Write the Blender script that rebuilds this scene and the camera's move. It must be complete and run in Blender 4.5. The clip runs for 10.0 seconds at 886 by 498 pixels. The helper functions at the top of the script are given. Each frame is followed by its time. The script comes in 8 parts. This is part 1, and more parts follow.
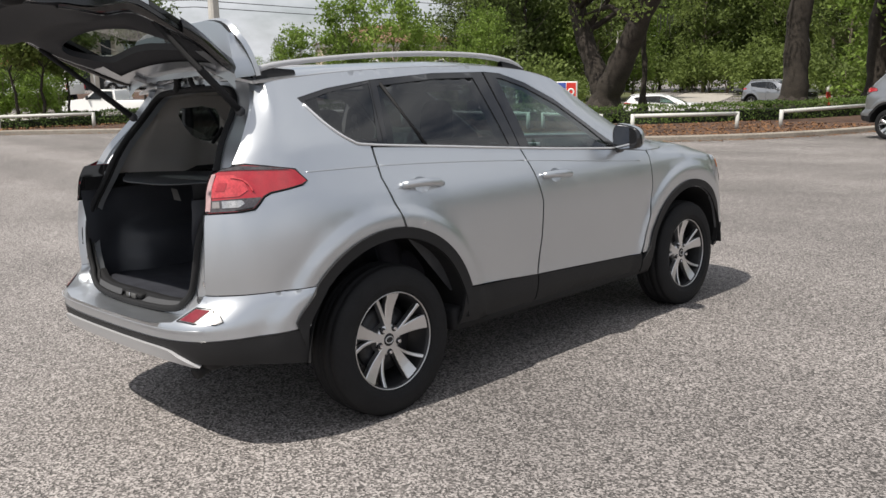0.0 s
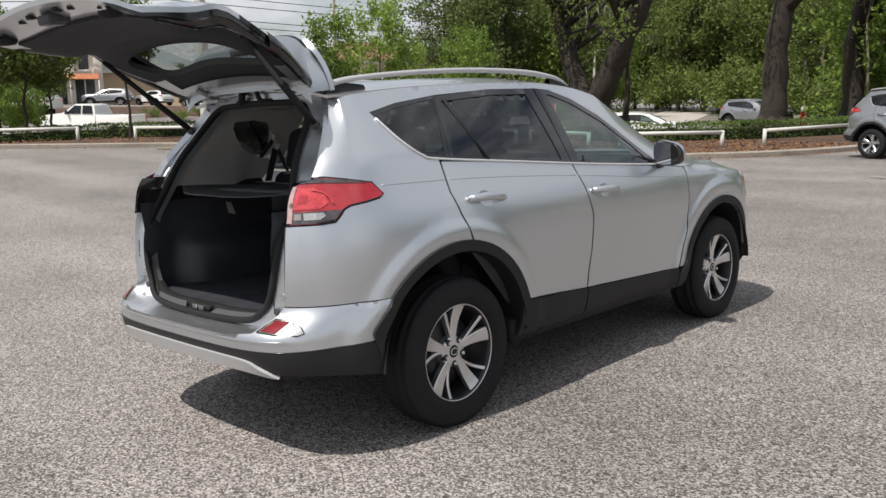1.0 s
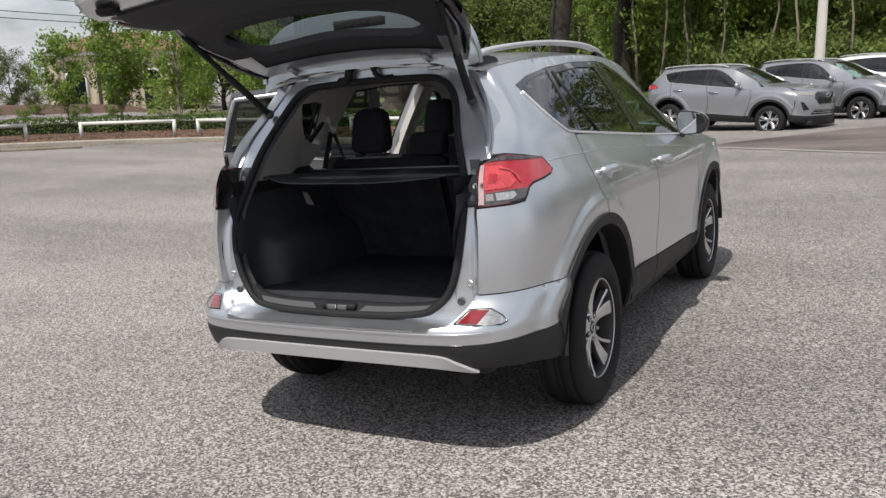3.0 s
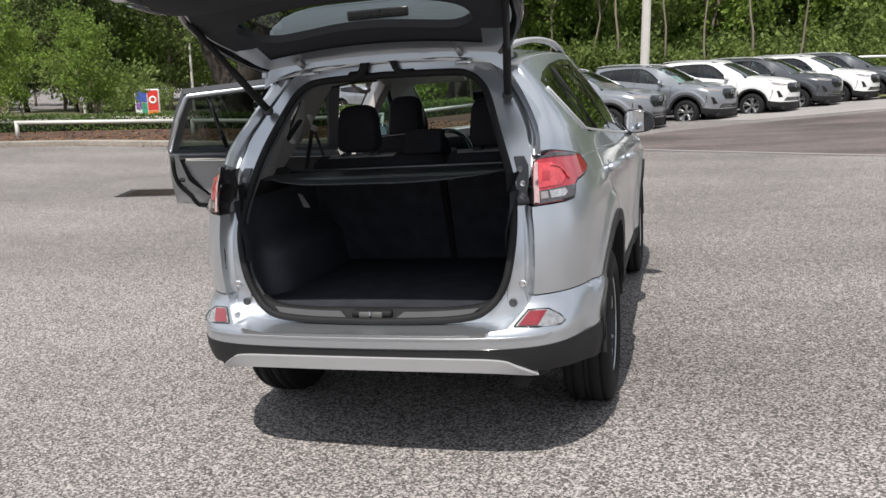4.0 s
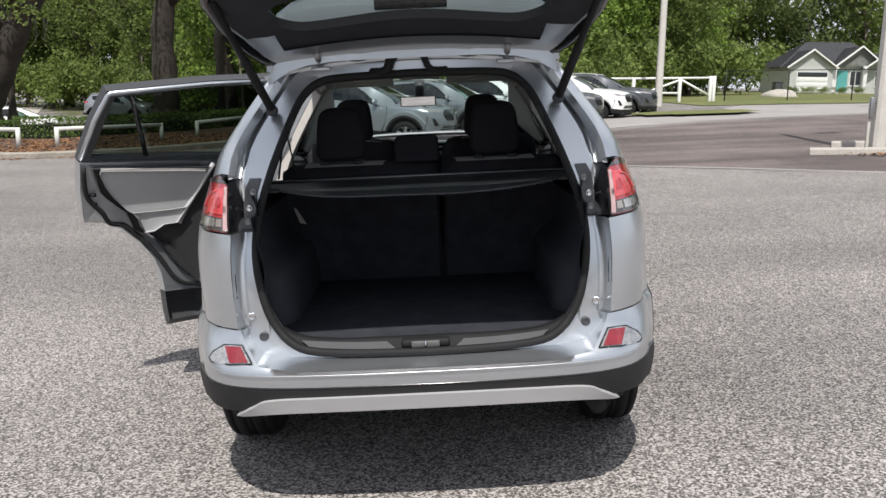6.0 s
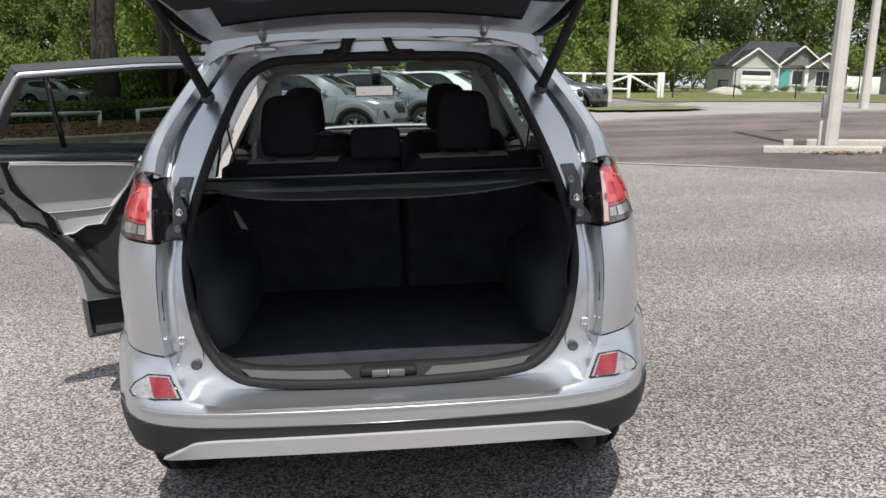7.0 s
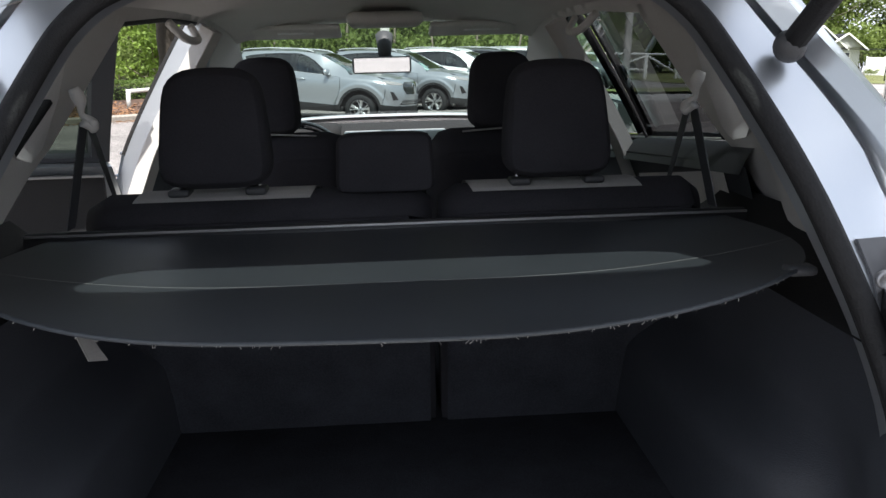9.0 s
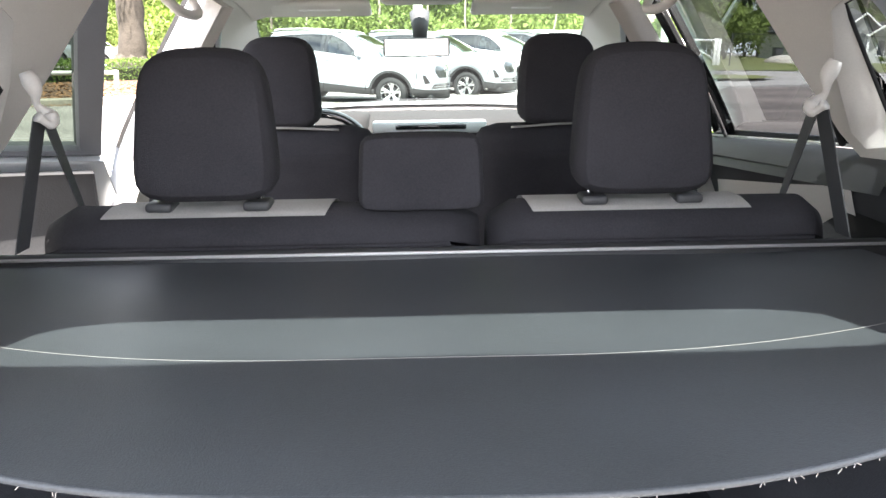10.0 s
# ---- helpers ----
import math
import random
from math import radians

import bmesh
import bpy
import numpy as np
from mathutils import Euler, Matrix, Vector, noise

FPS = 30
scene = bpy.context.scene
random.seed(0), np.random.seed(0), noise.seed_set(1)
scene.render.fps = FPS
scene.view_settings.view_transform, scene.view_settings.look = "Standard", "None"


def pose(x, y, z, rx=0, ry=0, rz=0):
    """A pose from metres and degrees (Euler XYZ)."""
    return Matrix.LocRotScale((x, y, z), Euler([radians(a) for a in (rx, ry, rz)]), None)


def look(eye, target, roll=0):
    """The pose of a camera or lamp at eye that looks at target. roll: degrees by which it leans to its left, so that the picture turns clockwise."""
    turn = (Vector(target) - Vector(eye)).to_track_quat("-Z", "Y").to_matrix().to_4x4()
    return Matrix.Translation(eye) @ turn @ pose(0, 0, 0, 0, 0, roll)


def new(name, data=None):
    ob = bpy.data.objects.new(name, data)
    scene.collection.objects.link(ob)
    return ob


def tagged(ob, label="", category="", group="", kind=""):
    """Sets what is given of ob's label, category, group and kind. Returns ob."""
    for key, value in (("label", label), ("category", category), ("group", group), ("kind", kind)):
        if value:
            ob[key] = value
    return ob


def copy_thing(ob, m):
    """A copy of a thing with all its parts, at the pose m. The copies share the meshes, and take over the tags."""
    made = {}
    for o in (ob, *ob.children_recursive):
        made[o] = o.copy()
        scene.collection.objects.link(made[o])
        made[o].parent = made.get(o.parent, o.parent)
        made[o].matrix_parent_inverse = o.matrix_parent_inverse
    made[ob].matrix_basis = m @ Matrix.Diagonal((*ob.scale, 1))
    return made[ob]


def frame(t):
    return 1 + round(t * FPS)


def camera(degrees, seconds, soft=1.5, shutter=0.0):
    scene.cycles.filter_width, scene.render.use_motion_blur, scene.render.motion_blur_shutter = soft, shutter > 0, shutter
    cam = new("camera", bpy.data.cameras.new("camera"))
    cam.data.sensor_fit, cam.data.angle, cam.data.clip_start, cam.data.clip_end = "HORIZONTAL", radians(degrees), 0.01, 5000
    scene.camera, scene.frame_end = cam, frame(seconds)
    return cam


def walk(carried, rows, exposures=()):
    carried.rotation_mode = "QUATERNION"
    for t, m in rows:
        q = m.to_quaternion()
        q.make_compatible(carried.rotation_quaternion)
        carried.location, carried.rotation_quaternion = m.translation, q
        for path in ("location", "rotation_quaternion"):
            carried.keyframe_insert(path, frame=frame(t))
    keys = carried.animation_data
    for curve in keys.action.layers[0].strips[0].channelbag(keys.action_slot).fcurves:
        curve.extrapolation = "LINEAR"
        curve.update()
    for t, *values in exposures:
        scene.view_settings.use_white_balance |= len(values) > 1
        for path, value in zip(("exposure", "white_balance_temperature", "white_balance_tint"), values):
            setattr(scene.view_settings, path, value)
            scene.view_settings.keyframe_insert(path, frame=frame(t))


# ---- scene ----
cam = camera(56.1, 10.0)
PATH = [
    (0, (3.6522, -2.4223, 1.6358), (2.2560, -1.0540, 1.2132), -0.80),
    (0.5, (3.6237, -2.5001, 1.6336), (2.2255, -1.1222, 1.2508), -0.48),
    (1, (3.3898, -2.7625, 1.6330), (2.0315, -1.3456, 1.2492), -0.31),
    (1.5, (3.1179, -2.9672, 1.6154), (1.8007, -1.5134, 1.2262), -0.33),
    (2, (2.7553, -3.1506, 1.6063), (1.4878, -1.6544, 1.2127), -1.58),
    (2.5, (2.3658, -3.3997, 1.5951), (1.2460, -1.7920, 1.1936), -1.88),
    (4, (1.1077, -3.8066, 1.5703), (0.5742, -1.9254, 1.1504), -0.92),
    (4.5, (0.6868, -3.8242, 1.5519), (0.3356, -1.8933, 1.1665), -0.53),
    (5, (0.2954, -3.8282, 1.5366), (0.2012, -1.8670, 1.1560), 0.39),
    (5.5, (0.0744, -3.7358, 1.5245), (0.0618, -1.7736, 1.1382), 0.55),
    (7, (-0.0760, -3.1913, 1.4932), (0.0845, -1.2390, 1.0894), 1.67),
    (7.5, (-0.0749, -2.7985, 1.4801), (0.1406, -0.8556, 1.0573), 2.31),
    (8, (-0.0939, -2.3880, 1.4842), (0.1719, -0.4558, 1.0411), 2.31),
    (8.5, (-0.0724, -1.9734, 1.4648), (0.1399, -0.0395, 1.0010), 2.19),
    (9, (-0.0866, -1.5920, 1.4418), (0.0599, 0.3517, 0.9939), 1.81),
    (9.5, (-0.1088, -1.2984, 1.4464), (0.0640, 0.6403, 0.9866), 2.92),
    (10, (-0.0971, -1.2204, 1.4368), (-0.0167, 0.7175, 0.9489), 2.54),
]
EXPOSURES = [(0, 0.17, 6500, 10), (2.5, 0.20, 6450, 10), (5.0, 0.30, 6250, 10), (7, 0.34, 6300, 10), (8, 0.47, 6300, 10), (8.5, 0.60, 6250, 10), (9, 1.32, 6200, 10), (9.5, 2.90, 6050, 10), (10, 3.68, 6550, 11)]
walk(cam, [(t, look(eye, target, roll)) for t, eye, target, roll in PATH], EXPOSURES)
# ---- light ----
SUN_DIR = Vector((0.06, 0.60, -1.0)).normalized()
world = bpy.data.worlds.new("sky")
scene.world = world
world.use_nodes = True
wn = world.node_tree.nodes
wl = world.node_tree.links
sky = wn.new("ShaderNodeTexSky")
sky.sky_type = "NISHITA"
sky.sun_disc = False
sky.sun_elevation = radians(59)
sky.sun_rotation = radians(174)
sky.air_density, sky.dust_density, sky.ozone_density = 1.0, 2.0, 1.0
# broken cloud over the blue
wtc = wn.new("ShaderNodeTexCoord")
wmap = wn.new("ShaderNodeMapping")
wmap.inputs["Scale"].default_value = (1.6, 1.6, 4.0)
wnoise = wn.new("ShaderNodeTexNoise")
wnoise.inputs["Scale"].default_value = 2.2
wnoise.inputs["Detail"].default_value = 8
wnoise.inputs["Roughness"].default_value = 0.58
wramp = wn.new("ShaderNodeValToRGB")
wramp.color_ramp.elements[0].position, wramp.color_ramp.elements[1].position = 0.34, 0.57
wmix = wn.new("ShaderNodeMixRGB")
wmix.inputs["Color2"].default_value = (9.0, 9.2, 9.6, 1)
wl.new(wtc.outputs["Generated"], wmap.inputs["Vector"])
wl.new(wmap.outputs["Vector"], wnoise.inputs["Vector"])
wl.new(wnoise.outputs["Fac"], wramp.inputs["Fac"])
wl.new(wramp.outputs["Color"], wmix.inputs["Fac"])
wl.new(sky.outputs["Color"], wmix.inputs["Color1"])
wl.new(wmix.outputs["Color"], wn["Background"].inputs["Color"])
wn["Background"].inputs["Strength"].default_value = 0.074

sun_data = bpy.data.lights.new("sun", "SUN")
sun_data.energy, sun_data.angle, sun_data.color = 4.2, radians(0.55), (1.0, 0.945, 0.865)
sun = new("sun", sun_data)
sun.matrix_world = look((0, 0, 30), Vector((0, 0, 30)) + SUN_DIR)

# ---- materials ----


def mat(name, base, rough=0.5, metal=0.0, vary=0.12, scale=6.0, fine=60.0, bump=0.0, bump_scale=200.0, coat=0.0, spec=0.5, tint=None, rand=0.0):
    """A surface whose colour and gloss vary at two scales, with a fine relief."""
    m = bpy.data.materials.new(name)
    m.use_nodes = True
    n, l = m.node_tree.nodes, m.node_tree.links
    p = n["Principled BSDF"]
    p.inputs["Roughness"].default_value, p.inputs["Metallic"].default_value = rough, metal
    p.inputs["Coat Weight"].default_value, p.inputs["Coat Roughness"].default_value = coat, 0.04
    p.inputs["Specular IOR Level"].default_value = spec
    tc = n.new("ShaderNodeTexCoord")
    big = n.new("ShaderNodeTexNoise")
    big.inputs["Scale"].default_value, big.inputs["Detail"].default_value = scale, 5
    small = n.new("ShaderNodeTexNoise")
    small.inputs["Scale"].default_value, small.inputs["Detail"].default_value = fine, 3
    l.new(tc.outputs["Object"], big.inputs["Vector"])
    l.new(tc.outputs["Object"], small.inputs["Vector"])
    add = n.new("ShaderNodeMath")
    add.operation = "ADD"
    l.new(big.outputs["Fac"], add.inputs[0])
    l.new(small.outputs["Fac"], add.inputs[1])
    fac = add.outputs[0]
    if rand:
        info = n.new("ShaderNodeObjectInfo")
        mul = n.new("ShaderNodeMath")
        mul.operation = "MULTIPLY_ADD"
        mul.inputs[1].default_value, mul.inputs[2].default_value = rand, -rand / 2
        l.new(info.outputs["Random"], mul.inputs[0])
        add2 = n.new("ShaderNodeMath")
        add2.operation = "ADD"
        l.new(fac, add2.inputs[0])
        l.new(mul.outputs[0], add2.inputs[1])
        fac = add2.outputs[0]
    ramp = n.new("ShaderNodeMapRange")
    ramp.inputs["From Min"].default_value, ramp.inputs["From Max"].default_value = 0.6, 1.4
    l.new(fac, ramp.inputs["Value"])
    mix = n.new("ShaderNodeMixRGB")
    dark = [c * (1 - vary) for c in base]
    light = tint or [min(1, c * (1 + vary)) for c in base]
    mix.inputs["Color1"].default_value, mix.inputs["Color2"].default_value = (*dark, 1), (*light, 1)
    l.new(ramp.outputs["Result"], mix.inputs["Fac"])
    l.new(mix.outputs["Color"], p.inputs["Base Color"])
    if bump:
        grain = n.new("ShaderNodeTexNoise")
        grain.inputs["Scale"].default_value, grain.inputs["Detail"].default_value = bump_scale, 2
        l.new(tc.outputs["Object"], grain.inputs["Vector"])
        b = n.new("ShaderNodeBump")
        b.inputs["Strength"].default_value, b.inputs["Distance"].default_value = bump, 0.01
        l.new(grain.outputs["Fac"], b.inputs["Height"])
        l.new(b.outputs["Normal"], p.inputs["Normal"])
    return m


def glass(name, tint, rough=0.0, gloss=0.06):
    """A thin pane: clear or tinted, with its reflection by the angle of view."""
    m = bpy.data.materials.new(name)
    m.use_nodes = True
    n, l = m.node_tree.nodes, m.node_tree.links
    n.remove(n["Principled BSDF"])
    t = n.new("ShaderNodeBsdfTransparent")
    t.inputs["Color"].default_value = (*tint, 1)
    g = n.new("ShaderNodeBsdfGlossy")
    g.inputs["Roughness"].default_value = rough
    f = n.new("ShaderNodeLayerWeight")
    f.inputs["Blend"].default_value = 0.5
    pw = n.new("ShaderNodeMath")
    pw.operation = "POWER"
    pw.inputs[1].default_value = 3.5
    ad = n.new("ShaderNodeMath")
    ad.operation, ad.use_clamp = "MULTIPLY_ADD", True
    ad.inputs[1].default_value, ad.inputs[2].default_value = 0.9, gloss
    mx = n.new("ShaderNodeMixShader")
    l.new(f.outputs["Facing"], pw.inputs[0])
    l.new(pw.outputs[0], ad.inputs[0])
    l.new(ad.outputs[0], mx.inputs["Fac"])
    l.new(t.outputs["BSDF"], mx.inputs[1])
    l.new(g.outputs["BSDF"], mx.inputs[2])
    l.new(mx.outputs["Shader"], n["Material Output"].inputs["Surface"])
    return m


def speckle(name, dark, mid, light, grain, rough, stain=0.25, bump=0.6):
    """Exposed-aggregate paving: pale and dark stones in a binder, with broad stains and tyre wear."""
    m = bpy.data.materials.new(name)
    m.use_nodes = True
    n, l = m.node_tree.nodes, m.node_tree.links
    p = n["Principled BSDF"]
    p.inputs["Roughness"].default_value = rough
    tc = n.new("ShaderNodeTexCoord")
    vor = n.new("ShaderNodeTexVoronoi")
    vor.inputs["Scale"].default_value = grain
    l.new(tc.outputs["Object"], vor.inputs["Vector"])
    ramp = n.new("ShaderNodeValToRGB")
    e = ramp.color_ramp.elements
    e[0].position, e[0].color = 0.25, (*dark, 1)
    e[1].position, e[1].color = 0.77, (*light, 1)
    k = e.new(0.5)
    k.color = (*mid, 1)
    sep = n.new("ShaderNodeSeparateColor")
    l.new(vor.outputs["Color"], sep.inputs["Color"])
    fine = n.new("ShaderNodeTexNoise")
    fine.inputs["Scale"].default_value, fine.inputs["Detail"].default_value = grain * 1.6, 2
    l.new(tc.outputs["Object"], fine.inputs["Vector"])
    blend = n.new("ShaderNodeMath")
    blend.operation = "MULTIPLY_ADD"
    blend.inputs[1].default_value = 0.62
    soft = n.new("ShaderNodeMath")
    soft.operation = "MULTIPLY"
    soft.inputs[1].default_value = 0.38
    l.new(fine.outputs["Fac"], soft.inputs[0])
    l.new(sep.outputs[0], blend.inputs[0])
    l.new(soft.outputs[0], blend.inputs[2])
    l.new(blend.outputs[0], ramp.inputs["Fac"])
    broad = n.new("ShaderNodeTexNoise")
    broad.inputs["Scale"].default_value, broad.inputs["Detail"].default_value = 0.35, 7
    broad.inputs["Roughness"].default_value = 0.6
    l.new(tc.outputs["Object"], broad.inputs["Vector"])
    mr = n.new("ShaderNodeMapRange")
    mr.inputs["From Min"].default_value, mr.inputs["From Max"].default_value = 0.3, 0.7
    mr.inputs["To Min"].default_value, mr.inputs["To Max"].default_value = 1 - stain, 1 + stain * 0.5
    l.new(broad.outputs["Fac"], mr.inputs["Value"])
    mul = n.new("ShaderNodeMixRGB")
    mul.blend_type = "MULTIPLY"
    mul.inputs["Fac"].default_value = 1
    l.new(ramp.outputs["Color"], mul.inputs["Color1"])
    # long worn lanes
    lane_map = n.new("ShaderNodeMapping")
    lane_map.inputs["Rotation"].default_value = (0, 0, 0.65)
    lane_map.inputs["Scale"].default_value = (0.10, 0.75, 1)
    lane = n.new("ShaderNodeTexNoise")
    lane.inputs["Scale"].default_value, lane.inputs["Detail"].default_value = 0.8, 6
    l.new(tc.outputs["Object"], lane_map.inputs["Vector"])
    l.new(lane_map.outputs["Vector"], lane.inputs["Vector"])
    lr = n.new("ShaderNodeMapRange")
    lr.inputs["From Min"].default_value, lr.inputs["From Max"].default_value = 0.34, 0.66
    lr.inputs["To Min"].default_value, lr.inputs["To Max"].default_value = 1 - stain * 0.8, 1 + stain * 0.5
    l.new(lane.outputs["Fac"], lr.inputs["Value"])
    both = n.new("ShaderNodeMath")
    both.operation = "MULTIPLY"
    l.new(mr.outputs["Result"], both.inputs[0])
    l.new(lr.outputs["Result"], both.inputs[1])
    l.new(both.outputs[0], mul.inputs["Color2"])
    l.new(mul.outputs["Color"], p.inputs["Base Color"])
    b = n.new("ShaderNodeBump")
    b.inputs["Strength"].default_value, b.inputs["Distance"].default_value = bump, 0.004
    l.new(vor.outputs["Distance"], b.inputs["Height"])
    l.new(b.outputs["Normal"], p.inputs["Normal"])
    return m


ASPHALT = speckle("asphalt", (0.050, 0.046, 0.043), (0.182, 0.166, 0.157), (0.47, 0.432, 0.412), 120.0, 0.9)
FRESH = speckle("fresh_asphalt", (0.066, 0.053, 0.049), (0.140, 0.112, 0.104), (0.25, 0.205, 0.192), 110.0, 0.9, 0.5)
ROAD_TOP = mat("worn_road_concrete", (0.30, 0.28, 0.27), 0.9, vary=0.2, scale=0.8, fine=25, bump=0.4, bump_scale=60)
CONCRETE = mat("concrete", (0.42, 0.39, 0.35), 0.9, vary=0.2, scale=1.5, fine=25, bump=0.4, bump_scale=60)
KERB = mat("kerb_concrete", (0.29, 0.26, 0.22), 0.9, vary=0.4, scale=1.2, fine=18, bump=0.5, bump_scale=40)
MULCH = mat("pine_bark_mulch", (0.085, 0.048, 0.032), 0.95, vary=0.75, scale=1.6, fine=16, bump=1.0, bump_scale=14)
GRASS = mat("lawn", (0.10, 0.15, 0.035), 0.9, vary=0.35, scale=0.6, fine=14, bump=0.8, bump_scale=60, tint=(0.20, 0.19, 0.07))
EARTH = mat("dry_earth", (0.16, 0.13, 0.08), 0.95, vary=0.35, scale=0.2, fine=2.0, bump=0.6, bump_scale=12, tint=(0.10, 0.13, 0.04))
SILVER = mat("silver_paint", (0.580, 0.605, 0.637), 0.33, 0.87, vary=0.03, scale=1.5, fine=900, coat=0.8)
BLACK_PLASTIC = mat("black_plastic", (0.046, 0.047, 0.051), 0.55, vary=0.15, fine=300, bump=0.15, bump_scale=500)
GLOSS_BLACK = mat("gloss_black", (0.012, 0.012, 0.013), 0.12, vary=0.1, coat=0.5)
CLADDING = mat("textured_black_cladding", (0.017, 0.017, 0.018), 0.6, vary=0.15, fine=300, bump=0.15, bump_scale=500, spec=0.35)
RUBBER = mat("rubber", (0.014, 0.014, 0.015), 0.7, vary=0.2, fine=120, bump=0.2, bump_scale=300, spec=0.3)
TYRE = mat("tyre_rubber", (0.014, 0.014, 0.015), 0.75, vary=0.25, scale=9, fine=90, bump=0.2, bump_scale=200, spec=0.25)
ALLOY = mat("machined_alloy", (0.72, 0.72, 0.73), 0.28, 0.95, vary=0.05, fine=400)
ALLOY_DARK = mat("dark_alloy", (0.03, 0.03, 0.032), 0.4, 0.4, vary=0.1)
BRIGHT_TRIM = mat("bright_trim", (0.80, 0.80, 0.81), 0.30, 0.6, vary=0.04)
CHROME = mat("chrome", (0.8, 0.8, 0.82), 0.08, 1.0, vary=0.02)
STEEL = mat("grey_steel", (0.32, 0.32, 0.33), 0.45, 0.8, vary=0.1)
SKID = mat("silver_plastic", (0.52, 0.52, 0.53), 0.42, 0.35, vary=0.05, fine=400)
CARPET = mat("black_carpet", (0.038, 0.040, 0.049), 0.98, vary=0.4, scale=12, fine=260, bump=0.6, bump_scale=700, spec=0.2)
CLOTH = mat("charcoal_seat_cloth", (0.035, 0.034, 0.040), 0.95, vary=0.25, scale=10, fine=350, bump=0.4, bump_scale=900, spec=0.2)
PALE_CLOTH = mat("pale_seat_cloth", (0.33, 0.32, 0.31), 0.95, vary=0.1, fine=300, bump=0.3, bump_scale=800, spec=0.2)
COVER = mat("cargo_cover_vinyl", (0.034, 0.039, 0.0455), 0.50, vary=0.30, scale=5, fine=350, bump=0.12, bump_scale=600)
TRIM = mat("light_grey_trim", (0.60, 0.575, 0.545), 0.75, vary=0.07, scale=3, fine=300, bump=0.1, bump_scale=600)
HEADLINER = mat("headliner_felt", (0.70, 0.675, 0.64), 0.95, vary=0.06, fine=300, bump=0.2, bump_scale=900)
REFLECTOR_RED = mat("red_reflector", (0.20, 0.014, 0.022), 0.16, vary=0.3, scale=60, fine=300, coat=1.0)
RED_LENS = mat("red_lens", (0.40, 0.026, 0.036), 0.14, vary=0.2, scale=30, fine=200, coat=1.0)
CLEAR_LENS = mat("clear_lens", (0.34, 0.31, 0.30), 0.15, 0.3, vary=0.25, scale=30, fine=160, coat=1.0)
SMOKED_LENS = mat("smoked_lens", (0.085, 0.075, 0.078), 0.12, 0.3, vary=0.7, scale=60, fine=160, coat=1.0)
LAMP_BOWL = mat("silvered_reflector", (0.50, 0.49, 0.48), 0.25, 0.8, vary=0.4, scale=45, fine=160, coat=1.0)
AMBER_LENS = mat("amber_lens", (0.75, 0.22, 0.04), 0.15, vary=0.2, coat=1.0)
PRIVACY = glass("privacy_glass", (0.108, 0.120, 0.128), gloss=0.085)
PANE = glass("window_glass", (0.46, 0.65, 0.60), gloss=0.11)
SCREEN = glass("windscreen_glass", (0.62, 0.73, 0.70))
WING_GLASS = mat("tinted_mirror_glass", (0.62, 0.64, 0.66), 0.03, 1.0, vary=0.0)
CARGO_PLASTIC = mat("cargo_trim_plastic", (0.046, 0.049, 0.058), 0.40, vary=0.2, fine=300, bump=0.2, bump_scale=500)
MIRROR = mat("mirror_glass", (0.85, 0.87, 0.88), 0.02, 1.0, vary=0.0)
WHITE_PAINT = mat("white_car_paint", (0.80, 0.80, 0.79), 0.3, 0.0, vary=0.02, coat=0.6)
DARK_PAINT = mat("graphite_car_paint", (0.10, 0.105, 0.115), 0.32, 0.6, vary=0.04, coat=0.6)
PALE_SILVER = mat("pale_silver_car_paint", (0.34, 0.352, 0.375), 0.32, 0.7, vary=0.03, coat=0.6)
WHITE_STEEL = mat("white_painted_pipe", (0.60, 0.60, 0.56), 0.6, vary=0.15, scale=4, fine=40)
POLE_PAINT = mat("pale_concrete_pole", (0.52, 0.50, 0.46), 0.85, vary=0.12, scale=3, fine=30, bump=0.2, bump_scale=80)
BARK = mat("oak_bark", (0.036, 0.029, 0.023), 0.95, vary=0.55, scale=4, fine=22, bump=1.0, bump_scale=18)
PALE_BARK = mat("pale_bark", (0.20, 0.17, 0.13), 0.95, vary=0.4, scale=4, fine=22, bump=0.8, bump_scale=25)
WALL_CREAM = mat("cream_stucco", (0.62, 0.52, 0.40), 0.9, vary=0.08, fine=30, bump=0.2, bump_scale=60)
WALL_GREY = mat("grey_siding", (0.50, 0.51, 0.49), 0.8, vary=0.06, fine=30)
WHITE_TRIM = mat("white_painted_trim", (0.80, 0.80, 0.78), 0.6, vary=0.05, fine=30)
SHINGLE = mat("charcoal_shingle", (0.07, 0.072, 0.078), 0.9, vary=0.3, scale=6, fine=20, bump=0.6, bump_scale=30)
TEAL = mat("teal_door_paint", (0.10, 0.36, 0.34), 0.5, vary=0.06)
DARK_GLASS = mat("dark_window", (0.03, 0.035, 0.04), 0.08, vary=0.2)
WOOD_POLE = mat("weathered_wood_pole", (0.20, 0.17, 0.13), 0.9, vary=0.3, fine=20)
SIGN_BLUE = mat("sign_blue", (0.06, 0.10, 0.40), 0.5, vary=0.05)
SIGN_GREEN = mat("sign_green", (0.05, 0.30, 0.18), 0.5, vary=0.05)
SIGN_RED = mat("sign_red", (0.62, 0.04, 0.03), 0.5, vary=0.05)
SIGN_PURPLE = mat("sign_purple", (0.22, 0.10, 0.34), 0.5, vary=0.05)


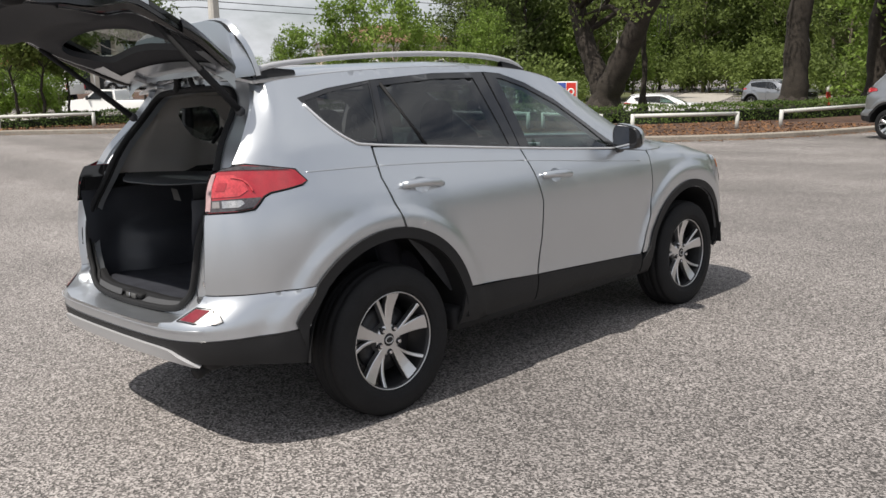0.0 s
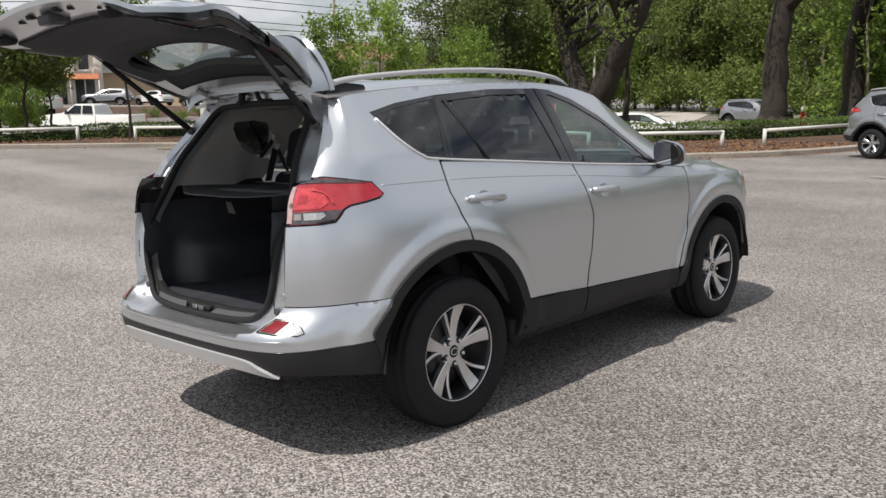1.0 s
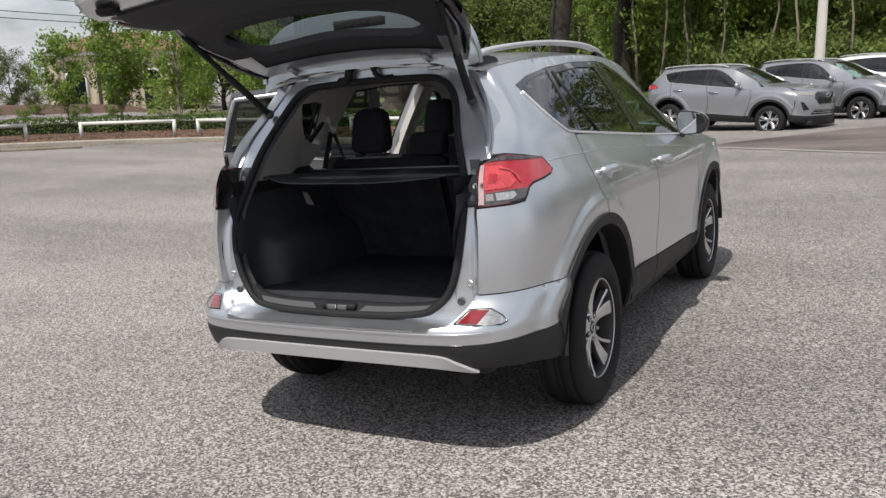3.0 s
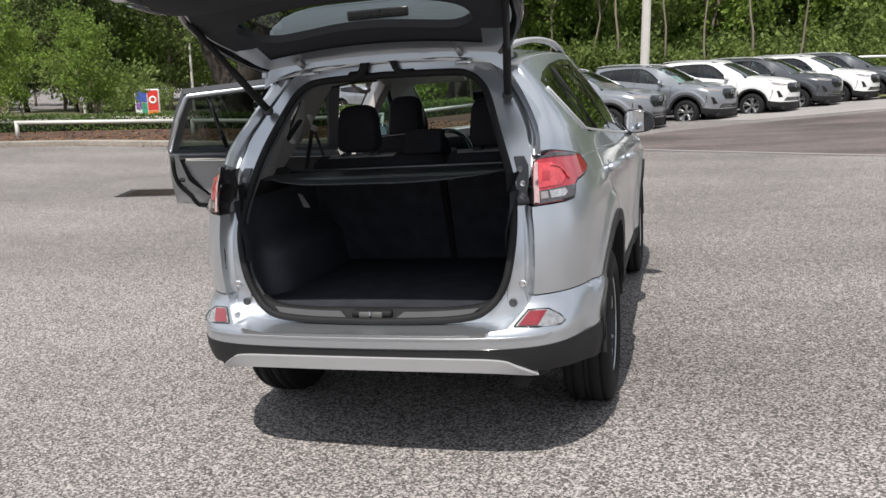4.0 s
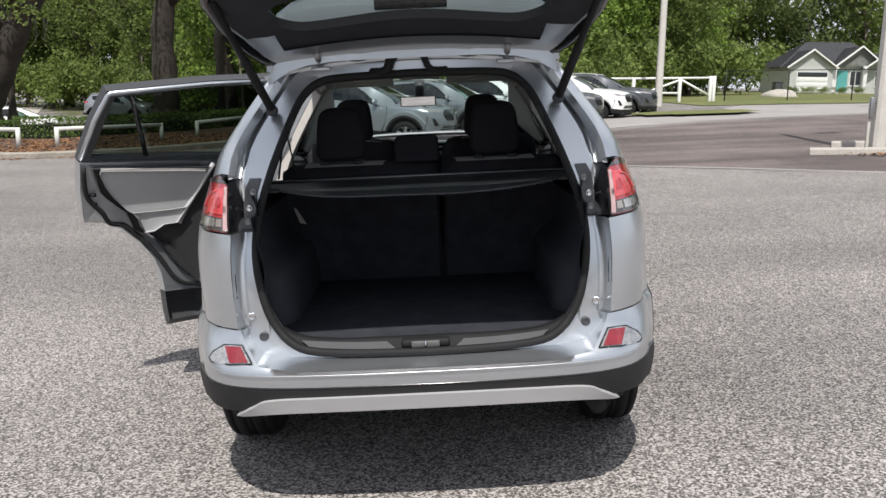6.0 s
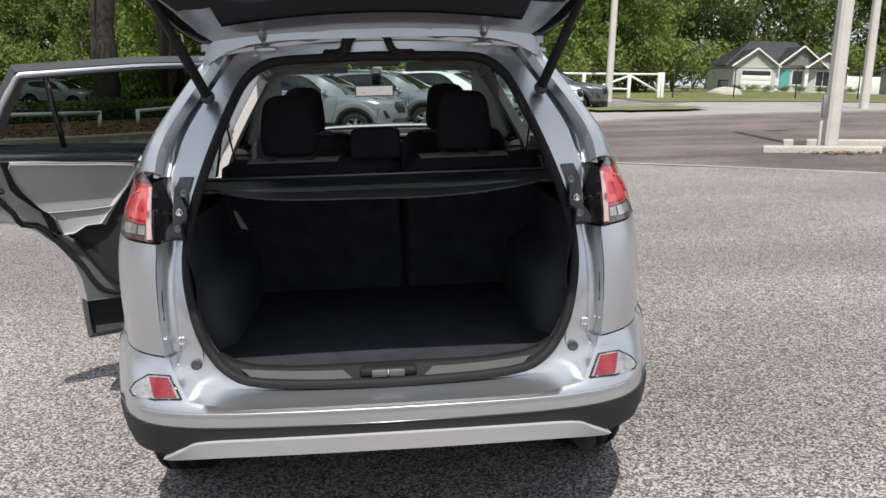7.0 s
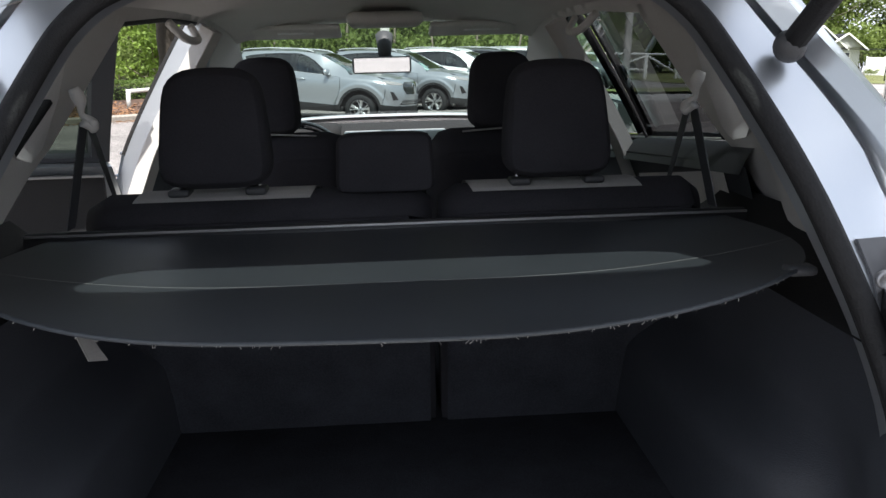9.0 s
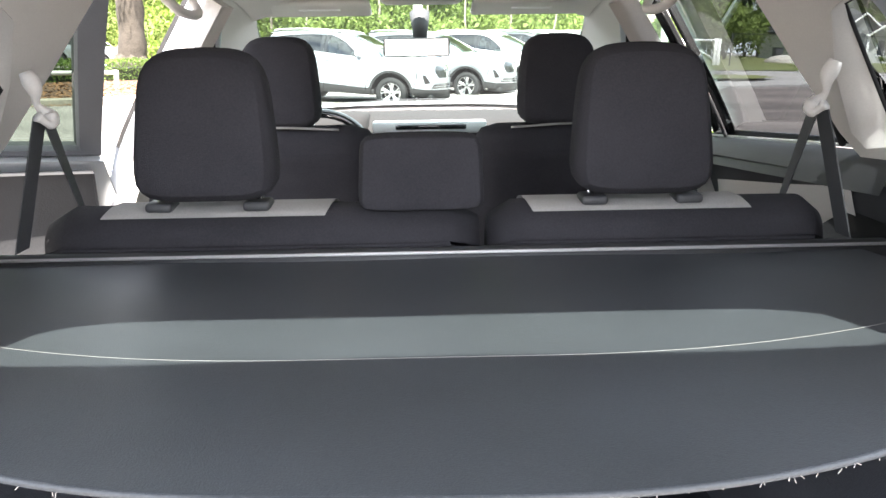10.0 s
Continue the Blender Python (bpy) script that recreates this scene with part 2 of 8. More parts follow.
def leaf_mat(name, base, tint):
    m = mat(name, base, 0.6, vary=0.45, scale=0.9, fine=9.0, tint=tint, spec=0.3, rand=0.35)
    p = m.node_tree.nodes["Principled BSDF"]
    p.inputs["Subsurface Weight"].default_value = 0.0
    n, l = m.node_tree.nodes, m.node_tree.links
    tr = n.new("ShaderNodeBsdfTranslucent")
    l.new(p.inputs["Base Color"].links[0].from_socket, tr.inputs["Color"])
    mx = n.new("ShaderNodeMixShader")
    mx.inputs["Fac"].default_value = 0.42
    l.new(p.outputs["BSDF"], mx.inputs[1])
    l.new(tr.outputs["BSDF"], mx.inputs[2])
    l.new(mx.outputs["Shader"], n["Material Output"].inputs["Surface"])
    return m


LEAF = leaf_mat("oak_leaves", (0.11, 0.17, 0.04), (0.25, 0.32, 0.085))
LEAF_BRIGHT = leaf_mat("young_leaves", (0.15, 0.25, 0.04), (0.30, 0.42, 0.085))
LEAF_DARK = leaf_mat("pine_needles", (0.08, 0.12, 0.036), (0.17, 0.22, 0.07))
HEDGE_LEAF = leaf_mat("hedge_leaves", (0.07, 0.13, 0.03), (0.17, 0.25, 0.06))

# ---- mesh tools ----


def mesh_of(bm, name, material, smooth=True):
    me = bpy.data.meshes.new(name)
    if smooth:
        for f in bm.faces:
            f.smooth = True
        for e in bm.edges:
            if len(e.link_faces) == 2 and e.calc_face_angle(0) > 1.1:
                e.smooth = False
    bm.to_mesh(me)
    bm.free()
    if material:
        me.materials.append(material)
    return me


def part(name, bm, material, parent, label="", smooth=True, matrix=None):
    ob = new(name, mesh_of(bm, name, material, smooth))
    ob.parent = parent
    if matrix is not None:
        ob.matrix_basis = matrix
    if label:
        ob["label"] = label
    return ob


def thing(name, label, category, matrix=None, group="", kind=""):
    ob = new(name)
    ob.empty_display_size = 0.2
    if matrix is not None:
        ob.matrix_basis = matrix
    return tagged(ob, label, category, group, kind)


def solo(name, bm, material, label, category, group="", kind="", smooth=True, matrix=None):
    ob = new(name, mesh_of(bm, name, material, smooth))
    if matrix is not None:
        ob.matrix_basis = matrix
    return tagged(ob, label, category, group, kind)


def box(bm, lo, hi, bevel=0.0, segments=2, m=None):
    """A box between two corners, with rounded edges."""
    lo, hi = Vector(lo), Vector(hi)
    geom = bmesh.ops.create_cube(bm, size=1)["verts"]
    bmesh.ops.scale(bm, vec=hi - lo, verts=geom)
    bmesh.ops.translate(bm, vec=(lo + hi) / 2, verts=geom)
    if bevel:
        edges = list({e for v in geom for e in v.link_edges})
        res = bmesh.ops.bevel(bm, geom=edges, offset=bevel, segments=segments, affect="EDGES", profile=0.5)
        geom = list({v for f in res["faces"] for v in f.verts} | {v for v in geom if v.is_valid})
    if m is not None:
        bmesh.ops.transform(bm, matrix=m, verts=geom)
    return bm


def boxed(lo, hi, bevel=0.0, segments=2, m=None):
    return box(bmesh.new(), lo, hi, bevel, segments, m)


def tube(bm, points, radius, sides=8, closed=False, taper=None):
    """A round bar along points; radius may be a list."""
    points = [Vector(p) for p in points]
    rings = []
    n = len(points)
    ref = None
    for i, p in enumerate(points):
        a = points[(i - 1) % n] if closed or i else points[0]
        b = points[(i + 1) % n] if closed or i < n - 1 else points[-1]
        d = (b - a).normalized()
        if ref is None:
            ref = d.orthogonal().normalized()
        ref = (ref - d * ref.dot(d)).normalized()
        side = d.cross(ref)
        r = radius[i] if isinstance(radius, (list, tuple)) else radius
        rings.append([bm.verts.new(p + (ref * math.cos(k * math.tau / sides) + side * math.sin(k * math.tau / sides)) * r) for k in range(sides)])
    for i in range(n if closed else n - 1):
        a, b = rings[i], rings[(i + 1) % n]
        for k in range(sides):
            bm.faces.new((a[k], a[(k + 1) % sides], b[(k + 1) % sides], b[k]))
    if not closed:
        bm.faces.new(rings[0][::-1])
        bm.faces.new(rings[-1])
    return bm


def tubed(points, radius, sides=8, closed=False):
    return tube(bmesh.new(), points, radius, sides, closed)


def lathe(bm, profile, axis="x", sides=32):
    """Turns a profile of (along, radius) round an axis."""
    rings = []
    for along, r in profile:
        ring = []
        for k in range(sides):
            c, s = math.cos(k * math.tau / sides) * r, math.sin(k * math.tau / sides) * r
            ring.append(bm.verts.new((along, c, s) if axis == "x" else (c, s, along)))
        rings.append(ring)
    for a, b in zip(rings, rings[1:]):
        for k in range(sides):
            bm.faces.new((a[k], a[(k + 1) % sides], b[(k + 1) % sides], b[k]))
    return bm


def grid(bm, f, nu, nv, keep=None):
    """A sheet of f(u, v), u and v from 0 to 1."""
    vs = [[bm.verts.new(f(i / nu, j / nv)) for j in range(nv + 1)] for i in range(nu + 1)]
    for i in range(nu):
        for j in range(nv):
            if keep is None or keep((i + 0.5) / nu, (j + 0.5) / nv):
                bm.faces.new((vs[i][j], vs[i + 1][j], vs[i + 1][j + 1], vs[i][j + 1]))
    loose = [v for v in bm.verts if not v.link_faces]
    bmesh.ops.delete(bm, geom=loose, context="VERTS")
    return bm


def thicken(bm, depth):
    """Gives a sheet a thickness, away from its normals."""
    bmesh.ops.solidify(bm, geom=list(bm.faces), thickness=depth)
    return bm


def curve(*pairs):
    """A smooth function through (x, y) pairs."""
    xs, ys = [p[0] for p in pairs], [p[1] for p in pairs]

    def f(x):
        if x <= xs[0]:
            return ys[0]
        if x >= xs[-1]:
            return ys[-1]
        i = max(k for k in range(len(xs) - 1) if xs[k] <= x)
        h = xs[i + 1] - xs[i]
        t = (x - xs[i]) / h

        def slope(k):
            if k == 0 or k == len(xs) - 1:
                j = 0 if k == 0 else k - 1
                return (ys[j + 1] - ys[j]) / (xs[j + 1] - xs[j])
            return (ys[k + 1] - ys[k - 1]) / (xs[k + 1] - xs[k - 1])
        m0, m1 = slope(i) * h, slope(i + 1) * h
        return (2 * t**3 - 3 * t**2 + 1) * ys[i] + (t**3 - 2 * t**2 + t) * m0 + (3 * t**2 - 2 * t**3) * ys[i + 1] + (t**3 - t**2) * m1
    return f


def spline(pts, n=8, closed=False):
    """Points of a smooth line through pts (any dimension)."""
    pts = [Vector(p) for p in pts]
    out = []
    k = len(pts)
    for i in range(k if closed else k - 1):
        p0 = pts[i - 1] if closed or i else pts[0] * 2 - pts[1]
        p1, p2 = pts[i], pts[(i + 1) % k]
        p3 = pts[(i + 2) % k] if closed or i + 2 < k else pts[-1] * 2 - pts[-2]
        for j in range(n):
            t = j / n
            out.append(0.5 * ((2 * p1) + (p2 - p0) * t + (2 * p0 - 5 * p1 + 4 * p2 - p3) * t * t + (3 * p1 - p0 - 3 * p2 + p3) * t**3))
    if not closed:
        out.append(pts[-1])
    return out


# ---- ground ----


def height(x, y):
    """The lot falls gently to the drain side, rises towards the houses, and a bank climbs beyond the street."""
    z = 1.12 * math.tanh(x / 20) if x > 0 else -0.25 * math.tanh(-x * 0.224)
    k = min(max((-x - 26) / 16, 0), 1)
    slope = 1.0 * min(max((y - 30) / 28, 0), 1) * min(max((-x - 9) / 8, 0), 1)
    dip = slope + 0.7 * math.exp(-((x + 21) ** 2 + (y - 36.5) ** 2) / 30)
    r, q = min(max((-x - 49) / 9, 0), 1), min(max((62 - y) / 16, 0), 1)
    bank = 1.45 * r * r * (3 - 2 * r) * q * q * (3 - 2 * q)
    return z - 0.9 * k * k * (3 - 2 * k) - 0.07 * math.tanh(y / 10) - dip + bank


def on_ground(x, y, up=0.0, turn=0.0):
    return pose(x, y, height(x, y) + up, 0, 0, turn)


def spaced(lo, hi, fine_lo, fine_hi, fine, coarse):
    out, x = [], lo
    while x < hi:
        out.append(x)
        x += fine if fine_lo <= x < fine_hi else min(coarse, max(fine, 0.12 * min(abs(x - fine_lo), abs(x - fine_hi))))
    return out + [hi]


def sheet(name, material, label, xs, ys, up=0.0, inside=None, kind="structure"):
    bm = bmesh.new()
    vs = [[bm.verts.new((x, y, height(x, y) + up)) for y in ys] for x in xs]
    for i in range(len(xs) - 1):
        for j in range(len(ys) - 1):
            if inside is None or inside((xs[i] + xs[i + 1]) / 2, (ys[j] + ys[j + 1]) / 2):
                bm.faces.new((vs[i][j], vs[i + 1][j], vs[i + 1][j + 1], vs[i][j + 1]))
    bmesh.ops.delete(bm, geom=[v for v in bm.verts if not v.link_faces], context="VERTS")
    return solo(name, bm, material, label, name, kind=kind)


def strip(name, line, width, up, material, label, depth=0.0, category=""):
    """A band along a line on the ground, width to its left; with depth a solid kerb."""
    bm = bmesh.new()
    line = [Vector(p) for p in line]
    rows = []
    for i, p in enumerate(line):
        d = (line[min(i + 1, len(line) - 1)] - line[max(i - 1, 0)]).normalized()
        q = p + Vector((-d.y, d.x)) * width
        z0, z1 = height(p.x, p.y), height(q.x, q.y)
        c = 0.02 if depth else 0
        row = [(p.x, p.y, z0 + up - c), (q.x, q.y, z1 + up)]
        if depth:
            e = p + Vector((-d.y, d.x)) * c
            row = [(p.x, p.y, z0 + up - depth), (p.x, p.y, z0 + up - c), (e.x, e.y, z0 + up), (q.x, q.y, z1 + up), (q.x, q.y, z1 + up - depth)]
        rows.append([bm.verts.new(v) for v in row])
    for a, b in zip(rows, rows[1:]):
        for k in range(len(a) - 1):
            bm.faces.new((a[k], b[k], b[k + 1], a[k + 1]))
    return solo(name, bm, material, label, category or name, kind="structure", smooth=False)


sheet("ground", ASPHALT, "worn pale exposed-aggregate asphalt car park with oil stains", spaced(-320, 320, -14, 14, 1.0, 18), spaced(-160, 420, -10, 26, 1.0, 18))
# ---- the body surface of the cars ----
# v runs along the flank as y, from the middle of the tail round the corner to the middle of the nose.
from mathutils import geometry

WAIST = curve((0.28, 0.80), (0.36, 0.852), (0.45, 0.872), (0.56, 0.874), (0.70, 0.884), (0.85, 0.892), (0.97, 0.888), (1.05, 0.870), (1.12, 0.842), (1.20, 0.810), (1.27, 0.782), (1.4, 0.72))
BELT = curve((-0.3, 1.275), (0.0, 1.258), (1.0, 1.178), (1.83, 1.118), (2.5, 1.06), (3.2, 0.98))
CANT = curve((-0.45, 1.565), (0.0, 1.602), (0.5, 1.625), (1.0, 1.63), (1.35, 1.605), (1.6, 1.555), (1.8, 1.455), (2.0, 1.345), (2.2, 1.235), (2.45, 1.135), (2.8, 1.085), (3.1, 1.0), (3.2, 0.96), (3.45, 0.83))
CANT_X = curve((-0.45, 0.555), (0.5, 0.56), (1.5, 0.56), (2.0, 0.60), (2.45, 0.70), (2.8, 0.74), (3.2, 0.76))
ROUND = curve((-1.65, 0.0), (-1.35, 0.29), (-1.1, 0.53), (-0.95, 0.68), (-0.82, 0.79), (-0.72, 0.87), (-0.6, 0.928), (-0.45, 0.965), (-0.2, 0.99), (0.1, 1.0), (2.7, 1.0), (3.0, 0.985), (3.2, 0.94), (3.38, 0.86), (3.55, 0.74), (3.75, 0.55), (4.0, 0.3), (4.3, 0.0))
ALONG = curve((-1.65, -0.88), (-1.35, -0.876), (-1.1, -0.862), (-0.95, -0.835), (-0.82, -0.785), (-0.72, -0.71), (-0.6, -0.60), (-0.45, -0.45), (-0.2, -0.2), (0.1, 0.1), (2.7, 2.7), (3.0, 3.0), (3.2, 3.185), (3.38, 3.33), (3.55, 3.43), (3.75, 3.52), (4.0, 3.57), (4.3, 3.59))
TAIL = curve((0.30, 0.0), (0.40, -0.05), (0.46, -0.085), (0.525, -0.098), (0.560, -0.101), (0.571, -0.109), (0.582, -0.101), (0.60, -0.082), (0.625, -0.052), (0.645, -0.028), (0.665, -0.006), (0.68, 0.0), (0.8, 0.0), (1.0, 0.02), (1.1, 0.05), (1.2, 0.105), (1.3, 0.175), (1.45, 0.30), (1.56, 0.37))
NOSE = curve((0.25, -0.10), (0.4, -0.01), (0.55, 0.0), (0.7, -0.02), (0.85, -0.08), (0.97, -0.22), (1.05, -0.4))
CORNER = curve((1.0, 1.0), (1.2, 0.85), (1.35, 0.62), (1.56, 0.45))


def ease(x):
    x = min(max(x, 0), 1)
    return x * x * (3 - 2 * x)


CREASE = curve((-0.45, 1.173), (0.02, 1.167), (0.5, 1.147), (1.0, 1.115), (1.6, 1.067), (2.2, 1.02), (2.8, 0.97))


def skin(v, z):
    """A point of the right-hand outer skin."""
    y = ALONG(v)
    a = 1 - (1 - ROUND(v)) * (CORNER(z) if v < 1 else 1)
    yy = min(max(y, -0.45), 3.3)
    b = BELT(yy)
    if z <= b:
        x = WAIST(z)
    else:
        x0 = WAIST(b)
        h = (z - b) / max(CANT(yy) - b, 0.02)
        x = x0 - (x0 - CANT_X(yy)) * min(h, 1.2) ** 1.1
    if z < 1.0:
        for c in (0.0, 2.66):
            r = math.hypot(y - c, z - 0.35)
            x += 0.018 * ease((0.645 - r) / 0.055) - 0.006 * ease((0.58 - r) / 0.10)
    # the ledge round the rear bumper
    if v < -0.36 and z < 0.70:
        x += 0.020 * ease((0.70 - z) / 0.042) * ease((-0.36 - v) / 0.09)
    if v < 0:
        y += ease((-0.3 - v) / 0.55) * TAIL(z)
    if v > 2.9:
        y += ease((v - 2.9) / 0.7) * NOSE(z)
    return Vector((x * a, y, z))


def skin_normal(v, z):
    d = 0.01
    n = (skin(v + d, z) - skin(v - d, z)).cross(skin(v, z + d) - skin(v, z - d))
    return n.normalized() if n.length else Vector((1, 0, 0))


def arc(cy, cz, r, a0, a1, n=20):
    return [(cy + r * math.cos(radians(a0 + (a1 - a0) * i / n)), cz + r * math.sin(radians(a0 + (a1 - a0) * i / n))) for i in range(n + 1)]


def in_loop(p, loop):
    inside = False
    for a, b in zip(loop, loop[1:] + loop[:1]):
        if (a[1] > p[1]) != (b[1] > p[1]) and p[0] < (b[0] - a[0]) * (p[1] - a[1]) / (b[1] - a[1]) + a[0]:
            inside = not inside
    return inside


def fill(loop, step, holes=(), extra=()):
    """Triangles over a closed 2D outline, with inner points for a curved surface."""
    verts, edges = [], []
    rims = []
    for lp in (loop, *holes):
        dense = []
        for a, b in zip(lp, lp[1:] + lp[:1]):
            a, b = Vector(a), Vector(b)
            k = max(1, math.ceil((b - a).length / step))
            dense += [a + (b - a) * (i / k) for i in range(k)]
        rims.append(dense)
        base = len(verts)
        verts += dense
        edges += [(base + i, base + (i + 1) % len(dense)) for i in range(len(dense))]
    rim = [p for r in rims for p in r]
    xs, ys = [p.x for p in rims[0]], [p.y for p in rims[0]]
    lines = [Vector(p) for p in extra]
    lines = [q for q in lines if in_loop(q, rims[0]) and not any(in_loop(q, h) for h in rims[1:]) and min((q - r).length_squared for r in rim) > 1e-5]
    verts += lines
    x = min(xs) + step / 2
    while x < max(xs):
        y = min(ys) + step / 2
        while y < max(ys):
            q = Vector((x, y))
            if in_loop(q, rims[0]) and not any(in_loop(q, h) for h in rims[1:]) and min((q - r).length_squared for r in rim) > (step * 0.45) ** 2 and not any(abs(q.x - r.x) < 0.04 and abs(q.y - r.y) < step * 0.3 for r in lines):
                verts.append(q)
            y += step
        x += step
    out = geometry.delaunay_2d_cdt(verts, edges, [], 0, 1e-5)
    kept = []
    for f in out[2]:
        mid = sum((out[0][i] for i in f), Vector((0, 0))) / len(f)
        if in_loop(mid, rims[0]) and not any(in_loop(mid, h) for h in rims[1:]):
            kept.append(f)
    return out[0], kept


def panel(bm, loop, step=0.045, off=0.0, lip=0.014, side=1, holes=(), surface=skin, normal=skin_normal):
    """A pressed panel over an outline in (v, z), with its edges turned in."""
    top = max(p[1] for p in loop)
    ridge = [(c + r * math.cos(radians(4 * k)), 0.35 + r * math.sin(radians(4 * k))) for c in (0.0, 2.66) for r in (0.572, 0.590, 0.610, 0.628, 0.648) for k in range(46)] if surface is skin and top > 0.8 and off > -0.01 and lip else ()
    pts, faces = fill([tuple(p) for p in loop], step, holes, ridge)
    vs, ns = [], []
    for p in pts:
        n = normal(p.x, p.y)
        q = surface(p.x, p.y) + n * off
        vs.append(bm.verts.new((q.x * side, q.y, q.z)))
        ns.append(Vector((n.x * side, n.y, n.z)))
    index = {v: i for i, v in enumerate(vs)}
    made = []
    for f in faces:
        try:
            made.append(bm.faces.new([vs[i] for i in (f if side > 0 else f[::-1])]))
        except ValueError:
            pass
    if lip:
        rim = [e for f in made for e in f.edges if len(e.link_faces) == 1]
        inner = {}
        for e in rim:
            for v in e.verts:
                if v not in inner:
                    inner[v] = bm.verts.new(v.co - ns[index[v]] * lip)
        for e in set(rim):
            a, b = e.verts
            bm.faces.new((a, b, inner[b], inner[a]))
    bmesh.ops.delete(bm, geom=[v for v in bm.verts if not v.link_faces], context="VERTS")
    return bm


def paneled(loop, **kw):
    return panel(bmesh.new(), loop, **kw)


def surf_line(line, off=0.0, side=1):
    out = []
    for v, z in line:
        p = skin(v, z) + skin_normal(v, z) * off
        out.append((p.x * side, p.y, p.z))
    return out


def roof_point(x, y):
    return Vector((x, y, CANT(y) + 0.052 * (1 - min(abs(x) / CANT_X(y), 1.0) ** 2.2)))


# outlines in (v, z)
DOOR_REAR = [(-0.006, 1.258), (-0.004, 1.112), (0.03, 1.0), (0.07, 0.889)]
DOOR_GAP = [(1.000, 1.178), (1.047, 1.05), (1.096, 0.89), (1.086, 0.7), (1.052, 0.49)]
FENDER_GAP = [(2.18, 1.088), (2.19, 1.05), (2.196, 0.85), (2.16, 0.68), (2.075, 0.45)]
WINDOW_TOP = [(-0.275, 1.487), (-0.1, 1.527), (0.18, 1.563), (0.6, 1.592), (1.0, 1.597), (1.12, 1.588), (1.3, 1.535), (1.5, 1.435), (1.7, 1.29), (1.9, 1.135)]
WINDOW_TAIL = [(-0.006, 1.262), (-0.10, 1.288), (-0.19, 1.36), (-0.262, 1.462)]
LAMP = [(-0.392, 1.137), (-0.422, 1.124), (-0.50, 1.112), (-0.585, 1.103), (-0.618, 1.090), (-0.639, 1.066), (-0.664, 1.043), (-0.72, 1.037), (-0.873, 1.034), (-0.861, 1.10), (-0.838, 1.188), (-0.79, 1.206), (-0.737, 1.220), (-0.609, 1.207), (-0.446, 1.186)]


def shifted(line, d):
    return [(v + d, z) for v, z in line]


def cup_loop(y, z):
    return [(y + 0.052 * math.cos(k * math.tau / 20), z + 0.038 * math.sin(k * math.tau / 20)) for k in range(20)]


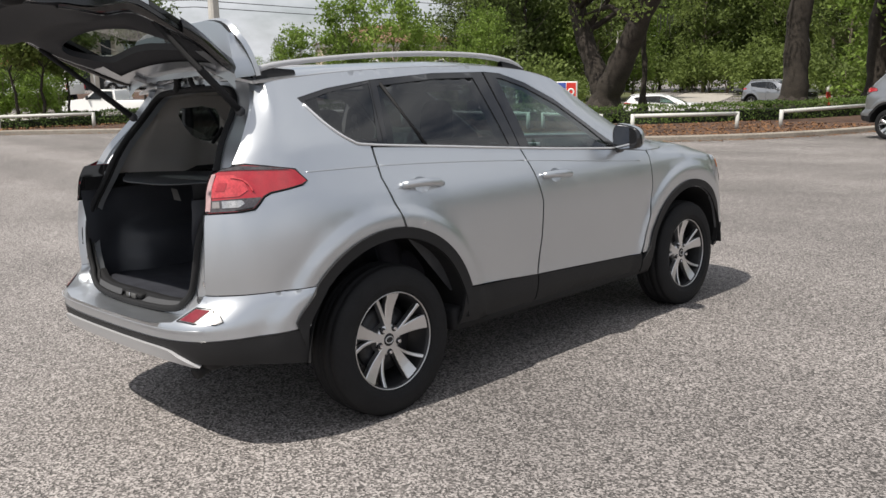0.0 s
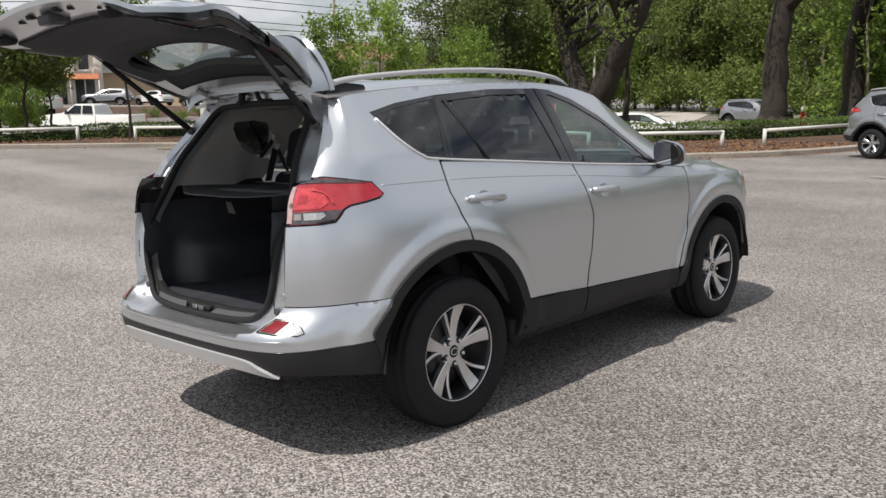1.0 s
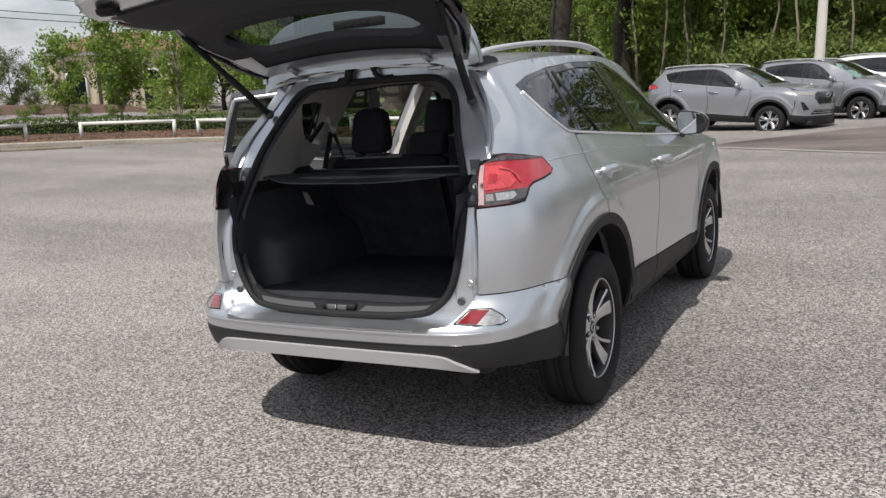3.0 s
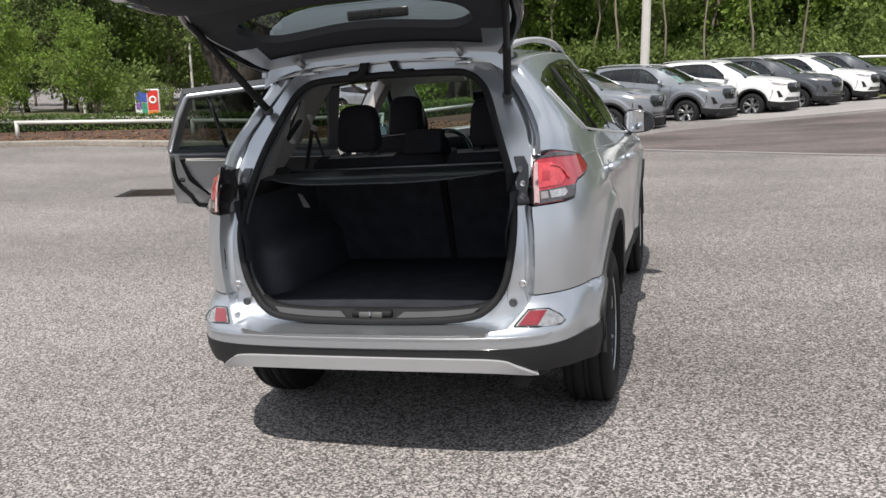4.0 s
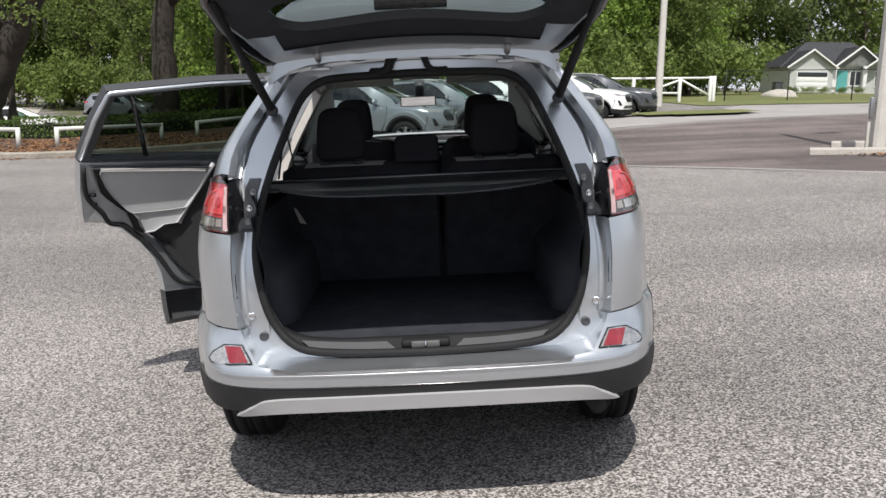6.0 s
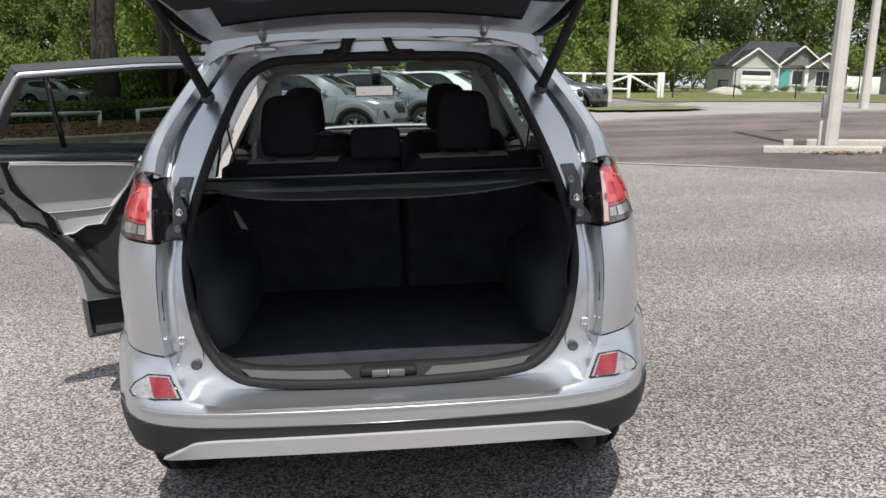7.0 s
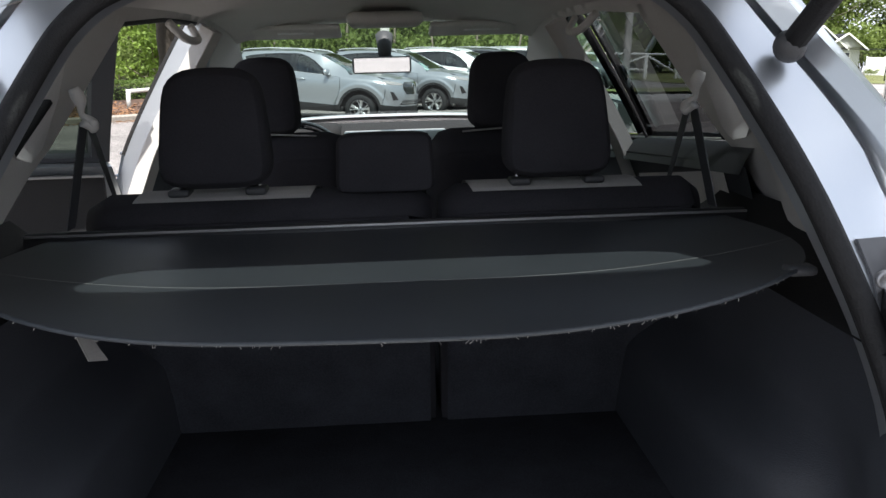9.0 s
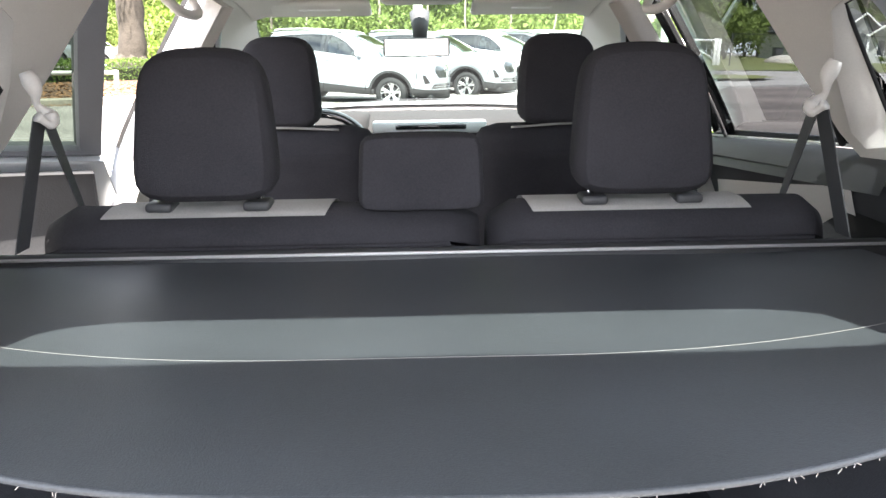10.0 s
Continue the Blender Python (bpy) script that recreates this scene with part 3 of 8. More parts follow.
def wheel(parent, x, y, side, r=0.36):
    """A tyre with tread and shoulder, a five-double-spoke alloy rim, brake disc, cap and nuts."""
    w = thing("wheel", "", "")
    w.parent = parent
    w.matrix_basis = pose(x, y, r - 0.008, 0, 0, 0 if side > 0 else 180)
    big = Matrix.Diagonal((1, 1.065, 1.065, 1))
    bm = bmesh.new()
    lathe(bm, [(-0.105, 0.222), (-0.112, 0.27), (-0.108, 0.315), (-0.092, 0.348), (-0.07, 0.357), (-0.066, 0.349), (-0.060, 0.349), (-0.056, 0.359), (-0.02, r), (-0.014, 0.351), (-0.008, 0.351), (-0.002, r), (0.002, r), (0.008, 0.351), (0.014, 0.351), (0.02, r), (0.056, 0.359), (0.060, 0.349), (0.066, 0.349), (0.07, 0.357), (0.092, 0.348), (0.104, 0.325), (0.110, 0.30), (0.112, 0.27), (0.1115, 0.264), (0.109, 0.260), (0.106, 0.248), (0.10, 0.236), (0.085, 0.232)], sides=48)
    part("tyre", bm, TYRE, w, "black radial tyre")
    bm = bmesh.new()
    lathe(bm, [(0.088, 0.221), (0.092, 0.219), (0.089, 0.211), (0.07, 0.206), (-0.02, 0.196), (-0.09, 0.205)], sides=48)
    part("rim", bm, ALLOY_DARK, w, "dark painted rim barrel", matrix=big)
    bm = bmesh.new()
    tube(bm, [(0.0915, 0.2155 * math.cos(k * math.tau / 48), 0.2155 * math.sin(k * math.tau / 48)) for k in range(48)], 0.0035, 6, closed=True)
    part("rim_edge", bm, ALLOY, w, "bright machined rim edge", matrix=big)
    for k in range(5):
        turn = Matrix.Rotation(radians(72 * k + 90), 4, "X")
        # wide blade and slim blade of each pair
        for lean, w0, w1, name in ((-6, 0.014, 0.034, "spoke"), (21, 0.006, 0.009, "slim_spoke")):
            bm = bmesh.new()
            rows = []
            for i in range(7):
                t = i / 6
                rad = 0.045 + 0.168 * t
                ang = radians(lean * (0.35 + 0.65 * t))
                half = w0 + (w1 - w0) * t
                xx = 0.055 + 0.028 * t - 0.012 * math.sin(t * math.pi)
                c, s = math.cos(ang), math.sin(ang)
                rows.append([bm.verts.new((xx - d, rad * c - h * s, rad * s + h * c)) for d, h in ((0.03, -half), (0.003, -half), (0.0, -half + 0.003), (0.0, half - 0.003), (0.003, half), (0.03, half))])
            for a, b in zip(rows, rows[1:]):
                for j in range(5):
                    bm.faces.new((a[j], b[j], b[j + 1], a[j + 1]))
            bm.faces.new(rows[0])
            bm.faces.new(rows[-1][::-1])
            bmesh.ops.transform(bm, matrix=turn, verts=bm.verts)
            part(name, bm, ALLOY, w, "bright machined alloy spoke", smooth=False, matrix=big)
    bm = bmesh.new()
    lathe(bm, [(0.0, 0.074), (0.046, 0.070), (0.052, 0.064), (0.054, 0.050), (0.054, 0.029)], sides=28)
    part("hub", bm, ALLOY, w, "bright machined hub", matrix=big)
    bm = bmesh.new()
    lathe(bm, [(0.048, 0.0295), (0.056, 0.028), (0.0575, 0.024), (0.058, 0.0005)], sides=24)
    part("hub_cap", bm, ALLOY_DARK, w, "dark centre cap with a plain oval emblem", matrix=big)
    bm = bmesh.new()
    tube(bm, [(0.058, 0.021 * math.cos(k * math.tau / 20), 0.015 * math.sin(k * math.tau / 20)) for k in range(20)], 0.0025, 6, closed=True)
    part("emblem", bm, ALLOY, w, "bright oval emblem", matrix=big)
    for k in range(5):
        bm = bmesh.new()
        a = radians(72 * k + 54)
        lathe(bm, [(0.0, 0.015), (0.0552, 0.015), (0.0552, 0.001)], sides=12)
        bmesh.ops.transform(bm, matrix=pose(0, 0.056 * math.cos(a), 0.056 * math.sin(a)), verts=bm.verts)
        part("nut_well", bm, ALLOY_DARK, w, "dark nut well", matrix=big)
        bm = bmesh.new()
        bmesh.ops.create_cone(bm, cap_ends=True, segments=6, radius1=0.010, radius2=0.008, depth=0.03, matrix=pose(0.05, 0.056 * math.cos(a), 0.056 * math.sin(a), 0, 90, 0))
        part("wheel_nut", bm, CHROME, w, matrix=big)
    bm = bmesh.new()
    lathe(bm, [(0.0, 0.15), (0.012, 0.15), (0.012, 0.06), (0.0, 0.06)], sides=32)
    part("brake_disc", bm, ALLOY_DARK, w, "dark brake disc", matrix=big)
    return w


def body(car, paint, shut, doors=True):
    """Outer body panels common to the cars. shut: with its tailgate and left rear door closed."""
    lift = CANT(3.2) - 0.97

    def hi(pts):
        return [(v, z + lift * min(max((z - 0.55) / 0.3, 0), 1)) for v, z in pts]
    tailp = [(-0.80, z) for z in (1.225, 1.3, 1.4, 1.48, 1.55)]
    for side in (1, -1):
        # quarter panel with the pillar, roof rail and windscreen pillar
        loop = [(-0.885, 0.700), (-0.45, 0.694)] + arc(0, 0.35, 0.50, 137, 84, 14) + DOOR_REAR[::-1] + WINDOW_TAIL + WINDOW_TOP + [(1.98, 1.108), (2.17, 1.09), (2.44, 1.093)] + [(y, CANT(y)) for y in (2.2, 2.0, 1.8, 1.6, 1.35, 1.0, 0.5, 0.0, -0.45)] + tailp[::-1] + [(-0.737, 1.226), (-0.609, 1.213), (-0.440, 1.192), (-0.385, 1.137), (-0.416, 1.118), (-0.497, 1.106), (-0.58, 1.097), (-0.611, 1.085), (-0.632, 1.061), (-0.656, 1.037), (-0.715, 1.031), (-0.878, 1.028)]
        part("quarter_panel", paneled(loop, side=side, lip=0.03, step=0.03), paint, car)
        for v0, v1 in ((-0.385, 0.0), (0.012, 0.996), (1.008, 2.08)):
            if shut or side > 0 or v0 != 0.012:
                part("shoulder_crease", tubed(surf_line([(v0 + (v1 - v0) * k / 16, CREASE(v0 + (v1 - v0) * k / 16)) for k in range(17)], -0.0012, side), 0.0036, 6), paint, car, "sharp shoulder crease")
        rear = [(0.006, 1.25), (0.006, 1.112), (0.042, 1.0), (0.082, 0.889)] + arc(0, 0.35, 0.50, 79, 21, 14) + [(0.47, 0.528), (1.044, 0.49)] + shifted(DOOR_GAP[1:-1][::-1], -0.006) + [(0.994, 1.178), (0.5, 1.218)]
        if shut or side > 0:
            part("rear_door", paneled(rear, side=side, holes=[cup_loop(0.225, 1.062)]), paint, car)
        front = shifted(DOOR_GAP, 0.005) + [(2.06, 0.445)] + shifted(FENDER_GAP[1:-1][::-1], -0.006) + [(2.17, 1.086), (1.83, 1.114), (1.4, 1.145)]
        part("front_door", paneled(front, side=side, holes=[cup_loop(1.225, 1.018)]), paint, car)
        fender = shifted(FENDER_GAP, 0.004) + arc(2.66, 0.35, 0.46, 168, 15, 24) + hi([(3.17, 0.50), (3.22, 0.62), (3.26, 0.80)]) + [(3.20, CANT(3.2) - 0.015), (3.0, CANT(3.0) - 0.003), (2.8, CANT(2.8) - 0.004), (2.45, CANT(2.45) - 0.007)]
        part("front_fender", paneled(fender, side=side), paint, car)
        # black arch flares and sills
        flare = arc(0, 0.35, 0.54, 20, 158, 26) + arc(0, 0.35, 0.488, 168, 10, 26)
        part("arch_flare", paneled(flare, side=side, off=0.010, lip=0.03, step=0.05), CLADDING, car, "black plastic wheel-arch flare")
        flare = arc(2.66, 0.35, 0.512, 12, 166, 26) + [(2.075, 0.40), (2.10, 0.32), (2.21, 0.32)] + arc(2.66, 0.35, 0.462, 176, 2, 26)
        part("arch_flare", paneled(flare, side=side, off=0.010, lip=0.03, step=0.05), CLADDING, car, "black plastic wheel-arch flare")
        if shut or side > 0:
            part("sill_cladding", paneled([(0.44, 0.34), (0.47, 0.522), (1.046, 0.486), (1.043, 0.32)], side=side, off=0.006), CLADDING, car, "black plastic door cladding")
        part("sill_cladding", paneled([(1.053, 0.32), (1.056, 0.484), (2.066, 0.44), (2.09, 0.31)], side=side, off=0.006), CLADDING, car, "black plastic door cladding")
        # windows
        part("quarter_window", paneled([(0.030, 1.265), (-0.10, 1.294), (-0.185, 1.363), (-0.268, 1.482), (-0.1, 1.522), (0.178, 1.555), (0.135, 1.44), (0.062, 1.263)], side=side, off=-0.004, lip=0), PRIVACY, car, "dark tinted quarter window")
        part("window_surround", paneled([(-0.002, 1.266), (-0.11, 1.290), (-0.19, 1.362), (-0.275, 1.487), (-0.1, 1.527), (0.19, 1.564), (0.165, 1.49), (0.098, 1.30), (0.088, 1.256)], side=side, off=-0.0025, lip=0.0, holes=[[(0.045, 1.274), (-0.10, 1.304), (-0.175, 1.372), (-0.243, 1.472), (-0.1, 1.508), (0.155, 1.545), (0.118, 1.44)]]), GLOSS_BLACK, car)
        if shut or side > 0:
            part("rear_window", paneled([(0.075, 1.262), (0.185, 1.538), (0.6, 1.570), (0.90, 1.574), (0.935, 1.195), (0.5, 1.232)], side=side, off=-0.004, lip=0), PRIVACY, car, "dark tinted rear door window")
            part("window_frame", paneled([(0.072, 1.252), (0.128, 1.44), (0.172, 1.558), (0.6, 1.590), (0.975, 1.594), (0.985, 1.40), (0.998, 1.18), (0.5, 1.222)], side=side, off=0.0, lip=0.002, holes=[[(0.095, 1.262), (0.20, 1.532), (0.6, 1.562), (0.885, 1.565), (0.925, 1.205), (0.5, 1.238)]]), GLOSS_BLACK, car, "gloss black door window frame")
            part("window_divider", tubed(surf_line([(0.335, 1.238), (0.225, 1.545)], -0.001, side), 0.009, 6), RUBBER, car, "black window divider bar")
        part("front_window", paneled([(1.08, 1.19), (1.08, 1.56), (1.28, 1.515), (1.5, 1.405), (1.7, 1.258), (1.84, 1.13), (1.4, 1.163)], side=side, off=-0.004, lip=0), PANE, car, "lightly tinted front door window").visible_shadow = False
        part("window_frame", paneled([(1.003, 1.18), (0.99, 1.594), (1.12, 1.586), (1.3, 1.532), (1.5, 1.432), (1.7, 1.287), (1.9, 1.134), (1.96, 1.11), (1.4, 1.148)], side=side, off=0.0, lip=0.01, holes=[[(1.078, 1.186), (1.075, 1.562), (1.12, 1.558), (1.28, 1.508), (1.5, 1.398), (1.7, 1.25), (1.822, 1.135), (1.4, 1.163)]]), GLOSS_BLACK, car, "gloss black door window frame")
        # bright strip under the windows, door handles, rails, mirror
        strip_line = spline([(1.93, 1.116), (1.4, 1.150), (1.0, 1.180), (0.5, 1.221), (0.0, 1.262), (-0.10, 1.286), (-0.19, 1.358), (-0.262, 1.458)], 6)
        if not shut and side < 0:
            strip_line = spline([(1.93, 1.116), (1.4, 1.150), (1.01, 1.180)], 6)
        part("belt_trim", tubed(surf_line(strip_line, 0.003, side), 0.0058, 6), BRIGHT_TRIM, car, "thin bright belt-line trim")
        for (y0, z0), own in (((0.105, 1.068), "rear_door_handle"), ((1.105, 1.024), "front_door_handle")):
            if not shut and side < 0 and own == "rear_door_handle":
                continue
            pts = []
            for i in range(11):
                t = i / 10
                lift = 0.006 + 0.030 * math.sin(min(t, 1 - t) * math.pi) ** 0.5 * (0.7 + 0.3 * math.sin(t * math.pi))
                p = skin(y0 + 0.245 * t, z0 - 0.014 * t) + skin_normal(y0, z0) * lift
                pts.append((p.x * side, p.y, p.z))
            part(own, tubed(pts, [0.011 + 0.010 * math.sin((0.1 + 0.8 * i / 10) * math.pi) ** 0.5 for i in range(11)], 10), paint, car, "body-coloured pull handle")
            cy, cz = y0 + 0.12, z0 - 0.006
            part("handle_cup", paneled(cup_loop(cy, cz), side=side, lip=0, step=0.012, surface=lambda v, z: skin(v, z) - skin_normal(v, z) * 0.015 * max(0, 1 - ((v - cy) / 0.052) ** 2 - ((z - cz) / 0.038) ** 2)), paint, car, "hollow behind the handle")
        rail = [(0.50 * side, y, roof_point(0.5, y).z + dz) for y, dz in ((-0.40, 0.012), (-0.37, 0.040), (-0.2, 0.052), (0.2, 0.056), (0.6, 0.056), (1.0, 0.050), (1.25, 0.040), (1.36, 0.022), (1.40, 0.005))]
        bm = bmesh.new()
        rows = []
        for x, y, z in spline(rail, 4):
            rows.append([bm.verts.new((x + dx, y, z + dz)) for dx, dz in ((-0.017, -0.012), (-0.019, 0.004), (-0.010, 0.013), (0.010, 0.013), (0.019, 0.004), (0.017, -0.012))])
        for a, b in zip(rows, rows[1:]):
            for j in range(6):
                bm.faces.new((a[j], a[(j + 1) % 6], b[(j + 1) % 6], b[j]))
        bm.faces.new(rows[0])
        bm.faces.new(rows[-1][::-1])
        rail_ob = part("roof_rail", bm, SKID, car, "silver raised roof rail")
        for y0, y1 in ((-0.41, -0.20), (1.22, 1.41)):
            bm = bmesh.new()
            grid(bm, lambda u, v: (0.5 * side + (v - 0.5) * 0.046, y0 + (y1 - y0) * u, roof_point(0.5, y0 + (y1 - y0) * u).z - 0.012 + 0.052 * math.sin(v * math.pi) ** 0.4 * (1 - 0.65 * abs(u - (0.35 if y0 < 0 else 0.4)) ** 1.2)), 8, 8)
            part("rail_foot", bm, CLADDING, rail_ob, "black plastic rail foot")
        m = pose(0.925 * side, 1.875, 1.186, 0, 0, -5 * side)

        def mirror_shape(v, grow):
            """A flat-backed pod that tapers outward and slopes at its top."""
            x, y, z = v
            x = math.copysign(abs(x) ** 0.62, x)
            z = math.copysign(abs(z) ** 0.70, z)
            taper = 1 - 0.17 * x * side
            return Vector((0.098 * grow * x, 0.070 * grow * (y if y > 0 else max(y, -0.42)), (0.076 * grow * z * taper) - 0.006 * x * side))
        shell = bmesh.new()
        bmesh.ops.create_uvsphere(shell, u_segments=28, v_segments=18, radius=1)
        for v in shell.verts:
            v.co = mirror_shape(v.co, 1.0)
        mir = part("wing_mirror", shell, GLOSS_BLACK, car, "gloss black and silver door mirror", matrix=m)
        cap = bmesh.new()
        bmesh.ops.create_uvsphere(cap, u_segments=28, v_segments=18, radius=1)
        bmesh.ops.bisect_plane(cap, geom=cap.verts[:] + cap.edges[:] + cap.faces[:], plane_co=(0, 0.005, 0.1), plane_no=(0, 1, 0.35), clear_inner=True)
        for v in cap.verts:
            v.co = mirror_shape(v.co, 1.03)
        part("mirror_cap", cap, paint, mir, "body-coloured mirror cap")
        rim = [mirror_shape((math.cos(k * math.tau / 28), 0, math.sin(k * math.tau / 28)), 0.86) for k in range(28)]
        part("mirror_glass", paneled([(p.x, p.z) for p in rim], lip=0, step=0.03, surface=lambda v, z: Vector((v, -0.0325 + 0.10 * v * side, z)), normal=lambda v, z: Vector((0, -1, 0))), WING_GLASS, mir, "tinted mirror glass")
        part("mirror_arm", boxed((-0.16 if side > 0 else 0.05, -0.03, -0.092), (-0.05 if side > 0 else 0.16, 0.035, -0.045), 0.015), GLOSS_BLACK, mir, "black mirror arm")
        # wheel houses
        for cy, r in ((0.0, 0.487), (2.66, 0.461)):
            bm = bmesh.new()
            grid(bm, lambda u, v: (side * (0.885 - 0.36 * v), cy + r * math.cos(radians(-14 + 208 * u)), max(0.35 + r * math.sin(radians(-14 + 208 * u)), 0.37)), 26, 3)
            part("wheel_arch_liner", bm, RUBBER, car, "black wheel-arch liner")
            bm = bmesh.new()
            grid(bm, lambda u, v: (side * 0.53, cy - r + 2 * r * u, 0.37 + 0.43 * v), 6, 3)
            part("inner_arch", bm, RUBBER, car)
        # head lamp
        if shut:
            part("head_lamp", paneled([(3.15, 1.035), (3.30, 1.040), (3.55, 1.015), (3.80, 0.975), (3.76, 0.945), (3.5, 0.950), (3.3, 0.975)], side=side, off=0.006, step=0.04), CLEAR_LENS, car, "slim clear head lamp")
            part("bumper_intake", paneled([(3.38, 0.80), (3.47, 0.79), (3.60, 0.62), (3.45, 0.60)], side=side, off=0.006, step=0.04), GLOSS_BLACK, car, "black corner intake")
        else:
            part("head_lamp", paneled([(3.20, 0.95), (3.27, 0.80), (3.45, 0.775), (3.72, 0.76), (3.86, 0.78), (3.6, 0.86), (3.35, 0.94)], side=side, off=0.004), CLEAR_LENS, car, "clear head lamp")
            part("turn_signal", paneled([(3.14, 0.965), (3.20, 0.905), (3.31, 0.90), (3.32, 0.93)], side=side, off=0.006, step=0.03), AMBER_LENS, car, "amber side marker lens")
        for cy in (0.0, 2.66):
            wheel(car, 0.774 * side, cy, side)
    # nose

    def nose_skin(v, z):
        p = skin(min(v, 8.6 - v), z)
        return p if v <= 4.3 else Vector((-p.x, p.y, p.z))

    def nose_normal(v, z):
        n = skin_normal(min(v, 8.6 - v - 1e-4), z)
        return n if v <= 4.3 else Vector((-n.x, n.y, n.z))
    rim = [(3.18, 0.50), (3.225, 0.62), (3.265, 0.80), (3.24, 1.0), (3.20, 1.072), (3.5, 1.078), (3.8, 1.088), (4.3, 1.094), (4.8, 1.088), (5.1, 1.078), (5.4, 1.072), (5.36, 1.0), (5.335, 0.80), (5.375, 0.62), (5.42, 0.50), (5.1, 0.47), (3.5, 0.47)]
    low = [(3.74, 0.61), (3.64, 0.50), (4.96, 0.50), (4.86, 0.61)]
    if not shut:
        rim, low = hi([(3.18, 0.50), (3.225, 0.62), (3.265, 0.795), (3.45, 0.77), (3.72, 0.755), (3.86, 0.775), (4.74, 0.775), (4.88, 0.755), (5.15, 0.77), (5.335, 0.795), (5.375, 0.62), (5.42, 0.50), (5.1, 0.47), (3.5, 0.47)]), [(3.78, 0.70), (3.70, 0.60), (3.64, 0.50), (4.96, 0.50), (4.90, 0.60), (4.82, 0.70)]
    part("front_bumper", paneled(rim, surface=nose_skin, normal=nose_normal, holes=[low]), paint, car)
    part("grille", paneled([(3.74, 0.735), (3.62, 0.48), (4.98, 0.48), (4.86, 0.735)], surface=nose_skin, normal=nose_normal, off=-0.03), GLOSS_BLACK, car, "black front grille")
    for z in (0.54, 0.59):
        part("grille_bar", tubed([nose_skin(3.72 + 1.16 * k / 12, z) - Vector((0, 0.012, 0)) for k in range(13)], 0.008, 6), STEEL, car, "dark grille bar")
    badge = 0.93 if shut else 0.67
    part("emblem", tubed([(0.075 * math.cos(k * math.tau / 24), nose_skin(4.3, badge).y + 0.014, badge + 0.05 * math.sin(k * math.tau / 24)) for k in range(24)], 0.009, 6, closed=True), CHROME, car, "bright oval emblem")
    if shut:
        part("upper_grille", paneled([(3.90, 1.02), (3.80, 0.97), (3.77, 0.87), (3.90, 0.74), (4.70, 0.74), (4.83, 0.87), (4.80, 0.97), (4.70, 1.02)], surface=nose_skin, normal=nose_normal, off=0.008), GLOSS_BLACK, car, "black mesh grille")
    part("lower_bumper", paneled([(3.12, 0.34), (3.18, 0.50), (3.5, 0.465), (5.1, 0.465), (5.42, 0.50), (5.48, 0.34), (5.0, 0.30), (3.6, 0.30)], surface=nose_skin, normal=nose_normal, off=0.006), CLADDING, car, "black plastic lower bumper")
    # bonnet
    bm = bmesh.new()

    def hood(u, v):
        y = 2.40 + (1.02 - 0.20 * abs(2 * u - 1) ** 3) * v
        w = 0.715 - 0.06 * max(0, v - 0.75) * 4 + 0.02 * v
        x = w * (2 * u - 1)
        z = CANT(min(y, 3.3)) + 0.045 * (1 - abs(2 * u - 1) ** 3) - 0.20 * max(0, v - 0.8) ** 1.5
        return (x, y, z)
    part("bonnet", thicken(grid(bm, hood, 16, 16), 0.012), paint, car)
    bm = bmesh.new()
    part("roof", thicken(grid(bm, lambda u, v: roof_point((2 * u - 1) * (CANT_X(-0.45 + 2.03 * v) + 0.002), -0.45 + 2.03 * v), 18, 24), 0.012), paint, car)
    bm = bmesh.new()
    part("windscreen", grid(bm, lambda u, v: roof_point((2 * u - 1) * CANT_X(1.585 + 0.83 * v), 1.585 + 0.83 * v) - Vector((0, 0, 0.006)), 14, 10), SCREEN, car, "clear windscreen").visible_shadow = False
    part("cowl", boxed((-0.68, 2.36, 0.98), (0.68, 2.47, 1.09 + lift), 0.02), CLADDING, car, "black windscreen cowl")
    # floor pan
    bm = bmesh.new()
    box(bm, (-0.70, -0.85, 0.385), (0.70, 3.2, 0.47), 0.03)
    box(bm, (-0.845, 0.42, 0.29), (0.845, 2.25, 0.42), 0.03)
    part("underbody", bm, RUBBER, car, "dark underbody")
    part("front_valance", boxed((-0.6, 3.15, 0.24), (0.6, 3.5, 0.36), 0.03), RUBBER, car)


def tail_loop(pts):
    return pts + [(-3.3 - v, z) for v, z in pts[::-1]]


def tail_skin(v, z):
    p = skin(max(v, -3.3 - v), z)
    return p if v >= -1.65 else Vector((-p.x, p.y, p.z))


def tail_normal(v, z):
    n = skin_normal(max(v, -3.3 - v + 1e-4), z)
    return n if v >= -1.65 else Vector((-n.x, n.y, n.z))


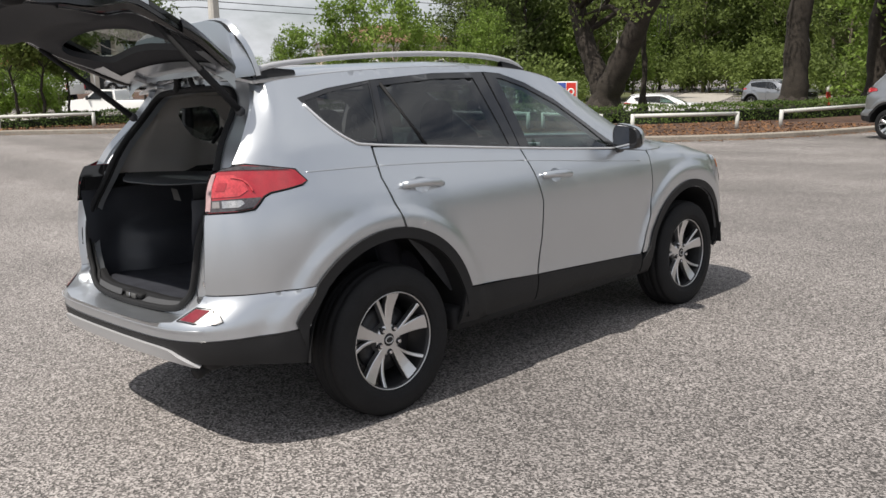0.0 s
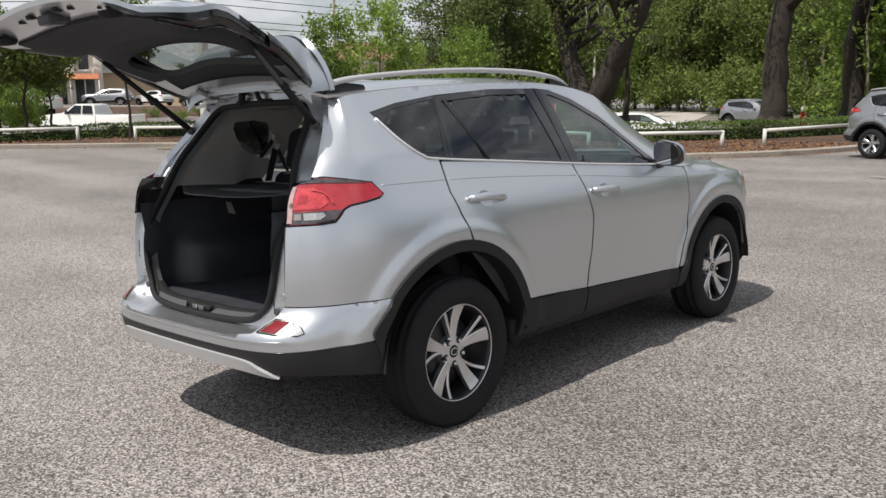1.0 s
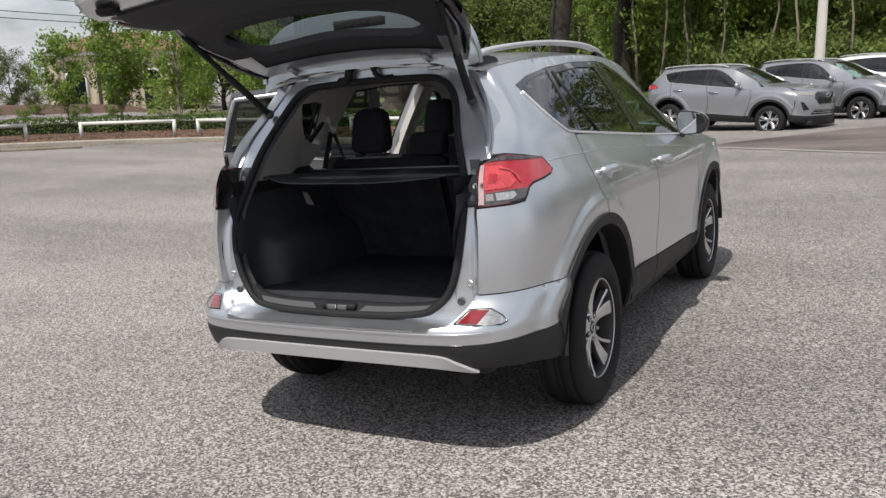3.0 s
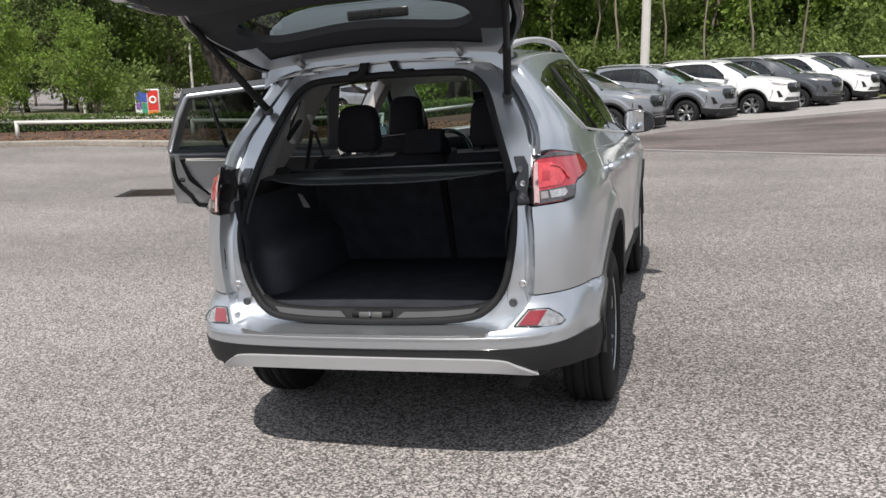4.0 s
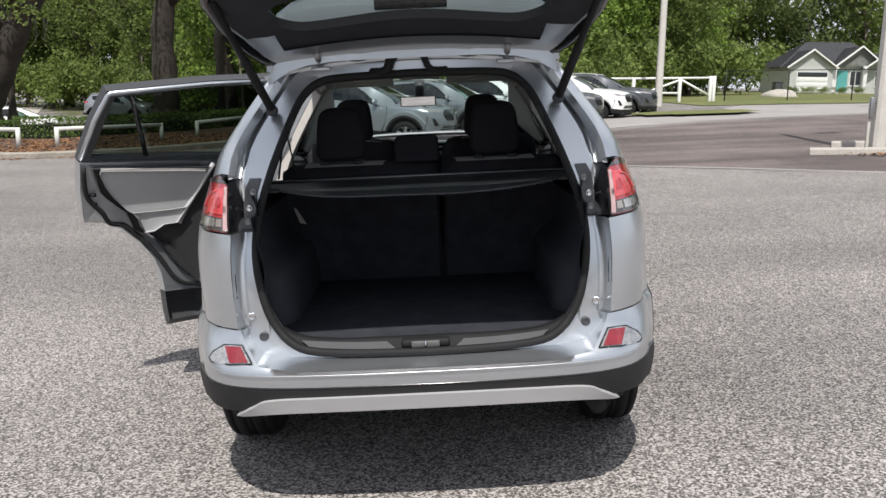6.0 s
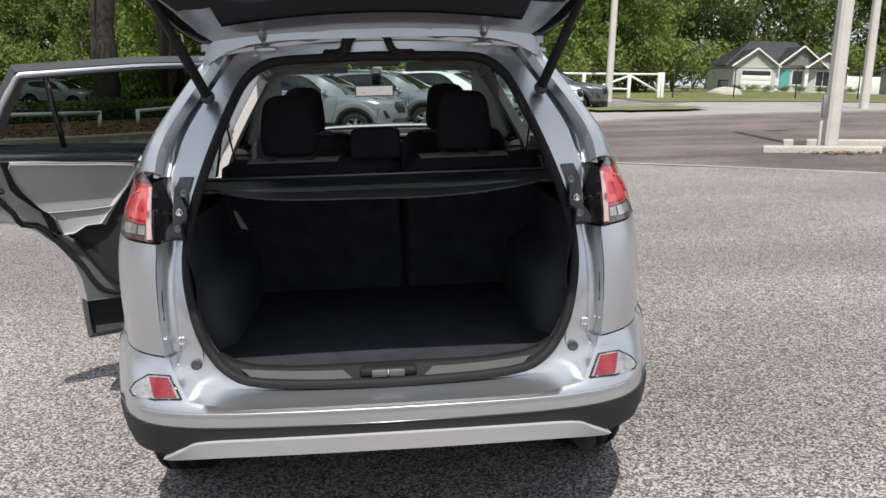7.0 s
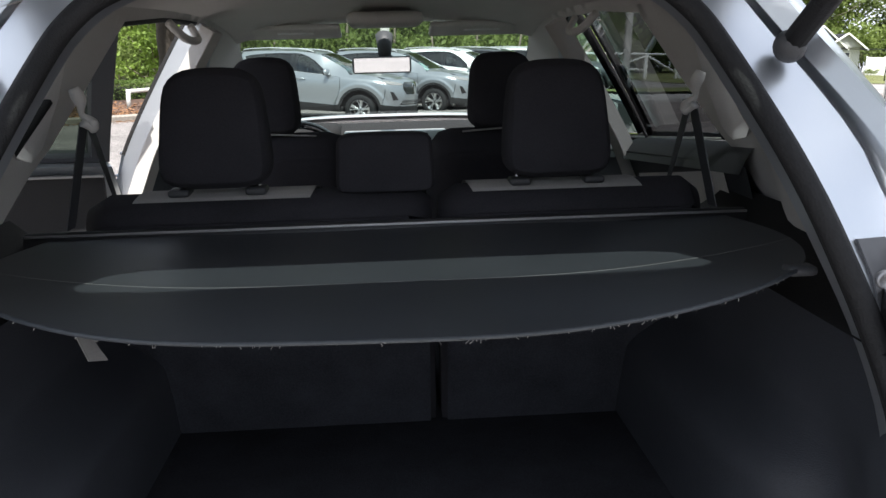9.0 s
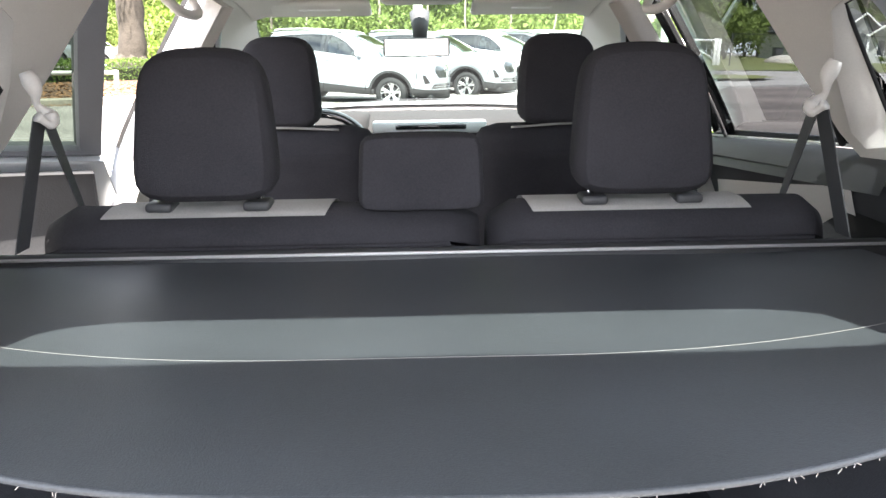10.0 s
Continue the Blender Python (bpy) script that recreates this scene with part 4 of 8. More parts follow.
def rear_bumper(car, paint, sill=0.583):
    loop = tail_loop([(-0.445, 0.528), (-0.415, 0.690), (-0.90, 0.695), (-1.0, sill + 0.015), (-1.15, sill)])
    part("rear_bumper", paneled(loop, surface=tail_skin, normal=tail_normal, lip=0.02, step=0.022), paint, car)
    low = tail_loop([(-1.2, 0.442), (-0.95, 0.432), (-0.78, 0.420), (-0.62, 0.400), (-0.47, 0.372), (-0.455, 0.520), (-0.9, 0.522), (-1.3, 0.520)])
    part("lower_rear_bumper", paneled(low, surface=tail_skin, normal=tail_normal, off=0.004, lip=0.03), CLADDING, car, "black plastic lower rear bumper")
    part("bumper_crease", tubed([tail_skin(-0.80 - 1.70 * k / 60, 0.5725) for k in range(61)], 0.0022, 6), paint, car)
    part("bumper_groove", tubed([tail_skin(-0.46 - 2.38 * k / 40, 0.5245) for k in range(41)], 0.004, 6), GLOSS_BLACK, car)
    skid = spline([(-0.875, 0.416), (-0.965, 0.458), (-1.04, 0.486), (-1.25, 0.494), (-1.65, 0.496)], 5)
    low_edge = spline([(-1.65, 0.446), (-1.25, 0.444), (-1.04, 0.436), (-0.875, 0.412)], 5)
    half = [tuple(p) for p in skid[:-1]]
    loop = half + [(-1.65, 0.496)] + [(-3.3 - v, z) for v, z in half[::-1]] + [(-3.3 - p[0], p[1]) for p in low_edge[::-1][1:-1]] + [tuple(p) for p in low_edge[:-1]]
    part("skid_plate", paneled(loop, surface=tail_skin, normal=tail_normal, off=0.016, lip=0.03, step=0.05), SKID, car, "silver plastic skid trim")
    for side in (1, -1):
        outline = [(-0.975, 0.603), (-0.925, 0.650), (-0.83, 0.646), (-0.775, 0.622), (-0.748, 0.600), (-0.768, 0.592), (-0.87, 0.597)]
        refl = part("rear_reflector", paneled(outline, side=side, off=0.003, step=0.02), LAMP_BOWL, car, "clear and red bumper reflector lens")
        part("red_lens", paneled([(-0.958, 0.606), (-0.919, 0.645), (-0.838, 0.642), (-0.870, 0.601)], side=side, off=0.006, step=0.02, lip=0.003), REFLECTOR_RED, refl, "dark red reflector")
        part("lens_rim", tubed(surf_line(outline + outline[:1], 0.003, side), 0.003, 6), GLOSS_BLACK, refl, "black lens rim")


def lamp_skin(v, z):
    """The lamp stands proud of the corner towards its inner upper edge."""
    p = skin(v, z)
    p.y -= 0.040 * ease((-0.60 - v) / 0.25) * ease((z - 1.03) / 0.16)
    return p


INNER_RED = mat("red_inner_lens", (0.55, 0.055, 0.065), 0.2, vary=0.35, scale=40, fine=120, coat=1.0)
PINK_LENS = mat("frosted_edge_lens", (0.52, 0.34, 0.34), 0.2, vary=0.2, scale=30, fine=160, coat=1.0)
LAMP_CHROME = mat("lamp_reflector", (0.66, 0.64, 0.62), 0.22, 0.85, vary=0.35, scale=60, fine=200, coat=1.0)


def lens_line(side, line, off, r):
    out = []
    for v, z in line:
        q = lamp_skin(v, z) + skin_normal(v, z) * off
        out.append((q.x * side, q.y, q.z))
    return tubed(out, r, 6)


def tail_lamp(car, side):
    def lens(name, outline, off, material, parent, label="", step=0.025, lip=0.003):
        return part(name, paneled(outline, side=side, off=off, step=step, lip=lip, surface=lamp_skin), material, parent, label)
    lamp = lens("tail_lamp", LAMP, 0.004, RED_LENS, car, "red tail lamp with a clear and smoked lower lens", 0.03, 0.0015)
    lens("smoked_lens", [(-0.868, 1.037), (-0.722, 1.040), (-0.667, 1.046), (-0.644, 1.068), (-0.630, 1.086), (-0.72, 1.087), (-0.860, 1.082)], 0.0075, SMOKED_LENS, lamp, "smoked reversing lamp")
    lens("reversing_bulb", [(-0.79, 1.052), (-0.725, 1.052), (-0.700, 1.066), (-0.712, 1.080), (-0.79, 1.079)], 0.0095, LAMP_CHROME, lamp, "bright reversing reflector", 0.015)
    lens("bulb_cell", [(-0.835, 1.053), (-0.80, 1.053), (-0.80, 1.078), (-0.832, 1.078)], 0.0095, CLEAR_LENS, lamp, "", 0.015)
    lens("clear_lens", [(-0.872, 1.040), (-0.846, 1.040), (-0.818, 1.186), (-0.836, 1.186), (-0.860, 1.10)], 0.009, PINK_LENS, lamp, "frosted clear lens strip")
    lens("top_lens", [(-0.815, 1.1985), (-0.737, 1.216), (-0.609, 1.205), (-0.48, 1.189), (-0.609, 1.193), (-0.737, 1.199)], 0.0075, SMOKED_LENS, lamp, "smoked upper edge", 0.02)
    lens("inner_red_lens", [(-0.838, 1.094), (-0.72, 1.096), (-0.685, 1.118), (-0.700, 1.150), (-0.745, 1.180), (-0.812, 1.182)], 0.007, INNER_RED, lamp, "brighter inner red lens", 0.02, 0.002)
    lens("dark_cell", [(-0.812, 1.118), (-0.775, 1.118), (-0.765, 1.150), (-0.798, 1.152)], 0.0085, RED_LENS, lamp, "deep red lamp cell", 0.015, 0.002)
    part("light_guide", lens_line(side, spline([(-0.755, 1.170), (-0.712, 1.160), (-0.682, 1.138), (-0.664, 1.112)], 5), 0.008, 0.0045), INNER_RED, lamp, "curved red light guide")
    part("lens_rim", lens_line(side, LAMP + LAMP[:1], 0.003, 0.0028), GLOSS_BLACK, lamp, "black lens rim")
    part("smoked_edge", lens_line(side, [(-0.868, 1.0395), (-0.722, 1.042), (-0.668, 1.048)], 0.008, 0.0035), GLOSS_BLACK, lamp)


CAR_TILT = Matrix(((0.9984, 0.0, -0.0559, 0), (0.0004, 1.0, 0.0070, 0), (0.0559, -0.0070, 0.9984, 0), (0, 0, 0, 1)))
suv = thing("compact_suv", "silver compact SUV with raised tailgate and open rear door on asphalt", "car", CAR_TILT)
body(suv, SILVER, False)
rear_bumper(suv, SILVER)
for s in (1, -1):
    tail_lamp(suv, s)

# ---- tail opening of the silver car ----


def edge_v(z):
    return -0.885 + 0.085 * ease((z - 1.03) / 0.17)


def frame_y(x, z):
    return -0.88 + TAIL(max(z, 0.66)) + 0.06 * (x / 0.6) ** 2 + 0.035 + 0.035 * ease((z - 1.0) / 0.3) + 0.046 * math.exp(-((z - 1.10) / 0.13) ** 2)


def frame_face(x, z):
    return Vector((x, frame_y(x, z), z))


def rearward(x, z):
    return Vector((0, -1, 0.25 * ease((z - 1.05) / 0.2))).normalized()


OPEN_HALF = spline([(0.0, 0.603), (0.36, 0.611), (0.472, 0.650), (0.535, 0.735), (0.566, 0.86), (0.575, 0.98), (0.562, 1.10), (0.526, 1.22), (0.482, 1.34), (0.442, 1.44), (0.410, 1.492), (0.36, 1.530), (0.28, 1.546), (0.0, 1.553)], 4)
OPENING = [tuple(p) for p in OPEN_HALF] + [(-p[0], p[1]) for p in OPEN_HALF[::-1][1:-1]]


def inner_x(z):
    return skin(edge_v(z), z).x - 0.042 - 0.012 * ease((z - 1.21) / 0.05)


heights = [0.573 + 0.992 * k / 23 for k in range(24)]
outer = [(inner_x(z), z) for z in heights] + [(0.40, 1.592), (0.0, 1.602)]
outer = outer + [(-x, z) for x, z in outer[::-1][1:]]
part("tail_frame", paneled(outer, holes=[OPENING], surface=frame_face, normal=rearward, lip=0.05, step=0.045), SILVER, suv, "silver painted tailgate opening frame")
part("weatherstrip", tubed([frame_face(x * 1.004, 1.1 + (z - 1.1) * 1.004) + Vector((0, -0.007, 0)) for x, z in OPENING], 0.015, 8, closed=True), RUBBER, suv, "black rubber tailgate weatherstrip")
for side in (1, -1):
    for lo, hi, material, name, label in ((0.66, 1.028, SILVER, "gutter", "silver painted rain gutter"), (1.030, 1.205, GLOSS_BLACK, "lamp_housing", "gloss black lamp housing"), (1.207, 1.57, SILVER, "gutter", "silver painted rain gutter")):
        bm = bmesh.new()

        def channel(u, v):
            z = lo + (hi - lo) * v
            a = skin(edge_v(z), z)
            b = frame_face(inner_x(z), z)
            bump = (0.020 + 0.016 * ease((z - 1.21) / 0.05)) * math.sin(u * math.pi) ** 0.6
            p = a.lerp(b, u) + Vector((0, bump, 0))
            if name == "lamp_housing":
                a = lamp_skin(-0.874 + 0.034 * v, z) + Vector((0.004, -0.010, 0))
                m = a + Vector((-0.014, 0.075, 0))
                p = a.lerp(m, u / 0.6) if u < 0.6 else m.lerp(b, (u - 0.6) / 0.4)
            return (p.x * side, p.y, p.z)
        part(name, grid(bm, channel, 6, 16), material, suv, label)
    # black lamp bracket with its three bolts, buffers and bumper screws
    plate = part("lamp_bracket", paneled([(0.582, 1.030), (0.578, 1.16), (0.565, 1.205), (0.605, 1.205), (0.622, 1.17), (0.632, 1.030)], side=side, surface=frame_face, normal=rearward, off=0.006, step=0.02), mat("gunmetal_bracket", (0.11, 0.11, 0.115), 0.45, 0.4, vary=0.1) if side > 0 else bpy.data.materials["gunmetal_bracket"], suv, "dark grey lamp bracket")
    for k, (x, z, material) in enumerate(((0.606, 1.060, STEEL), (0.604, 1.105, CHROME), (0.592, 1.158, STEEL))):
        bm = bmesh.new()
        lathe(bm, [(0.0, 0.013), (0.005, 0.0125), (0.007, 0.009), (0.004, 0.0065), (0.004, 0.0005)], axis="z", sides=16)
        p = frame_face(x, z)
        part("bolt", bm, material, plate, "round bolt head", matrix=pose(x * side, p.y - 0.006, z, 90, 0, 0))
    for x, z, r, material, name in ((0.606, 0.735, 0.012, CHROME, "buffer"), (0.567, 0.665, 0.013, BLACK_PLASTIC, "screw")):
        bm = bmesh.new()
        lathe(bm, [(0.0, r * 1.25), (0.004, r * 1.2), (0.006, r), (0.003, r * 0.6), (0.003, 0.0005)], axis="z", sides=18)
        p = frame_face(x, z)
        part(name, bm, material, suv, "round rubber buffer" if name == "buffer" else "bumper fixing clip", matrix=pose(x * side, p.y - 0.004, z, 90, 0, 0))
# load sill with the latch
bm = bmesh.new()


def sill(u, v):
    x = (2 * u - 1) * 0.505
    bulge = 1 - abs(2 * u - 1) ** 4
    return (x, -0.838 + 0.060 * v + 0.03 * (1 - bulge), 0.600 + 0.040 * ease(v / 0.6) + 0.045 * abs(2 * u - 1) ** 8)


part("load_sill", thicken(grid(bm, sill, 24, 8), 0.02), mat("sill_plastic", (0.012, 0.012, 0.013), 0.7, vary=0.3, fine=200, bump=0.15, bump_scale=400, spec=0.25), suv, "black plastic load sill")
# lighter grey strips added as the highlight along the dark sill's front
for s in (1, -1):
    bm = bmesh.new()
    grid(bm, lambda u, v: (s * (0.105 + 0.30 * u + 0.03 * v), -0.848 + 0.022 * v + 0.02 * u * u, 0.612 + 0.020 * v + 0.012 * u * u), 10, 3)
    part("sill_lip", thicken(bm, 0.004), mat("grey_sill_highlight", (0.060, 0.061, 0.065), 0.75, vary=0.12, fine=200) if s > 0 else bpy.data.materials["grey_sill_highlight"], suv, "grey strip for the highlight on the sill")
latch = part("latch_cover", boxed((-0.085, -0.842, 0.608), (0.085, -0.795, 0.638), 0.010), RUBBER, suv, "black latch cover")
for x in (-0.026, 0.026):
    part("latch_plate", boxed((x - 0.023, -0.851, 0.612), (x + 0.023, -0.840, 0.635), 0.003), mat("pale_latch_plastic", (0.10, 0.10, 0.098), 0.5, vary=0.06) if x < 0 else bpy.data.materials["pale_latch_plastic"], latch, "grey steel latch plate")
part("latch_striker", tubed([(0.0, -0.852, 0.612), (0.0, -0.856, 0.626), (0.0, -0.852, 0.640)], 0.003, 8), CHROME, latch, "steel striker loop")
RETURN = [Vector(p) for p in tail_loop([(-0.905, 0.694), (-0.95, 0.645), (-1.0, 0.597), (-1.15, 0.583)])]
edge = [p.lerp(q, k / 6) for p, q in zip(RETURN, RETURN[1:]) for k in range(6)] + RETURN[-1:]
bm = bmesh.new()


def bumper_shelf(u, v):
    p = edge[round(u * (len(edge) - 1))]
    a = Vector(tail_skin(p.x, p.y)) + Vector((0, 0.001, 0.0))
    z = p.y + 0.006
    lim = inner_x(max(z, 0.58)) + 0.004
    return a.lerp(frame_face(max(-lim, min(lim, a.x)), z) + Vector((0, 0.012, 0)), v)


part("bumper_top", grid(bm, bumper_shelf, len(edge) - 1, 4), SILVER, suv, "silver shelf of the bumper")

bm = bmesh.new()
for k, (x, z) in enumerate(OPENING):
    nx, nz = x * 0.990, 1.07 + (z - 1.07) * 0.985
    row = [frame_face(x, z), frame_face(nx, nz) + Vector((0, 0.020, 0))]
    for p in row:
        bm.verts.new(p)
bm.verts.ensure_lookup_table()
n = len(OPENING)
for k in range(n):
    j = (k + 1) % n
    bm.faces.new([bm.verts[i] for i in (2 * k, 2 * j, 2 * j + 1, 2 * k + 1)])
part("opening_flange", bm, RUBBER, suv, "black rubber-lipped inner flange")
part("exhaust_pipe", tubed([(0.52, -0.55, 0.40), (0.57, -0.76, 0.392), (0.60, -0.865, 0.372)], [0.026, 0.028, 0.030], 12), RUBBER, suv, "dark exhaust tail pipe")

# ---- tailgate, raised ----
HINGE = Vector((0, -0.43, 1.590))
GATE = Matrix.Translation(HINGE) @ Matrix.Rotation(radians(-82.7), 4, "X") @ Matrix.Translation(-HINGE)


def gate_skin(x, z):
    y = -0.882 + TAIL(max(z, 0.68)) + 0.055 * (x / 0.6) ** 2 - 0.03 * math.exp(-((z - 1.07) / 0.08) ** 2) - 0.042 * ease((0.76 - z) / 0.14)
    return Vector((x, y, z))


def gate_inner(x, z):
    p = gate_skin(x, z)
    deep = (0.052 + 0.034 * math.exp(-((z - 1.0) / 0.14) ** 2)) * ease((z - 0.735) / 0.26) * (1 - ease((z - 1.20) / 0.20))
    return Vector((x, p.y + 0.036 - 0.014 * ease((z - 1.40) / 0.1) + deep * (1 - min(1, abs(x / 0.655)) ** 8), z))


def gate_frame(x, z):
    """The painted inner frame, which closes on the skin along the lower lip."""
    p = gate_skin(x, z)
    return Vector((x, p.y + 0.045 - 0.012 * ease((0.9 - z) / 0.1) - 0.022 * ease((0.655 - z) / 0.04), z))


def gate_w(z):
    return skin(edge_v(max(z, 0.695)), max(z, 0.695)).x - 0.022 - 0.075 * ease((0.70 - z) / 0.16)


zs = [0.612 + 0.958 * k / 22 for k in range(23)]
GATE_LOOP = [(gate_w(z), z) for z in zs] + [(-gate_w(z), z) for z in zs[::-1]]
low = [z for z in zs if z < 1.13]
gate = part("tailgate", paneled([(gate_w(z), z) for z in low] + [(gate_w(1.13), 1.13), (-gate_w(1.13), 1.13)] + [(-gate_w(z), z) for z in low[::-1]], surface=gate_skin, normal=rearward, lip=0.02), SILVER, suv, "silver tailgate raised on its struts", matrix=GATE)
WINDOW_HALF = [(0.0, 1.152), (0.20, 1.156), (0.37, 1.166), (0.452, 1.200), (0.464, 1.27), (0.44, 1.335), (0.37, 1.378), (0.25, 1.382), (0.12, 1.374), (0.0, 1.370)]
WINDOW_HOLE = [tuple(p) for p in spline(WINDOW_HALF + [(-x, z) for x, z in WINDOW_HALF[::-1][1:-1]], 4, closed=True)]
part("rear_glass", paneled([(0.53, 1.134), (0.47, 1.49), (-0.47, 1.49), (-0.53, 1.134)], surface=gate_skin, normal=rearward, lip=0), glass("rear_privacy_glass", (0.36, 0.40, 0.385)), gate, "dark tinted rear window")
up = [z for z in zs if z > 1.135]
part("glass_surround", paneled([(gate_w(1.132), 1.132)] + [(gate_w(z), z) for z in up] + [(-gate_w(z), z) for z in up[::-1]] + [(-gate_w(1.132), 1.132)], holes=[[(0.49, 1.145), (0.475, 1.30), (0.43, 1.46), (-0.43, 1.46), (-0.475, 1.30), (-0.49, 1.145)]], surface=gate_skin, normal=rearward, lip=0.02), GLOSS_BLACK, gate, "gloss black window surround")
trim_z = [z for z in zs if 0.80 < z < 1.47]
part("gate_trim", paneled([(-0.535, 0.742), (-0.42, 0.772), (-0.25, 0.790), (0.0, 0.796), (0.25, 0.790), (0.42, 0.772), (0.535, 0.742)] + [(gate_w(z) - 0.042, z) for z in trim_z] + [(0.488, 1.500), (0.478, 1.526), (0.33, 1.520), (0.0, 1.516), (-0.33, 1.520), (-0.478, 1.526), (-0.488, 1.500)] + [(-gate_w(z) + 0.042, z) for z in trim_z[::-1]], holes=[WINDOW_HOLE], surface=gate_inner, normal=lambda x, z: Vector((0, 1, 0)), off=0.006, lip=0.03, step=0.04), mat("charcoal_gate_trim", (0.031, 0.032, 0.037), 0.7, vary=0.1, fine=300, bump=0.12, bump_scale=500, spec=0.2), gate, "charcoal plastic inner trim")
part("gate_inner_frame", paneled(GATE_LOOP, holes=[[(0.49, 1.14), (0.485, 1.30), (0.455, 1.45), (-0.455, 1.45), (-0.485, 1.30), (-0.49, 1.14)]], surface=gate_frame, normal=lambda x, z: Vector((0, 1, 0)), lip=0.0), SILVER, gate, "silver painted inner frame")
for side in (1, -1):
    bm = bmesh.new()
    grid(bm, lambda u, v: gate_skin(side * (gate_w(0.612 + 0.958 * v) - 0.005), 0.612 + 0.958 * v).lerp(gate_frame(side * (gate_w(0.612 + 0.958 * v) - 0.005), 0.612 + 0.958 * v), u), 3, 24)
    part("gate_edge", bm, GLOSS_BLACK, gate)
    bm = bmesh.new()
    grid(bm, lambda u, v: (gate_skin(side * (gate_w(1.24 + 0.33 * v) + 0.012 * math.sin(u * 3.1)), 1.24 + 0.33 * v) + Vector((0, -0.012 + 0.066 * u, 0))), 4, 12)
    part("spoiler_wing", bm, GLOSS_BLACK, gate, "black wing beside the rear glass")
    bm = bmesh.new()

    def moulding(u, v):
        z = 0.80 + 0.745 * v
        a = gate_frame(side * (gate_w(z) + 0.002), z)
        b = gate_inner(side * (gate_w(z) - 0.038), z)
        return a.lerp(b, u) + Vector((0, 0.006 + 0.012 * math.sin(u * math.pi), 0))
    part("edge_moulding", grid(bm, moulding, 6, 30), GLOSS_BLACK, gate, "black edge moulding")
    part("frame_bead", tubed([gate_inner(side * (gate_w(z) - 0.040), z) for z in trim_z if z > 0.95], 0.007, 8), SILVER, gate, "silver painted edge of the frame")
bm = bmesh.new()
grid(bm, lambda u, v: gate_skin((2 * u - 1) * gate_w(0.617), 0.617).lerp(gate_frame((2 * u - 1) * gate_w(0.617), 0.617), v), 20, 3)
part("gate_edge", bm, SILVER, gate)
for x, w in ((-0.47, 0.010), (-0.245, 0.018), (0.245, 0.018), (0.47, 0.010), (-0.13, 0.026), (0.13, 0.026)):
    p = gate_frame(x, 0.676)
    part("access_hole", boxed((x - w, p.y - 0.014, 0.676 - w), (x + w, p.y + 0.003, 0.676 + w), min(0.006, w * 0.4)), RUBBER, gate, "dark access hole")
lip_y = gate_frame(0, 0.70).y
part("gate_latch", boxed((-0.06, lip_y - 0.01, 0.655), (0.06, lip_y + 0.030, 0.745), 0.01), BLACK_PLASTIC, gate, "black latch block")
part("gate_latch_steel", boxed((-0.022, lip_y + 0.028, 0.662), (0.022, lip_y + 0.037, 0.732), 0.004), STEEL, gate, "steel latch jaw")
for s in (1, -1):
    bm = bmesh.new()
    lathe(bm, [(0.0, 0.045), (0.018, 0.043), (0.028, 0.030), (0.030, 0.001)], axis="z", sides=18)
    q = gate_frame(s * 0.515, 0.690)
    part("gate_buffer", bm, RUBBER, gate, "black rubber corner buffer", matrix=pose(q.x, q.y, q.z, -90, 0, 0))
# pressed header above the window
bm = bmesh.new()


def header(u, v):
    x = (2 * u - 1) * (0.50 - 0.03 * v)
    z = 1.505 + 0.085 * v
    dent = sum(w * math.exp(-((abs(x) - c) / 0.05) ** 2) for c, w in ((0.20, 0.020), (0.345, 0.015)))
    return gate_skin(x, z) + Vector((0, 0.024 + 0.018 * ease(v / 0.3) * (1 - ease((v - 0.75) / 0.25)) + dent * math.exp(-((v - 0.55) / 0.3) ** 2), 0))


part("header_pressing", grid(bm, header, 48, 14), SILVER, gate, "silver pressed steel header")
bm = bmesh.new()
grid(bm, lambda u, v: Vector(((2 * u - 1) * (0.535 - 0.055 * v ** 3), -0.425 - 0.270 * v + 0.075 * abs(2 * u - 1) ** 6 * v, 1.605 - 0.02 * v * v + 0.035 * (1 - abs(2 * u - 1) ** 2.5) - 0.02 * v)), 18, 8)
spoiler = part("spoiler", thicken(bm, 0.022), SILVER, gate, "silver roof spoiler")
bm = bmesh.new()
grid(bm, lambda u, v: Vector(((2 * u - 1) * (0.485 + 0.045 * v), -0.693 + 0.075 * abs(2 * u - 1) ** 6 + 0.235 * v, 1.545 + 0.030 * (1 - abs(2 * u - 1) ** 2.5) - 0.05 * v)), 14, 4)
part("spoiler_underside", bm, SILVER, spoiler, "silver painted spoiler underside")
part("brake_lamp", boxed((-0.133, -0.668, 1.555), (0.133, -0.628, 1.575), 0.006), SMOKED_LENS, spoiler, "high-level brake lamp housing")
